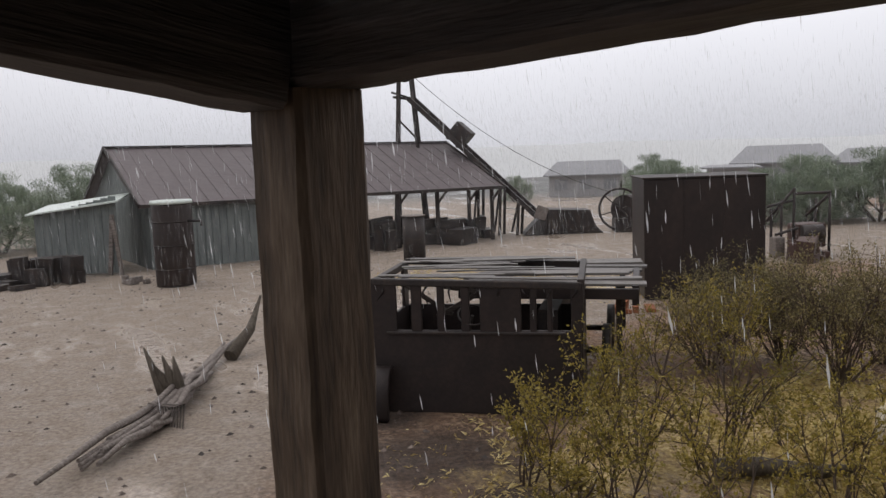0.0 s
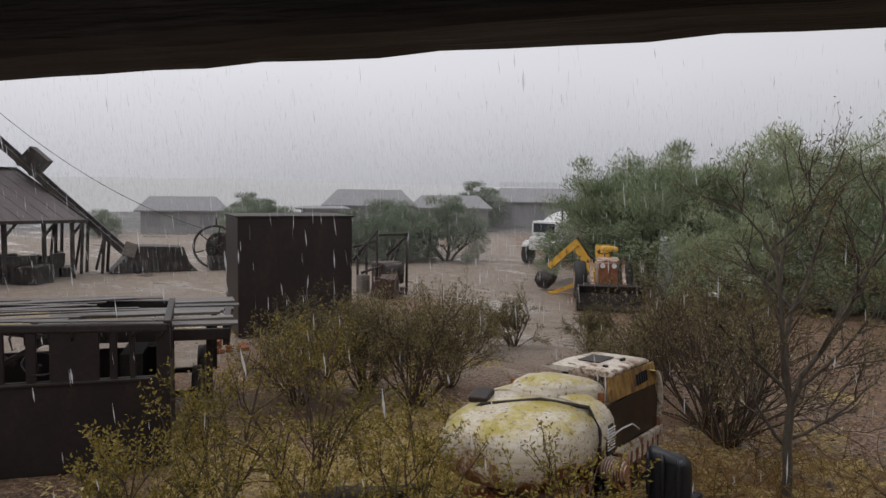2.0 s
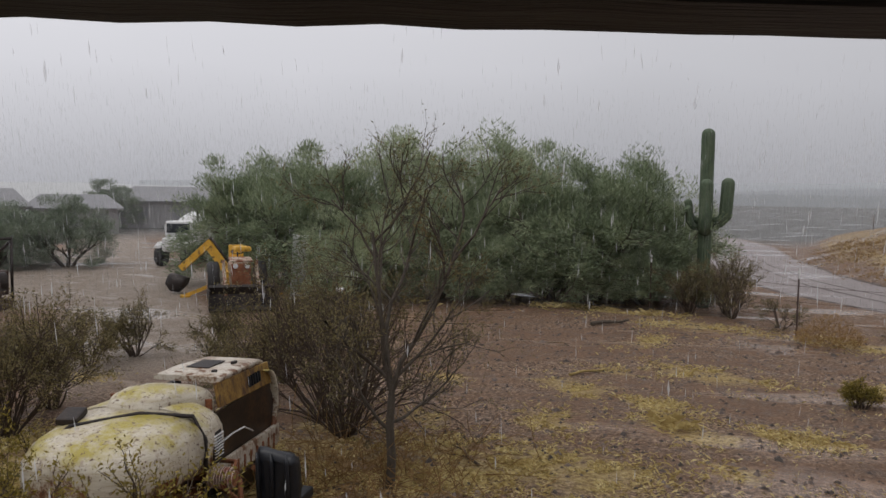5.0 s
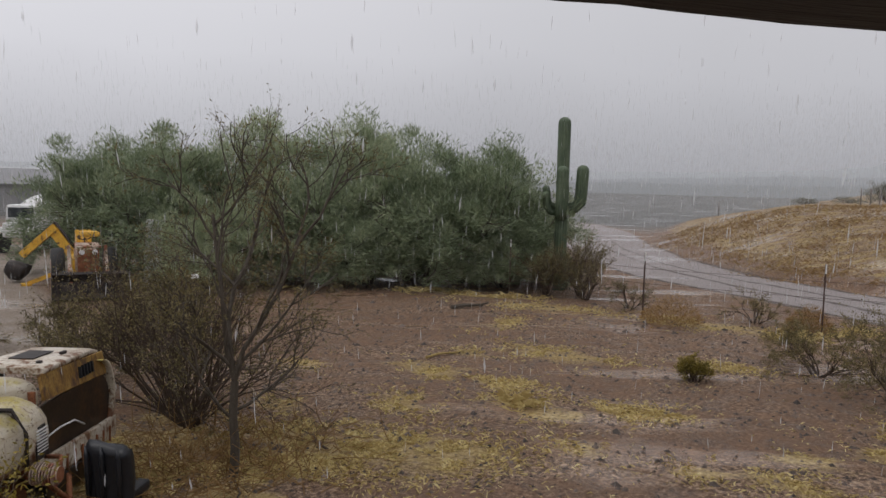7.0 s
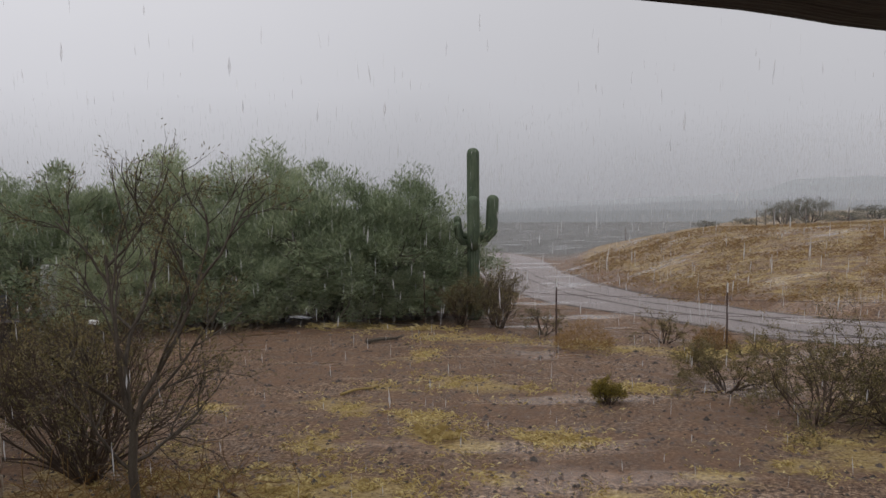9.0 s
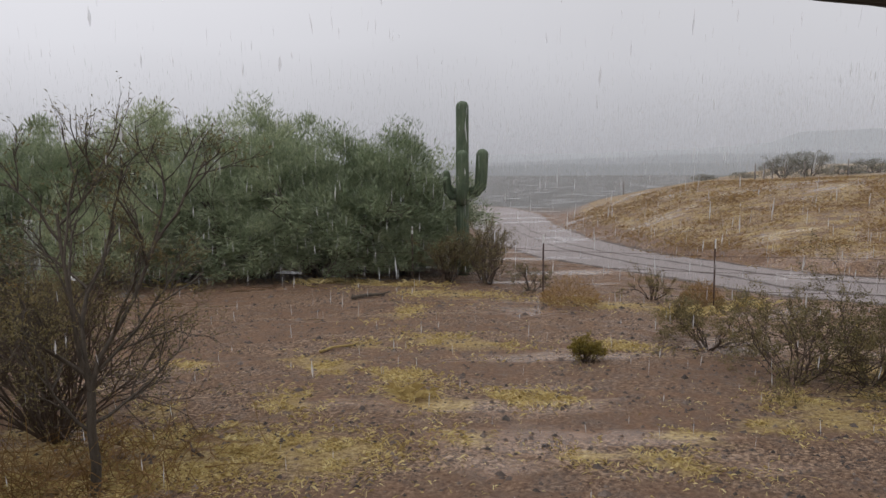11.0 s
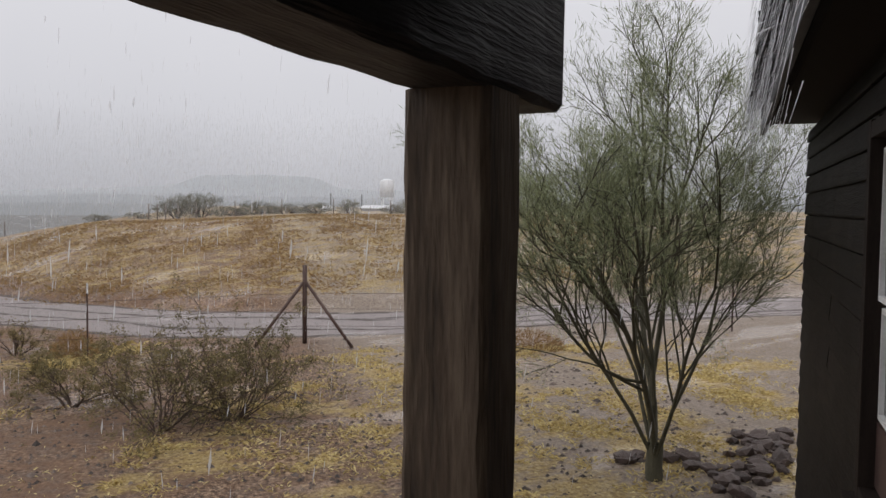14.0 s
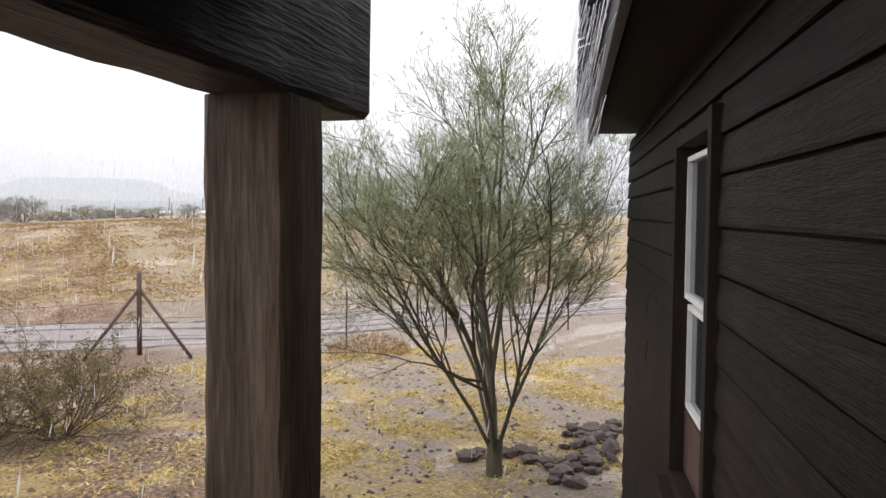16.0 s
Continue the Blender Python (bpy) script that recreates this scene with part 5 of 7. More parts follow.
def tank():
    t = thing("steel_tank", "large dark brown rusted steel box tank with flat top", "tank", (5.25, 18.9, 0), -3)
    bm = B()
    box(bm, (0, 0.9, 1.42), (2.72, 1.9, 2.78), bevel=0.03)
    part("shell", bm, M_TANK, t)
    bm = B()
    box(bm, (0, 0.9, 2.83), (2.80, 1.98, 0.04), bevel=0.01)
    part("top_plate", bm, M_IRON, t)
    for i in range(4):
        bm = B()
        box(bm, (-1.34 + i * 0.893, -0.054, 1.42), (0.03, 0.012, 2.7))
        part("seam", bm, M_TANK, t)
    bm = B()
    for x in (-1.2, 0, 1.2):
        box(bm, (x, 0.9, 0.03), (0.16, 1.9, 0.08))
    part("skid", bm, M_IRON, t)


tank()


def old_frame():
    t = thing("pipe_hoist", "rusty pipe frame machine beside the tank", "machine", (10.1, 25.3, 0))
    P = lambda *a: Vector(a)
    for a, b in ((P(-0.3, 0, 0), P(-0.3, 0, 2.13)), (P(0.78, 0, 0), P(0.78, 0, 2.0)), (P(-0.3, 0, 1.95), P(0.78, 0, 1.95)), (P(-0.3, 0, 2.1), P(-1.1, 0.1, 1.1)), (P(-1.1, 0.1, 1.55), P(-0.3, 0, 1.75)), (P(-0.95, 0.1, 0), P(-0.95, 0.1, 1.5)),
                 (P(0.78, 0, 1.9), P(0.3, 0.6, 1.2)), (P(-0.3, 1.0, 0), P(-0.3, 1.0, 1.7)), (P(0.78, 1.0, 0), P(0.78, 1.0, 1.7)), (P(-0.9, -0.1, 0.7), P(-0.2, -0.1, 0.9))):
        bm = B()
        tube(bm, [a, b], 0.045, 8)
        part("pipe", bm, M_IRON, t)
    bm = B()
    box(bm, (0.25, 0.4, 0.62), (0.9, 0.7, 0.75), (0, 0, 12), 0.06)
    part("engine_block", bm, M_PIPE, t, "rusty red engine block")
    bm = B()
    tube(bm, [(-0.1, -0.05, 0.7), (0.55, -0.05, 0.7)], 0.28, 16)
    part("drum", bm, M_TANK, t)
    bm = B()
    box(bm, (-0.85, -0.15, 0.35), (0.35, 0.3, 0.6), (0, 0, 20), 0.04)
    part("casting", bm, M_OLDWOOD, t)


old_frame()


def truck_wreck():
    """The shell of an old truck cab with empty window openings."""
    t = thing("truck_cab_wreck", "dark rusted old truck cab shell with empty windows", "truck wreck", (-0.07, 11.03, 0), -9)
    W, D2, S, T = 2.86, 2.05, 1.15, 1.82
    # front: panel below, posts between openings, header
    bm = B()
    box(bm, (0, 0, 0.595), (W, 0.06, 1.17), bevel=0.02)
    part("front_panel", bm, M_BURNT, t)
    bm = B()
    box(bm, (0, -0.03, S), (W - 0.4, 0.10, 0.03), (0, 0, 0), 0.008)
    part("window_ledge", bm, M_IRON, t, "wet metal ledge under the windows")
    for x, w in ((-1.27, 0.38), (-0.80, 0.15), (-0.46, 0.10), (-0.12, 0.12), (0.36, 0.56), (0.80, 0.09), (1.02, 0.07), (1.38, 0.16)):
        bm = B()
        box(bm, (x, 0, (S + T) / 2), (w, 0.06, T - S), bevel=0.015)
        part("pillar", bm, M_BURNT, t)
    for y in (0, D2):
        bm = B()
        box(bm, (0, y, T), (W, 0.10, 0.10), (0, 1.5, 0), 0.02)
        part("roof_rail", bm, M_IRON, t)
    for x in (-W / 2, W / 2):
        bm = B()
        box(bm, (x, D2 / 2, 0.59), (0.05, D2, 1.16), bevel=0.015)
        part("side_panel", bm, M_BURNT, t)
        for y, pw in ((0.25, 0.5), (D2 * 0.55, 0.16), (D2 - 0.14, 0.28)):
            bm = B()
            box(bm, (x, y, (S + T) / 2), (0.05, pw, T - S), bevel=0.01)
            part("pillar", bm, M_BURNT, t)
        bm = B()
        box(bm, (x, D2 / 2, T), (0.09, D2, 0.10), bevel=0.015)
        part("roof_rail", bm, M_IRON, t)
    bm = B()
    box(bm, (0, D2, 0.58), (W, 0.05, 1.14), bevel=0.01)
    part("rear_panel", bm, M_BURNT, t)
    for i in range(15):
        r = random.Random(i + 40)
        bm = B()
        L = r.uniform(0.7, 2.4)
        box(bm, (r.uniform(-1, 1) * (W - L) / 2, 0.06 + i * 0.14, T + 0.065 + r.uniform(0, 0.03)), (L, r.uniform(0.07, 0.13), 0.018), (r.uniform(-7, 7), r.uniform(-1.5, 1.5), r.uniform(-7, 7)), 0.004)
        part("roof_slat", bm, M_WETBOARD, t, "broken wet grey roof board")
    for i in range(9):
        r = random.Random(i + 70)
        bm = B()
        x = -1.3 + i * 0.33
        tube(bm, [(x, 0.02, T - 0.02), (x + r.uniform(-0.06, 0.06), -0.06, T - 0.10), (x + r.uniform(-0.1, 0.1), -0.05, T - r.uniform(0.16, 0.3))], [0.022, 0.016, 0.006], 5)
        part("torn_strip", bm, M_BURNT, t)
    for x, z, tilt in ((-0.85, 1.45, 35), (-0.3, 1.4, -28), (-0.5, 1.62, 12)):
        bm = B()
        box(bm, (x, 0.9, z), (0.9, 0.04, 0.07), (0, tilt, 10), 0.006)
        part("inner_brace", bm, M_WETWOOD, t)
    # fender that curves down to the ground on one side
    bm = B()
    rings = []
    for i in range(12):
        a = radians(-10 + i * 13)
        y, z = -0.18 - 0.32 * math.sin(a) * 0.9, 0.12 + 0.62 * math.cos(a) * 0.95
        rings.append([bm.verts.new((-1.5 + dx, y * (1 + 0.2 * abs(dx)), max(z, 0.02))) for dx in (-0.12, 0.35)] + [bm.verts.new((-1.5 + dx, y * 0.9 + 0.05, max(z - 0.05, 0.01))) for dx in (0.35, -0.12)])
    bridge(bm, rings)
    part("fender", bm, M_BURNT, t)
    bm = B()
    tube(bm, [(-0.9, 0.25, 0.06), (0.9, 0.25, 0.06)], 0.06, 10)
    part("axle", bm, M_IRON, t)
    bm = B()
    tube(bm, [(-0.15, 0.35, 1.0), (-0.05, 0.15, 1.35)], 0.02, 6)
    ring(bm, (-0.05, 0.15, 1.36), (0.2, -0.6, 1), 0.2, 0.015, 20)
    part("steering_wheel", bm, M_IRON, t)
    w = thing("plank_wagon", "flat wagon bed of wet weathered planks behind the cab", "wagon", (1.22, 13.9, 0), -12)
    for i in range(9):
        r = random.Random(i + 5)
        bm = B()
        box(bm, (0.15 + r.uniform(-0.08, 0.08), -1.5 + i * 0.3, 1.55 + r.uniform(-0.02, 0.03)), (2.7 + r.uniform(-0.3, 0.3), 0.25, 0.04), (r.uniform(-3, 3), r.uniform(-1, 1), r.uniform(-2, 2)), 0.006)
        part("plank", bm, M_WETBOARD, w)
    bm = B()
    box(bm, (1.45, -0.3, 1.41), (0.1, 2.7, 0.30), bevel=0.01)
    part("side_board", bm, M_BURNT, w)
    bm = B()
    box(bm, (0.15, -1.68, 1.44), (2.7, 0.08, 0.16), bevel=0.01)
    part("end_board", bm, M_BURNT, w)
    for x in (-0.7, 1.0):
        for y in (-1.0, 0.6):
            bm = B()
            tube(bm, [(x - 0.06, y, 0.42), (x + 0.06, y, 0.42)], 0.42, 20)
            part("wheel", bm, M_IRON, w)
    bm = B()
    for y in (-1.0, 0.6):
        tube(bm, [(-0.75, y, 0.42), (1.05, y, 0.42)], 0.05, 8)
    box(bm, (0.15, -0.3, 0.82), (0.3, 2.6, 0.7))
    for x in (-0.9, 1.2):
        for y in (-1.3, 0.7):
            bar(bm, (x, y, 0.4), (x, y, 1.53), 0.09)
    part("running_gear", bm, M_IRON, w)


truck_wreck()


# ---- helicopter wreck on a stand ----
def oval(w, h, n=22, e=2.6):
    """A rounded-box outline of width w and height h about the origin."""
    out = []
    for i in range(n):
        a = i * math.tau / n
        c, s = math.cos(a), math.sin(a)
        out.append((0.5 * w * math.copysign(abs(c) ** (2 / e), c), 0.5 * h * math.copysign(abs(s) ** (2 / e), s)))
    return out


def loft(bm, sections, e=2.6, n=24, cap=True):
    """Rounded sections (x, yc, zc, w, h) along x."""
    bridge(bm, [[bm.verts.new((x, yc + a, zc + b)) for a, b in oval(w, h, n, e)] for x, yc, zc, w, h in sections], cap)


def helicopter():
    t = thing("helicopter_wreck", "wrecked small helicopter body in mossy white and yellow paint", "helicopter wreck", (5.14, 7.05, -0.36), 30)
    bm = B()
    loft(bm, [(-0.98, 0.72, 1.16, 0.55, 0.28), (-0.94, 0.72, 1.16, 0.88, 0.46), (-0.82, 0.71, 1.16, 1.14, 0.62), (-0.6, 0.70, 1.185, 1.32, 0.68), (-0.3, 0.69, 1.20, 1.40, 0.71), (0.05, 0.69, 1.205, 1.43, 0.73)], 2.8)
    hull = part("tail_fairing", bm, M_HULL, t)
    bm = B()
    loft(bm, [(0.07, 0.69, 1.20, 1.46, 0.76), (0.20, 0.69, 1.20, 1.47, 0.78), (0.42, 0.69, 1.19, 1.45, 0.78), (0.50, 0.69, 1.18, 1.40, 0.74)], 2.8)
    part("engine_bay", bm, M_HULL, t)
    bm = B()
    loft(bm, [(-0.02, 0.74, 1.48, 0.34, 0.16), (0.03, 0.73, 1.49, 0.50, 0.32), (0.12, 0.71, 1.50, 0.60, 0.42), (0.30, 0.68, 1.50, 0.66, 0.45), (0.46, 0.63, 1.48, 0.74, 0.42), (0.62, 0.60, 1.47, 0.90, 0.42)], 3.2)
    part("cowl", bm, M_HULL, t, "white cowl stained yellow-green with moss")
    bm = B()
    tube(bm, [(-0.62, 1.40, 1.20), (-0.5, 1.0, 1.53), (-0.1, 0.55, 1.565), (0.06, 0.1, 1.52), (0.07, -0.02, 1.3), (0.06, -0.03, 1.0)], 0.022, 6)
    part("seam_strap", bm, M_IRON, hull)
    # cabin: roof hatch, upper panel, dark sheet for the shaded opening, sill, floor
    bm = B()
    loft(bm, [(0.72, 0.50, 1.71, 0.74, 0.06), (1.2, 0.50, 1.70, 0.74, 0.07), (1.86, 0.50, 1.66, 0.68, 0.07), (2.08, 0.50, 1.60, 0.58, 0.07), (2.14, 0.50, 1.54, 0.5, 0.05)], 6)
    hatch = part("roof_hatch", bm, M_HATCH, t, "white hatch lid with dark square patch")
    bm = B()
    box(bm, (1.30, 0.56, 1.737), (0.42, 0.26, 0.012), (0, 1.5, 0), 0.003)
    part("patch", bm, M_IRON, hatch)
    bm = B()
    box(bm, (1.45, 0.30, 1.735), (0.10, 0.04, 0.03), (0, 2, 0), 0.006)
    part("latch", bm, M_IRON, hatch)
    bm = B()
    box(bm, (0.95, 0.30, 1.745), (0.05, 0.05, 0.03), (0, 0, 0), 0.006)
    part("hinge", bm, M_IRON, hatch)
    bm = B()
    box(bm, (1.36, 0.14, 1.53), (1.40, 0.04, 0.26), (-12, 3, 0), 0.012)
    side_panel = part("side_panel", bm, M_OCHRE, t, "ochre yellow panel with slots under the hatch")
    for i in range(5):
        bm = B()
        box(bm, (1.42 + i * 0.07, 0.105, 1.53), (0.026, 0.03, 0.12), (-12, 14, 0))
        part("slot", bm, M_BLACK, side_panel)
    # flat sheet over the open side; its dark colour is the interior's shade
    bm = B()
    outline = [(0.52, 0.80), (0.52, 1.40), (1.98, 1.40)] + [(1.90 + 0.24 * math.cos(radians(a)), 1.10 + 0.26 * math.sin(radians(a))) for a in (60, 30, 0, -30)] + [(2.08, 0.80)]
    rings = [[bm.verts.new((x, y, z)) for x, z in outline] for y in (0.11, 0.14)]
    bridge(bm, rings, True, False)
    part("cabin_shade_sheet", bm, M_HULLDARK, t, "brown-black sheet painted as the shaded open cabin side")
    bm = B()
    box(bm, (1.32, 0.07, 0.76), (1.72, 0.05, 0.24), (0, 2, 0), 0.02)
    part("sill", bm, M_HATCH, t)
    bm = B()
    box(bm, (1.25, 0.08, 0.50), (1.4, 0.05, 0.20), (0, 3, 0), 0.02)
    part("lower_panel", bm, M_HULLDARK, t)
    bm = B()
    box(bm, (1.2, 0.72, 0.62), (1.55, 1.2, 0.06))
    part("floor", bm, M_IRON, t)
    bm = B()
    box(bm, (1.25, 1.22, 1.02), (1.4, 0.04, 0.75))
    part("far_side", bm, M_IRON, t)
    bm = B()
    box(bm, (0.56, 0.7, 1.15), (0.04, 1.1, 0.8))
    box(bm, (0.75, 0.35, 0.82), (0.35, 0.3, 0.3), (0, 0, 20), 0.03)
    part("bulkhead", bm, M_RUST, t, "rusty bulkhead and seat box")
    bm = B()
    rings = []
    for i in range(15):
        a = radians(-80 + i * 12)
        x, z = 1.84 + 0.30 * math.cos(a), 1.12 + 0.44 * math.sin(a)
        rings.append([bm.verts.new(p) for p in ((x, 0.06, z), (x + 0.06, 0.06, z), (x + 0.06, 0.13, z), (x, 0.13, z))])
    bridge(bm, rings, True)
    part("windscreen_frame", bm, M_HULL, t)
    bm = B()
    tube(bm, [(0.6, 0.12, 1.05), (0.85, 0.05, 1.12), (1.15, 0.05, 1.1), (1.4, 0.06, 0.98)], 0.010, 6)
    part("hose", bm, M_WHITE, t, "pale loose hose")
    # grille, engine cylinder, rust patch, vent
    bm = B()
    box(bm, (0.30, -0.035, 1.16), (0.20, 0.02, 0.30), (-6, 0, 0), 0.006)
    grille = part("grille", bm, M_IRON, t)
    for i in range(9):
        bm = B()
        box(bm, (0.30, -0.05, 1.04 + i * 0.03), (0.19, 0.014, 0.012), (-6, 0, 0))
        part("louvre", bm, M_WHITE, grille)
    eng = None
    for i in range(9):
        bm = B()
        y = -0.06 - i * 0.028
        tube(bm, [(0.12, y, 0.92), (0.12, y - 0.014, 0.92)], [0.105 if i < 8 else 0.08] * 2, 18)
        o = part("cylinder_fin" if i else "engine_cylinder", bm, M_FINS, eng or t, "" if i else "pale finned engine cylinder")
        eng = eng or o
    bm = B()
    tube(bm, [(0.12, -0.02, 0.92), (0.12, -0.30, 0.92)], 0.075, 14)
    tube(bm, [(0.16, -0.28, 0.98), (0.30, -0.22, 1.02), (0.35, -0.05, 1.0)], 0.022, 8)
    part("cylinder_core", bm, M_RUST, eng)
    bm = B()
    box(bm, (-0.30, 1.12, 1.56), (0.24, 0.20, 0.07), (0, -14, 8), 0.02)
    part("air_scoop", bm, M_IRON, t)
    bm = B()
    rings = []
    for i in range(5):
        x = -0.70 + i * 0.075
        w, h = np.interp(x, [-0.82, -0.6, -0.3], [1.14, 1.32, 1.40]) * 1.02, np.interp(x, [-0.82, -0.6, -0.3], [0.62, 0.68, 0.71]) * 1.02
        ps = []
        for j in range(6):
            a = radians(186 + j * 8)
            c, q = math.cos(a), math.sin(a)
            ps.append(bm.verts.new((x, 0.70 - 0.5 * w * abs(c) ** (2 / 2.8), 1.185 - 0.5 * h * abs(q) ** (2 / 2.8))))
        rings.append(ps)
    for a, b in zip(rings, rings[1:]):
        for j in range(5):
            bm.faces.new((a[j], b[j], b[j + 1], a[j + 1]))
    bmesh.ops.solidify(bm, geom=list(bm.faces), thickness=0.01)
    part("rust_patch", bm, M_RUST, hull, "rusted red-brown plate")
    for i in range(9):
        bm = B()
        box(bm, (0.62 + i * 0.17, 0.038, 0.735 - 0.006 * i), (0.024, 0.02, 0.17), (0, 2, 0), 0.005)
        part("skirt_rib", bm, M_RUST, t)
    for a, b in (((-0.6, 0.1, 0.85), (-0.75, -0.05, 0.36)), ((-0.2, 0.05, 0.8), (-0.05, -0.1, 0.36)), ((0.5, 0.05, 0.7), (0.75, -0.15, 0.36)), ((0.9, 0.0, 0.62), (0.5, -0.2, 0.36)), ((1.3, 0.02, 0.6), (1.55, -0.1, 0.36))):
        bm = B()
        tube(bm, [a, b], 0.028, 7)
        part("strut", bm, M_RUST, t, "rusty bent tube strut")
    bm = B()
    box(bm, (-0.55, 0.02, 0.66), (0.5, 0.05, 0.26), (8, 12, 0), 0.02)
    part("hanging_plate", bm, M_RUST, t, "rusty orange plate under the hull")
    # stand
    for x, y in ((-0.55, 0.35), (-0.55, 1.05), (1.6, 0.25), (1.6, 1.15)):
        bm = B()
        box(bm, (x, y, 0.30), (0.14, 0.12, 0.64), (0, random.Random(int(x * 9 + y * 7)).uniform(-6, 6), 0), 0.01)
        part("stand_leg", bm, M_RUST, t)
    bm = B()
    box(bm, (0.5, 0.35, 0.58), (2.5, 0.10, 0.10), bevel=0.01)
    box(bm, (0.5, 1.05, 0.58), (2.5, 0.10, 0.10), bevel=0.01)
    box(bm, (-0.55, 0.7, 0.64), (0.12, 0.9, 0.08), bevel=0.01)
    part("stand_rail", bm, M_RUST, t)
    bm = B()
    loft(bm, [(-0.45, 0.7, 0.66, 0.5, 0.14), (-0.2, 0.66, 0.62, 0.8, 0.22), (0.4, 0.62, 0.60, 0.9, 0.24), (0.7, 0.62, 0.60, 0.8, 0.2)], 2.6)
    part("belly", bm, M_HULL, t)
    return t


helicopter().scale = (1.07, 1.07, 1.07)
bs = thing("black_seat", "black weathered vinyl seat standing on the ground", "seat", (5.95, 6.80, gz(5.95, 6.8)), 25)
bm = B()
loft(bm, [(-0.10, 0, 0.55, 0.34, 0.86), (-0.07, 0, 0.58, 0.46, 0.98), (0.0, 0.01, 0.60, 0.52, 1.06), (0.09, 0.01, 0.58, 0.50, 1.04), (0.13, 0, 0.56, 0.40, 0.92)], 5.5, 28)
rs3 = random.Random(21)
for v in bm.verts:
    if v.co.z > 0.8:
        v.co.z += 0.16 * (v.co.y + 0.1) + rs3.uniform(-0.03, 0.03)
        v.co.x -= 0.20 * (v.co.z - 0.8)
    v.co.y += rs3.uniform(-0.012, 0.012)
part("backrest", bm, M_BLACK, bs)
for y in (-0.17, 0.02, 0.2):
    bm = B()
    tube(bm, [(-0.13, y, 0.25), (-0.125, y + 0.01, 0.6), (-0.17, y, 0.98), (-0.15, y + 0.02, 1.12)], [0.02, 0.03, 0.026, 0.01], 7)
    part("torn_fold", bm, M_BLACK, bs)
bm = B()
box(bm, (0.28, 0, 0.30), (0.45, 0.46, 0.16), bevel=0.04)
part("seat", bm, M_BLACK, bs)
bm = B()
box(bm, (0.1, 0, 0.11), (0.5, 0.4, 0.22), bevel=0.02)
part("base", bm, M_IRON, bs)
bs.scale = (0.9, 0.9, 0.72)


# ---- backhoe, mixer truck, distant houses ----
def backhoe():
    t = thing("backhoe_tractor", "old yellow and cream backhoe tractor with front loader", "backhoe", (15.6, 20.6, 0), -122)
    # local x points forward (towards the porch), y to its left
    bm = B()
    box(bm, (0.2, 0, 0.95), (1.6, 0.58, 0.62), bevel=0.05)
    part("hood", bm, M_CREAM, t)
    bm = B()
    box(bm, (1.02, 0, 0.98), (0.05, 0.56, 0.70), bevel=0.02)
    g = part("radiator_grille", bm, M_RUST, t, "rusty radiator grille")
    for i in range(6):
        bm = B()
        box(bm, (1.05, -0.2 + i * 0.08, 0.92), (0.02, 0.02, 0.48))
        part("grille_bar", bm, M_RUST, g)
    for y in (-0.17, 0.17):
        bm = B()
        tube(bm, [(1.02, y, 1.26), (1.08, y, 1.26)], 0.075, 14)
        part("headlight", bm, M_WHITE, t)
    bm = B()
    box(bm, (0.7, 0, 1.42), (0.7, 0.66, 0.06), (0, 5, 0), 0.02)
    part("hood_top", bm, M_CREAM, t)
    for y in (-0.48, 0.48):
        bm = B()
        box(bm, (0.75, y, 0.85), (0.10, 0.08, 1.15), (0, -8, 0), 0.012)
        arm = part("loader_mast", bm, M_CREAM, t, "cream loader upright")
        bm = B()
        bar(bm, (0.5, y, 1.2), (1.55, y, 0.42), 0.09, 0.14)
        part("lift_arm", bm, M_CREAM, t)
        bm = B()
        tube(bm, [(0.6, y, 0.6), (1.3, y, 0.55)], 0.04, 8)
        part("lift_ram", bm, M_IRON, t)
    bm = B()
    prof = [(1.5, 0.04), (2.05, 0.04), (2.1, 0.10), (1.62, 0.16), (1.56, 0.5), (1.75, 0.72), (1.68, 0.78), (1.46, 0.52)]
    f0 = [bm.verts.new((x, -0.95, z)) for x, z in prof]
    f1 = [bm.verts.new((x, 0.95, z)) for x, z in prof]
    bm.faces.new(f0)
    bm.faces.new(f1[::-1])
    for i in range(len(prof)):
        bm.faces.new((f0[i], f1[i], f1[(i + 1) % len(prof)], f0[(i + 1) % len(prof)]))
    for y in (-0.95, 0.95):
        box(bm, (1.75, y, 0.35), (0.5, 0.04, 0.6))
    part("loader_bucket", bm, M_IRON, t, "dark steel loader bucket")
    for x, y, r, w in ((0.85, -0.62, 0.36, 0.22), (0.85, 0.62, 0.36, 0.22), (-0.75, -0.72, 0.62, 0.36), (-0.75, 0.72, 0.62, 0.36)):
        bm = B()
        tube(bm, [(x, y - w / 2, r), (x, y - w / 2 + 0.05, r), (x, y + w / 2 - 0.05, r), (x, y + w / 2, r)], [r * 0.9, r, r, r * 0.9], 24)
        wh = part("wheel", bm, M_RUBBER, t)
        bm = B()
        tube(bm, [(x, y - w / 2 - 0.01, r), (x, y + w / 2 + 0.01, r)], r * 0.45, 18)
        part("rim", bm, M_CREAM, wh)
    bm = B()
    box(bm, (-0.7, 0, 0.8), (1.3, 0.7, 0.35), bevel=0.04)
    part("chassis", bm, M_YELLOW, t)
    bm = B()
    box(bm, (-0.75, 0, 1.30), (0.42, 0.46, 0.14), bevel=0.04)
    box(bm, (-0.98, 0, 1.55), (0.10, 0.46, 0.40), (0, -8, 0), 0.04)
    part("operator_seat", bm, M_YELLOW, t)
    bm = B()
    box(bm, (-0.15, 0.12, 1.68), (0.45, 0.5, 0.16), (0, 0, 10), 0.06)
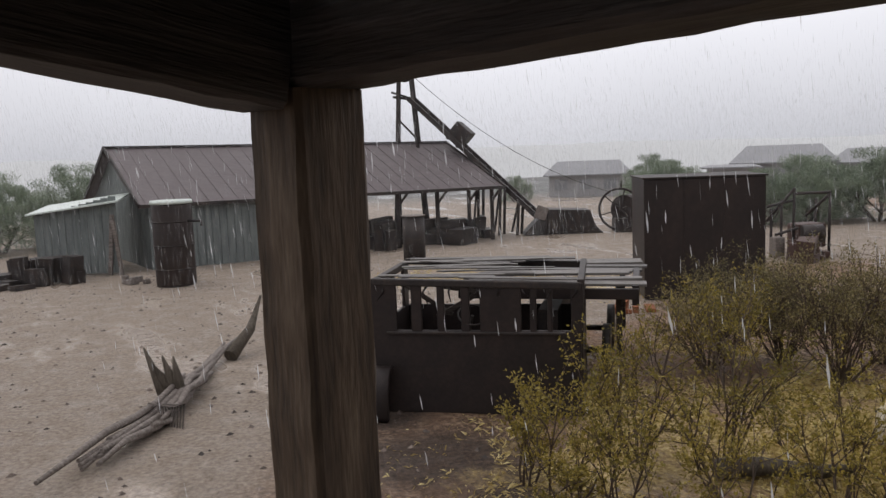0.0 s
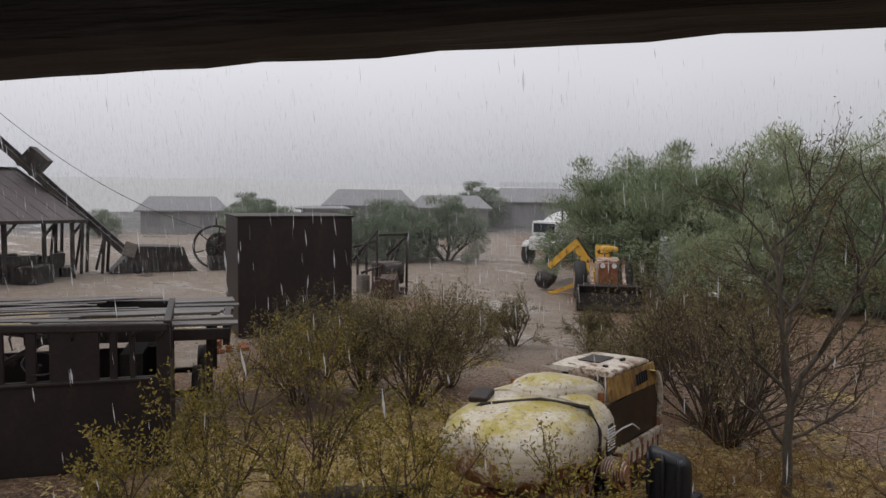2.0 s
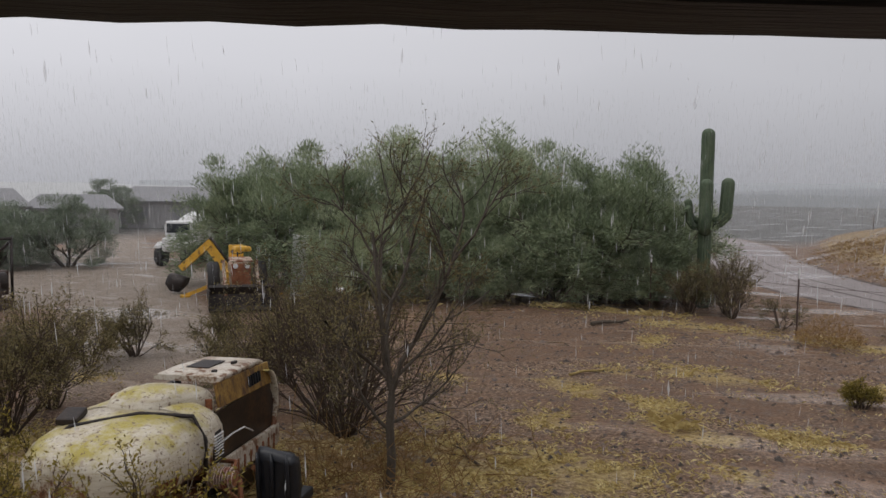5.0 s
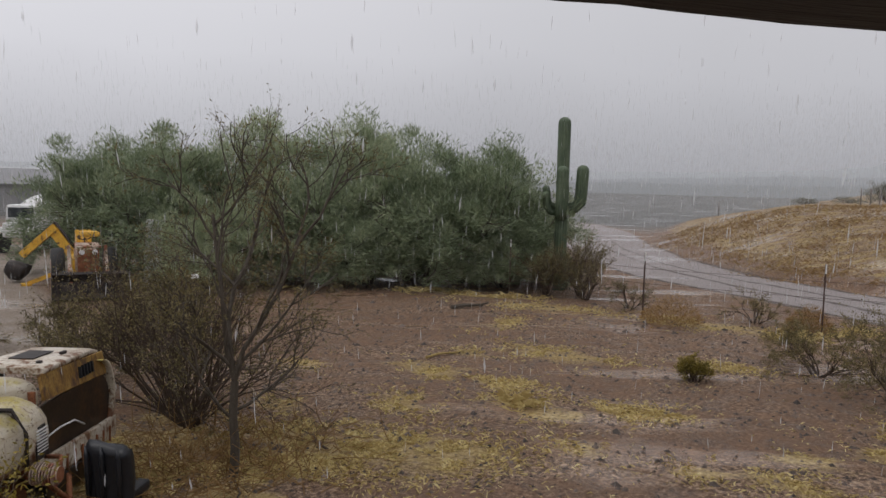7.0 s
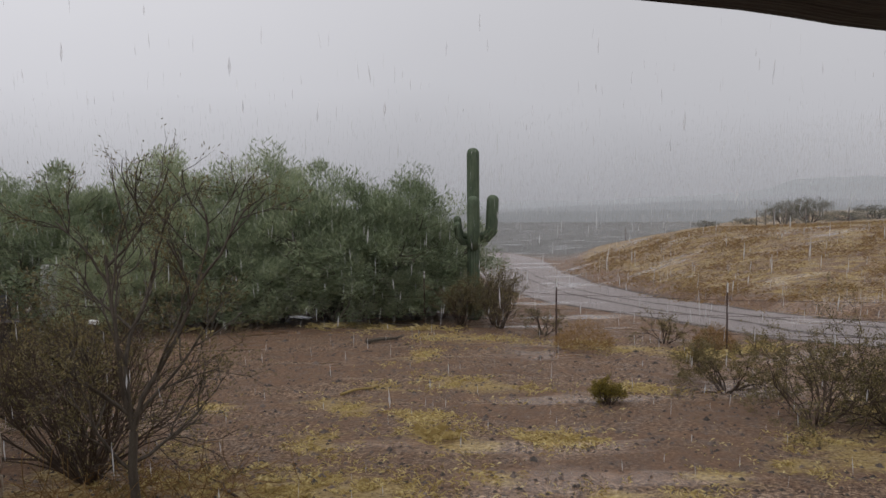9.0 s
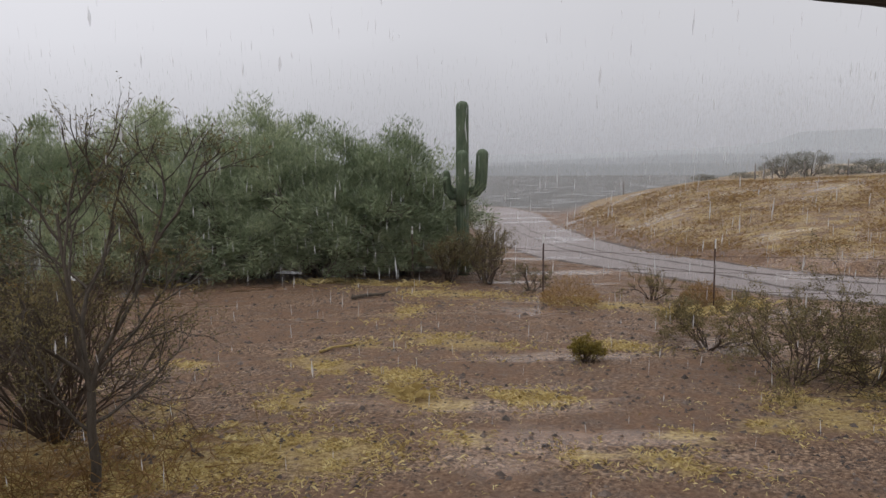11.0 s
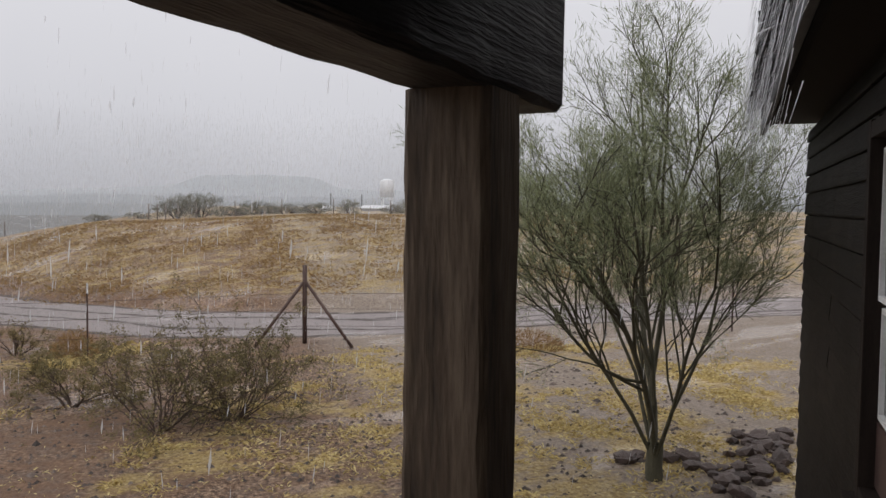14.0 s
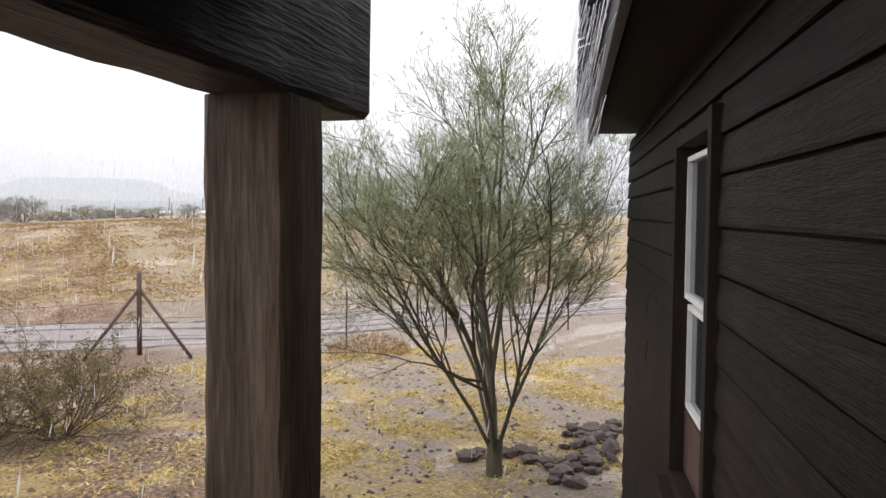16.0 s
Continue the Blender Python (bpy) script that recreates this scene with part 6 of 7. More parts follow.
    part("canister", bm, M_YELLOW, t, "ochre tank on the hood")
    bm = B()
    tube(bm, [(-0.25, 0, 1.25), (-0.4, 0, 1.55)], 0.025, 6)
    ring(bm, (-0.42, 0, 1.57), (-0.5, 0, 1), 0.18, 0.015, 18)
    part("steering_wheel", bm, M_IRON, t)
    # digging arm swung to one side behind
    b0, b1, b2 = Vector((-1.95, -0.05, 0.62)), Vector((-2.35, -0.80, 1.72)), Vector((-2.65, -1.65, 0.85))
    bm = B()
    bar(bm, (-1.4, 0, 0.6), b0, 0.4, 0.5)
    part("swing_post", bm, M_YELLOW, t)
    bm = B()
    bar(bm, b0, b1, 0.18, 0.30)
    part("boom", bm, M_YELLOW, t)
    bm = B()
    bar(bm, b1 + Vector((0.12, 0.1, 0.05)), b2, 0.15, 0.22)
    part("dipper", bm, M_YELLOW, t)
    bm = B()
    tube(bm, [b0 + Vector((0, 0, 0.3)), b1 + Vector((0.1, 0.1, 0.16))], 0.045, 8)
    tube(bm, [b1 + Vector((0.1, 0.1, 0.18)), b2 + Vector((0.08, 0.08, 0.18))], 0.04, 8)
    part("ram", bm, M_IRON, t)
    bm = B()
    loft(bm, [(-0.3, 0, 0.0, 0.5, 0.40), (-0.1, 0, -0.05, 0.56, 0.60), (0.18, 0, -0.02, 0.56, 0.55), (0.3, 0, 0.1, 0.5, 0.3)], 3, 14)
    bmesh.ops.transform(bm, matrix=pose(-2.68, -1.78, 0.40, 0, 20, 70), verts=bm.verts)
    part("digging_bucket", bm, M_IRON, t)
    for y in (-1.0, 0.9):
        bm = B()
        bar(bm, (-1.5, y * 0.5, 0.5), (-1.8, y * 1.5, 0.06), 0.12)
        box(bm, (-1.8, y * 1.55, 0.04), (0.35, 0.3, 0.06))
        part("stabilizer", bm, M_YELLOW, t)


backhoe()


def mixer_truck():
    t = thing("mixer_truck", "old white concrete mixer truck standing among the trees", "mixer truck", (22.25, 33.0, 0), -150)
    bm = B()
    loft(bm, [(-2.1, 0, 1.75, 0.8, 0.7), (-1.4, 0, 1.7, 1.5, 1.35), (-0.4, 0, 1.65, 1.75, 1.55), (0.4, 0, 1.6, 1.45, 1.3), (0.7, 0, 1.55, 0.8, 0.8)], 2.2, 20)
    part("drum", bm, M_WHITE, t)
    bm = B()
    box(bm, (1.15, 0, 1.45), (0.8, 1.35, 1.1), bevel=0.10)
    cab = part("cab", bm, M_WHITE, t)
    bm = B()
    box(bm, (1.56, 0, 1.68), (0.03, 1.1, 0.42))
    part("windscreen", bm, M_GLASS, cab)
    bm = B()
    box(bm, (1.9, 0, 0.98), (0.9, 0.8, 0.62), bevel=0.10)
    part("bonnet", bm, M_WHITE, t)
    for y in (-0.62, 0.62):
        bm = B()
        loft(bm, [(1.45, y, 0.88, 0.34, 0.10), (1.7, y, 1.02, 0.36, 0.14), (2.0, y, 1.02, 0.36, 0.14), (2.3, y, 0.86, 0.34, 0.1)], 3, 12)
        part("fender", bm, M_WHITE, t)
        for x in (1.9, -0.8, -1.8):
            bm = B()
            tube(bm, [(x, y - 0.13, 0.48), (x, y + 0.13, 0.48)], 0.48, 20)
            part("wheel", bm, M_RUBBER, t)
    bm = B()
    box(bm, (0, 0, 0.78), (4.0, 0.7, 0.22), bevel=0.02)
    part("chassis", bm, M_IRON, t)
    bm = B()
    tube(bm, [(0.75, 0.55, 1.2), (0.75, 0.55, 2.5)], 0.05, 8)
    part("exhaust_stack", bm, M_IRON, t)


mixer_truck()


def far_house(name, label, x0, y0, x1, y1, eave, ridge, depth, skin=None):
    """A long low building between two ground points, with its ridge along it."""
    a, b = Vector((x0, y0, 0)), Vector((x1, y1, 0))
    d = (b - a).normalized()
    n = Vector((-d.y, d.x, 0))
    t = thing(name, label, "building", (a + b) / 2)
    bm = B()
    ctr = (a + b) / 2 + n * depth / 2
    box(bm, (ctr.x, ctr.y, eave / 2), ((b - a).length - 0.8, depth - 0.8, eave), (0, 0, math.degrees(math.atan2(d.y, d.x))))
    wpart("wall", bm, skin or M_HAZYWALL, t)
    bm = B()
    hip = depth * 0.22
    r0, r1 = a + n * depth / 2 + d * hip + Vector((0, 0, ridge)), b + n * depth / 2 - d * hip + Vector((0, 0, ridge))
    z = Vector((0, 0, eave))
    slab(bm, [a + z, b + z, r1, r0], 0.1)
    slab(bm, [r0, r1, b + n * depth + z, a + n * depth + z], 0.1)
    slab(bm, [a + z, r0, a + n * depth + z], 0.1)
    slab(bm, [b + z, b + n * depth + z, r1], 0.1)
    wpart("roof", bm, skin or M_HAZYROOF, t)
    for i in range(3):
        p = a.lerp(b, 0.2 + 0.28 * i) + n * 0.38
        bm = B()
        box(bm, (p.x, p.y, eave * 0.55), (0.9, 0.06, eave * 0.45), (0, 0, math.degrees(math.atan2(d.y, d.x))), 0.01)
        wpart("window", bm, M_HAZYROOF, t)


# roofs, walls and windows take the pale greys with haze mixed in
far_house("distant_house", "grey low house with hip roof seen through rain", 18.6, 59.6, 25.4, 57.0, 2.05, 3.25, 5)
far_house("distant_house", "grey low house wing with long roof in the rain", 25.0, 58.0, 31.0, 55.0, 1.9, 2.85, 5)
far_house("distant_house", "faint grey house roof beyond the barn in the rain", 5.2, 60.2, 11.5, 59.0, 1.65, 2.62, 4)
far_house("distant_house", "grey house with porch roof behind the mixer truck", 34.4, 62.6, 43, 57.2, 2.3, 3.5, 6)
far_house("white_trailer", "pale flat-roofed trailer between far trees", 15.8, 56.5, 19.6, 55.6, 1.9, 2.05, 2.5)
far_house("distant_house", "low white building far behind the grassy bank", 90.5, -22, 91.5, -17, 3.3, 3.6, 3, M_PLAINWHITE)
far_house("distant_house", "low white building far behind the grassy bank", 91.5, -14.5, 91.8, -12.5, 3.2, 3.5, 3, M_PLAINWHITE)
wt = thing("water_tower", "white cylindrical water tank far behind the bank", "water tank", (90, -19.9, 2.6))
bm = B()
tube(bm, [(0, 0, 1.9), (0, 0, 3.7), (0, 0, 3.95)], [0.8, 0.8, 0.3], 20)
part("tank", bm, M_PLAINWHITE, wt)
for x, y in ((-0.5, -0.5), (0.5, -0.5), (0.5, 0.5), (-0.5, 0.5)):
    bm = B()
    bar(bm, (x, y, 0), (x, y, 1.95), 0.1)
    part("leg", bm, M_WHITE, wt)
for x, y, h in ((91, -13.8, 5.3), (90.6, -17.2, 5.2)):
    p = thing("utility_pole", "thin dark utility pole far behind the bank", "pole", (x, y, 2.5), group="utility poles")
    bm = B()
    tube(bm, [(0, 0, 0), (0, 0, h - 2.9)], 0.05, 6)
    part("pole", bm, M_IRON, p)

# white upright panel among the trees and white post cap
wp = thing("scrap_door", "pale upright metal door leaning among the mesquites", "panel", (17.3, 19.75, 0), -42)
bm = B()
box(bm, (0, 0, 1.05), (0.50, 0.08, 2.1), (4, 3, 0), 0.02)
part("sheet", bm, M_WHITE, wp)
sp = thing("capped_post", "short iron post with a white cap", "post", (14.2, 14.6, 0))
bm = B()
tube(bm, [(0, 0, 0), (0, 0, 1.05)], 0.03, 8)
part("stake", bm, M_PIPE, sp)
bm = B()
box(bm, (0, 0, 1.08), (0.16, 0.16, 0.10), bevel=0.02)
part("cap", bm, M_WHITE, sp)


# ---- fence ----
fence = thing("wire_fence", "wire fence of thin steel posts with white tops", "fence", (21.7, 1.6, 0))
line = [(22.4, 17.5), (22.9, 14.0), (23.2, 10.55), (21.66, 5.89), (21.82, 1.57), (22.81, -3.44), (21.43, -8.29), (22.18, -15.75), (23, -22)]
for i, (x, y) in enumerate(line):
    if i == 5:
        continue
    z = gz(x, y)
    bm = B()
    h = 1.72
    box(bm, (x, y, z + h / 2), (0.045, 0.02, h))
    box(bm, (x, y + 0.012, z + h / 2), (0.012, 0.03, h))
    post = wpart("steel_post", bm, M_PIPE, fence)
    bm = B()
    box(bm, (x, y, z + h - 0.11), (0.05, 0.03, 0.23))
    wpart("white_tip", bm, M_WHITE, post, "white painted tip")
x, y = line[5]
bm = B()
tube(bm, [(x, y, -0.02), (x, y, 2.02)], 0.06, 10)
wpart("corner_post", bm, M_PIPE, fence, "rusty pipe corner post with braces")
for bx, by in ((22.35, -2.15), (21.79, -4.5)):
    bm = B()
    tube(bm, [(x, y, 1.62), (bx, by, 0.02)], 0.04, 8)
    wpart("brace", bm, M_PIPE, fence)
for h in (0.45, 0.9, 1.3):
    bm = B()
    tube(bm, [(a, b, gz(a, b) + h) for a, b in line], 0.006, 4)
    wpart("wire", bm, M_PIPE, fence)
ff = thing("bank_fence", "row of thin grey wooden posts along the top of the bank", "fence", (54, 0, gz(54, 0)))
for i, (x, y) in enumerate(((54.9, 2.6), (55.1, 2.1), (54.8, 1.6), (55.3, 0.9), (55.6, -0.2), (55.8, -2.6), (56, -5.6), (56, -9), (56.4, -13), (62.0, 12.2))):
    z = gz(x, y)
    bm = B()
    tube(bm, [(x, y, z - 0.1), (x, y, z + 1.0)], 0.035, 8)
    wpart("post", bm, M_OLDWOOD, ff)


# ---- saguaro ----
def ribbed(bm, pts, radii, ribs=14):
    """A ribbed column along pts with a domed end."""
    pts = [Vector(p) for p in pts]
    rings = []
    for i, p in enumerate(pts):
        d = (pts[min(i + 1, len(pts) - 1)] - pts[max(i - 1, 0)]).normalized()
        a = Vector((1, 0, 0)) - d * d.x
        a.normalize()
        b = d.cross(a)
        k = ribs * 4
        rings.append([bm.verts.new(p + (a * math.cos(j * math.tau / k) + b * math.sin(j * math.tau / k)) * radii[i] * (1 + 0.09 * math.cos(j * math.tau / 4))) for j in range(k)])
    bridge(bm, rings)


def column(a, b, r, n=10):
    a, b = Vector(a), Vector(b)
    pts = [a.lerp(b, i / n) for i in range(n)] + [b + (b - a).normalized() * r * f for f in (0, 0.35, 0.65, 0.85, 0.95)]
    return pts, [r] * n + [r, r * 0.93, r * 0.75, r * 0.5, r * 0.22]


sg = thing("saguaro", "tall saguaro cactus with upraised arms behind the thicket", "cactus", (25.2, 9.72, 0))
bm = B()
p, r = column((0, 0, 0), (0, 0, 5.42), 0.19)
ribbed(bm, p, r)
part("trunk", bm, M_CACTUS, sg)
side_d = Vector((0.37, -0.93, 0))
for k, (d, out, z0, z1, rr) in enumerate(((side_d, 0.60, 2.65, 3.9, 0.185), (Vector((-0.93, -0.37, 0)), 0.40, 2.4, 3.85, 0.19), (-side_d, 0.5, 2.7, 3.0, 0.11), (Vector((-0.7, 0.7, 0)), 0.55, 2.5, 2.85, 0.11))):
    pts = [d * 0.1 + Vector((0, 0, z0)), d * out * 0.7 + Vector((0, 0, z0 + 0.05)), d * out * 0.95 + Vector((0, 0, z0 + 0.22))]
    a = d * out + Vector((0, 0, z0 + 0.5))
    q, rs2 = column(a, (a.x * 1.06, a.y * 1.06, max(z1, z0 + 0.6)), rr, 6)
    bm = B()
    ribbed(bm, pts + q, [rr * 0.8, rr * 0.95, rr] + rs2, 11)
    part("arm", bm, M_CACTUS, sg)


# ---- driftwood, stones, rocks, sticks ----
def driftwood():
    t = thing("driftwood_log", "split grey driftwood trunk lying across the mud", "log", (-4.6, 11.6, gz(-4.6, 11.6)))
    r = random.Random(3)
    a, b = Vector((-0.15, -3.2, 0.05)), Vector((0.12, 4.0, 0.12))
    for i in range(13):
        f0, f1 = r.uniform(0, 0.45), r.uniform(0.55, 1.0)
        o = Vector((r.gauss(0, 0.11), 0, abs(r.gauss(0, 0.06))))
        pts = []
        for k in range(7):
            f = f0 + (f1 - f0) * k / 6
            p = a.lerp(b, f) + o * (1.0 - 0.3 * f) + Vector((r.gauss(0, 0.03) + 0.16 * math.sin(f * 5), 0, r.gauss(0, 0.02) + 0.10 * math.sin(f * 9) ** 2))
            pts.append(p)
        bm = B()
        tube(bm, pts, [0.02 + 0.035 * math.sin(math.pi * (k + 0.5) / 7) for k in range(7)], 7)
        part("strand", bm, M_OLDWOOD, t)
    for i in range(4):
        bm = B()
        x = -0.25 + i * 0.1
        tube(bm, [(x * 0.6, 0.35, 0.0), (x, 0.30, 0.35), (x * 1.5 - 0.05, 0.25 + r.uniform(-0.1, 0.1), 0.72 + r.uniform(-0.15, 0.2))], [0.12, 0.085, 0.015], 8)
        part("broken_snag", bm, M_BARK, t, "dark splintered snag standing up")
    for i in range(9):
        bm = B()
        x = 0.05 + i * 0.045
        tube(bm, [(x - 0.1, -0.6 - 0.02 * i, 0.28), (x + 0.06, -0.62, 0.26), (x + 0.12, -0.75 - 0.02 * i, 0.02)], [0.02, 0.022, 0.012], 6)
        part("root", bm, M_OLDWOOD, t)
    bm = B()
    tube(bm, [(0.1, 2.7, 0.1), (0.3, 3.4, 0.45), (0.42, 3.8, 1.0)], [0.13, 0.09, 0.025], 8)
    part("branch", bm, M_BARK, t)


driftwood()
scrap("scrap_heap", "weathered boards piled at the end of the driftwood", (-3.6, 16.2), 5, 7, (0.8, 0.5, 0.35), M_OLDWOOD)
scrap("scrap_heap", "odd dark machine pieces standing under the barn roof", (-1.2, 32.6), 6, 14, (1.6, 0.8, 1.1), M_IRON)
scrap("scrap_heap", "odd dark machine pieces standing under the barn roof", (-4.2, 31.0), 7, 12, (1.4, 0.7, 1.2), M_IRON)
scrap("scrap_heap", "dark benches and machines standing under the barn roof", (-0.2, 34.6), 16, 14, (0.9, 0.9, 0.9), M_IRON)
scrap("scrap_heap", "dark benches and machines standing under the barn roof", (-3.0, 33.2), 17, 14, (1.0, 0.9, 0.8), M_IRON)
scrap("scrap_heap", "reddish heap of rusted parts beside the pipe frame", (9.9, 24.4), 18, 12, (0.9, 0.6, 0.8), M_PIPE)
scrap("scrap_heap", "rusty bits of iron lying beside the wagon", (3.2, 17.6), 8, 6, (0.5, 0.3, 0.3), M_RUST)
bd = thing("oil_drum", "dark steel drum standing before the barn", "drum", (-2.1, 27.6, 0))
bm = B()
tube(bm, [(0, 0, 0), (0, 0, 1.5)], 0.38, 20)
part("shell", bm, M_IRON, bd)
bm = B()
tube(bm, [(0, 0, 1.5), (0, 0, 1.53)], 0.42, 20)
part("lid", bm, M_OLDWOOD, bd)


def stone_mesh(seed):
    r = random.Random(seed)
    bm = B()
    bmesh.ops.create_icosphere(bm, subdivisions=1, radius=1.0)
    for v in bm.verts:
        v.co *= r.uniform(0.7, 1.15)
        v.co.z *= 0.6
    return finish(bm, "stone", M_DARKROCK)


stones = [stone_mesh(i) for i in range(5)]
rr = random.Random(12)
for i in range(44):
    f = rr.random()
    a = rr.uniform(-0.6, math.pi * 0.9)
    x, y = (11.37 + math.cos(a - 2.3) * rr.uniform(0.6, 1.1), -6.9 + math.sin(a - 2.3) * rr.uniform(0.6, 1.1)) if i < 22 else (10.6 + f * 2.2 + rr.gauss(0, 0.15), -7.6 - f * 2.2 + rr.gauss(0, 0.15))
    s = rr.uniform(0.07, 0.20)
    o = new("stone", stones[i % 5])
    o.matrix_world = pose(x, y, gz(x, y) + s * 0.25, 0, 0, rr.uniform(0, 360)) @ Matrix.Scale(s, 4)
    tagged(o, "dark wet rounded stone edging the tree bed", "stone", "stones round the tree")

for i in range(42):
    f, w = rr.random(), rr.gauss(0, 0.25)
    x, y = 10.5 + 2.0 * f + 0.6 * w, -7.5 - 1.9 * f + 0.75 * w
    size = rr.uniform(0.05, 0.17) * (1.2 - 0.3 * abs(w))
    o = new("stone", stones[i % 5])
    o.matrix_world = pose(x, y, gz(x, y) + size * rr.uniform(0.1, 0.5), rr.uniform(-25, 25), rr.uniform(-25, 25), rr.uniform(0, 360)) @ Matrix.Scale(size, 4)
    tagged(o, "dark reddish wet rock heaped in the bed beside the house", "stone", "rocks beside the house")

rp = np.random.RandomState(4)
pv, pf2 = [], []
octa = np.array([(1, 0, 0), (0, 1, 0), (-1, 0, 0), (0, -1, 0), (0, 0, 0.8)])
def pebbles(n, x0, x1, y0, y1, lo, hi):
    for x, y, s, a in zip(rp.uniform(x0, x1, n), rp.uniform(y0, y1, n), lo + (hi - lo) * rp.rand(n) ** 3, rp.uniform(0, 6.28, n)):
        if (x - 1) * 0.669 + y * 0.743 < 1.6 and x < 5 or (x > 24 and y > -5):
            continue
        c, sn, o, z = math.cos(a), math.sin(a), len(pv), gz(x, y) - 0.005
        for u, v, w in octa:
            u, v = u * 1.3, v * 0.8
            pv.append((x + s * (c * u - sn * v), y + s * (sn * u + c * v), z + s * w))
        for k in range(4):
            pf2.append((o + k, o + (k + 1) % 4, o + 4))
pebbles(15000, 4, 22, -10, 12, 0.008, 0.055)
pebbles(2600, -14, 3, 6, 26, 0.01, 0.06)
pebbles(700, 8, 24, -12, 14, 0.04, 0.09)
tagged(new("pebbles", raw("pebbles", pv, pf2, M_ROCK)), "scattered small pebbles and clods on the wet mud", "pebbles", kind="stuff")
for i, (x, y, L, turn, rad, mat) in enumerate(((14.6, 7.8, 1.1, -20, 0.03, M_STRAW), (20.0, 10.2, 1.2, -30, 0.06, M_BARK), (6.6, 7.4, 1.6, -30, 0.02, M_STRAW), (9.0, 6.6, 0.8, 60, 0.02, M_TWIG), (3.2, 8.6, 1.5, -8, 0.12, M_BARK), (6.9, 6.0, 1.2, 40, 0.015, M_TWIG))):
    s = thing("fallen_stick", "bare fallen stick lying on the ground", "stick", (x, y, gz(x, y) + rad), turn, "fallen sticks")
    bm = B()
    tube(bm, [(-L / 2, 0, 0), (-L / 6, 0.05, 0.02), (L / 5, -0.03, 0.01), (L / 2, 0.06, 0.03)], [rad, rad * 0.9, rad * 0.7, rad * 0.3], 6)
    part("stem", bm, mat, s)
# tangle of brown twigs under the small tree
g = Plant(64)
for _ in range(620):
    p = Vector((g.r.gauss(0, 0.9), g.r.gauss(0, 0.75), g.r.random() * 0.25))
    pts, _d = g.path(p, (g.out() + Vector((0, 0, 0.15))).normalized(), g.r.uniform(0.3, 0.8), 0.2, -0.03, 4)
    g.limb([Vector((q.x, q.y, max(q.z, 0.01))) for q in pts], 0.007, 0.003, 3)
pile = new("brush_litter", raw("brush_litter", [tuple(x) for x in g.v], g.f, M_BRUSH, True))
pile.location = (7.35, 7.0, gz(7.35, 7))
tagged(pile, "tangled brown fallen twigs under the small tree", "brush", kind="stuff")

# ---- rain ----
M_RAIN = bpy.data.materials.new("rain_water")
M_RAIN.use_nodes = True
_n, _l = M_RAIN.node_tree.nodes, M_RAIN.node_tree.links
_n.clear()
_o, _m = _n.new("ShaderNodeOutputMaterial"), _n.new("ShaderNodeMixShader")
_d, _t = _n.new("ShaderNodeBsdfDiffuse"), _n.new("ShaderNodeBsdfTranslucent")
_d.inputs[0].default_value = _t.inputs[0].default_value = (0.93, 0.94, 0.96, 1)
_m.inputs[0].default_value = 0.5
_l.new(_d.outputs[0], _m.inputs[1])
_l.new(_t.outputs[0], _m.inputs[2])
_l.new(_m.outputs[0], _o.inputs[0])

# nearer drops let part of what is behind them through
M_DROP = M_RAIN.copy()
M_DROP.name = "rain_drop"
_n, _l = M_DROP.node_tree.nodes, M_DROP.node_tree.links
_o = next(k for k in _n if k.bl_idname == "ShaderNodeOutputMaterial")
_src = _o.inputs[0].links[0].from_socket
_m, _t = _n.new("ShaderNodeMixShader"), _n.new("ShaderNodeBsdfTransparent")
_m.inputs[0].default_value = 0.4
_l.new(_src, _m.inputs[1])
_l.new(_t.outputs[0], _m.inputs[2])
_l.new(_m.outputs[0], _o.inputs[0])

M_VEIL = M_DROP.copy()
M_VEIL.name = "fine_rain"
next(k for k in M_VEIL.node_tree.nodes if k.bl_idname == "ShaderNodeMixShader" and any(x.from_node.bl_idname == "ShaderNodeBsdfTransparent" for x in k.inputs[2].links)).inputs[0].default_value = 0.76


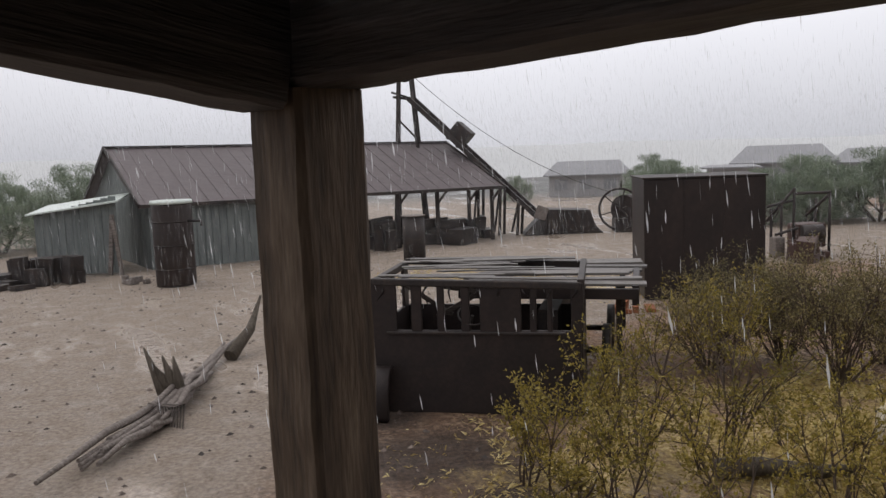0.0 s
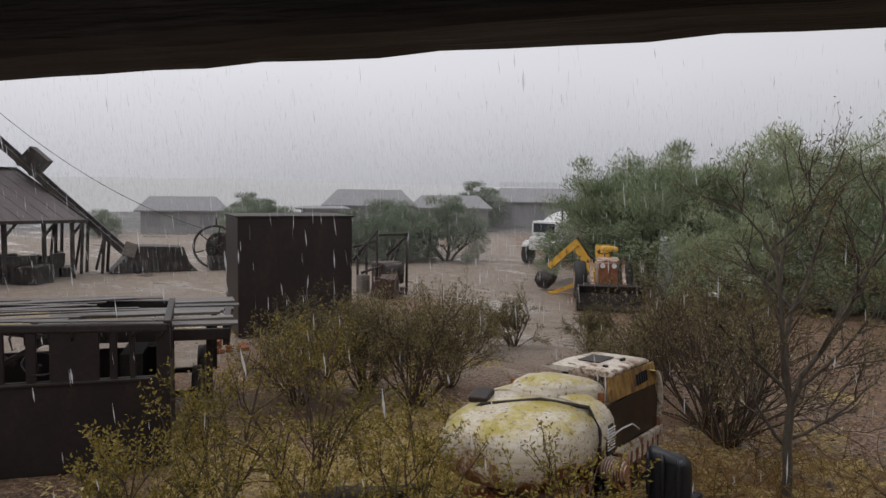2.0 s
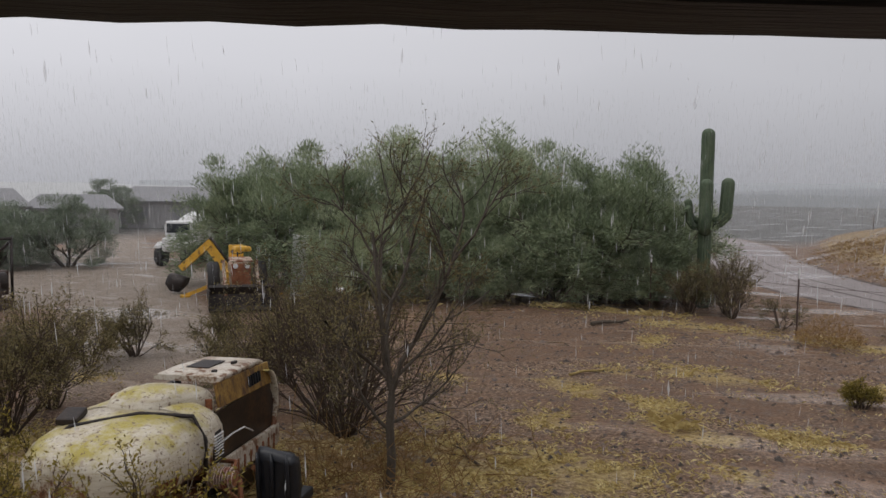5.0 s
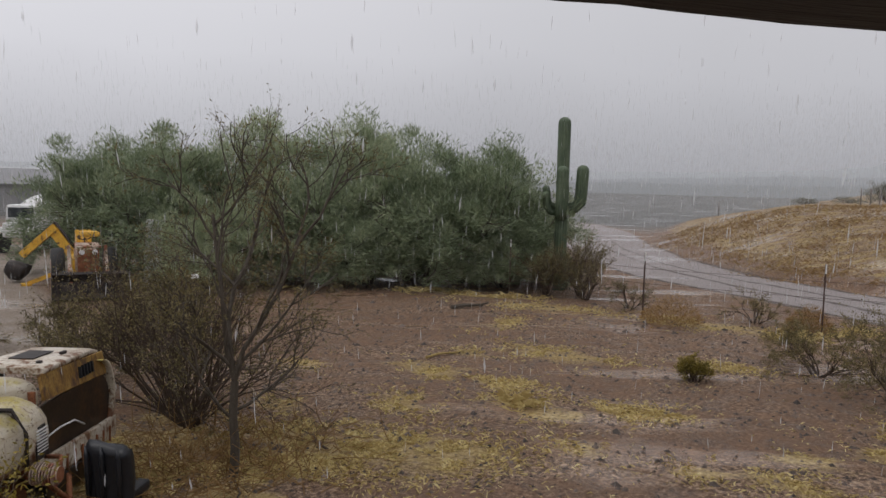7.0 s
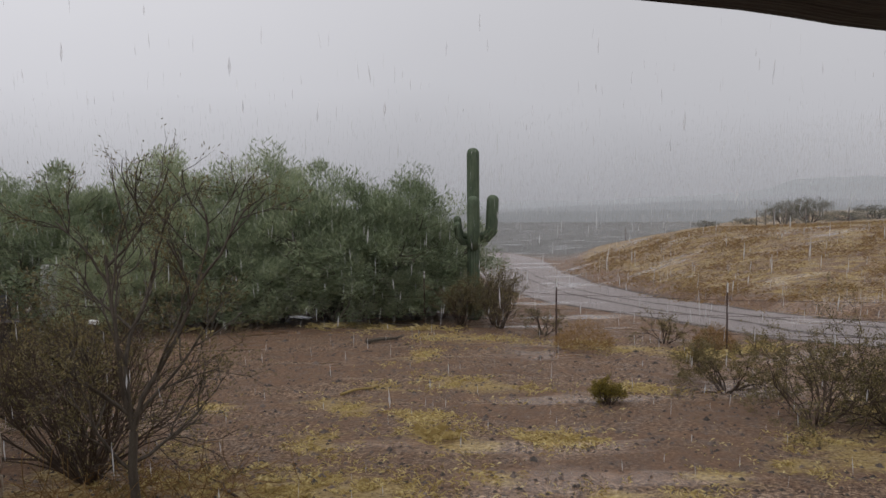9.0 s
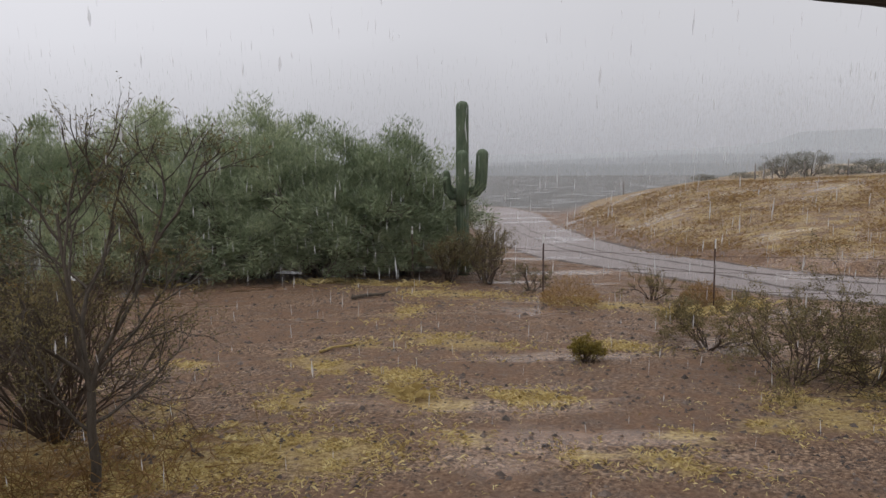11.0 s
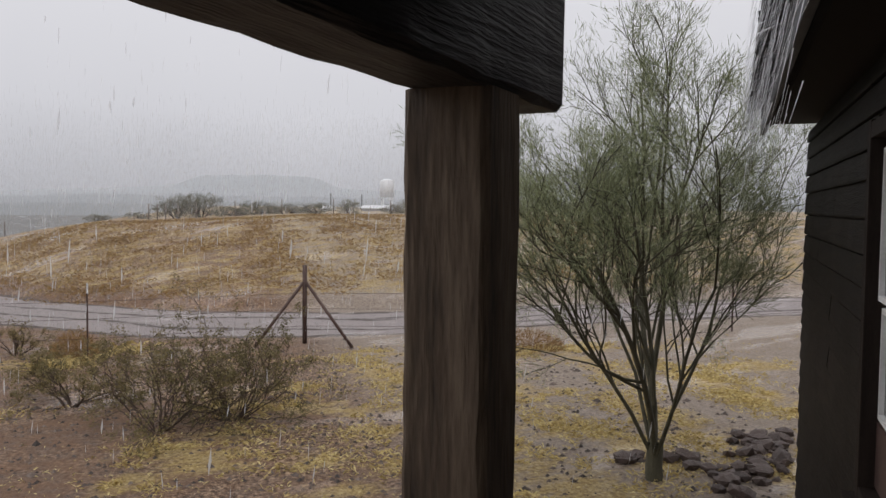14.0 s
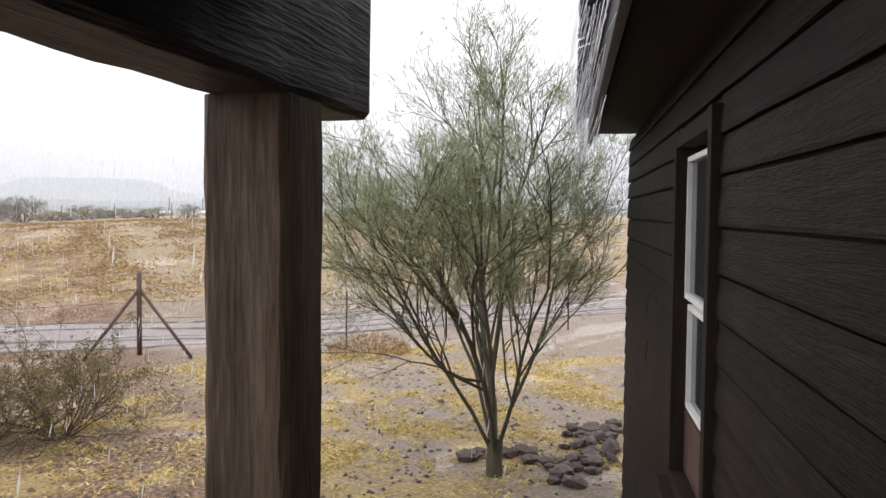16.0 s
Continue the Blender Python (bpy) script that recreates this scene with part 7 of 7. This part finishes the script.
def rain(n, r0, r1, a0, a1, z1, length, width, seed, power=0.5):
    """Falling drops drawn out into short slanted streaks, n of them between two distances from the porch."""
    q = np.random.RandomState(seed)
    d = np.sqrt(r0 ** 2 + (r1 ** 2 - r0 ** 2) * q.rand(n)) if power == 0.5 else r0 + (r1 - r0) * q.rand(n) ** power
    a = np.radians(a0 + (a1 - a0) * q.rand(n))
    x, y = 1.0 + d * np.cos(a), -0.4 + d * np.sin(a)
    keep = ((x - 1.2) * 0.669 + (y + 0.15) * 0.743 > 1.25)
    keep &= ~((x - 2.0) * 0.588 + (y + 1.8) * 0.809 < 0.25)
    x, y, a = x[keep], y[keep], a[keep]
    k = len(x)
    L, w = length * q.uniform(0.6, 1.4, k), width * q.uniform(0.3, 0.65, k)
    z = land(x, y) + q.rand(k) ** (1.0 if n < 5000 else 1.35) * z1 + 0.05
    sx, sy = (-0.10 + 0.05 * q.randn(k)) * L, (-0.05 + 0.05 * q.randn(k)) * L
    b = q.rand(k) * math.tau
    ux, uy = np.cos(b) * w, np.sin(b) * w
    v = np.empty((k, 4, 3))
    v[:, 0] = np.stack([x, y, z], 1)
    v[:, 1] = np.stack([x + ux + sx * 0.4, y + uy + sy * 0.4, z + L * 0.4], 1)
    v[:, 2] = np.stack([x + sx, y + sy, z + L], 1)
    v[:, 3] = np.stack([x - ux + sx * 0.5, y - uy + sy * 0.5, z + L * 0.5], 1)
    return v.reshape(-1, 3)


def rain_thing(name, label, corners, mat):
    me = bpy.data.meshes.new(name)
    count = len(corners)
    me.vertices.add(count)
    me.vertices.foreach_set("co", corners.ravel().astype(np.float32))
    me.loops.add(count)
    me.loops.foreach_set("vertex_index", np.arange(count, dtype=np.int32))
    me.polygons.add(count // 4)
    me.polygons.foreach_set("loop_start", np.arange(0, count, 4, dtype=np.int32))
    me.update(calc_edges=True)
    me.materials.append(mat)
    return tagged(new(name, me), label, "rain", kind="stuff")


rain_thing("rain", "heavy falling rain in slanted white streaks",
           np.concatenate([rain(260, 2.2, 7, -50, 130, 4.6, 0.10, 0.012, 1, 0.6), rain(1000, 6, 15, -50, 120, 5.5, 0.17, 0.014, 2, 0.6), rain(2600, 13, 30, -45, 120, 6.5, 0.32, 0.012, 3)]), M_DROP)
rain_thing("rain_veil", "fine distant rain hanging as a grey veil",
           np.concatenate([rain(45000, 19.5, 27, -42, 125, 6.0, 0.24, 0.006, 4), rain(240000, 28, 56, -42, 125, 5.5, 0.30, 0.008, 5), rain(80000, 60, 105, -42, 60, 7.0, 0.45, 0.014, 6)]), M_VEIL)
# water running off the house eave
q = np.random.RandomState(7)
dv, df = [], []
for i in range(420):
    s, L = 2.4 + 7.4 * q.rand(), q.uniform(0.1, 0.35)
    top = Vector((s, EY + 0.05 + q.uniform(-0.02, 0.16), EZ + 0.32 - q.rand() * q.rand() * 0.9))
    w, o = q.uniform(0.001, 0.0024), len(dv)
    for c in ((w, 0, 0), (-w, w, 0), (-w, -w, 0), (0.03, 0.05, -L)):
        dv.append(HOUSE @ (top + Vector(c)))
    df += [(o, o + 1, o + 3), (o + 1, o + 2, o + 3), (o + 2, o, o + 3)]
tagged(new("eave_runoff", raw("eave_runoff", [tuple(v) for v in dv], df, M_RAIN)), "rain water pouring off the shake eave", "water", kind="stuff")
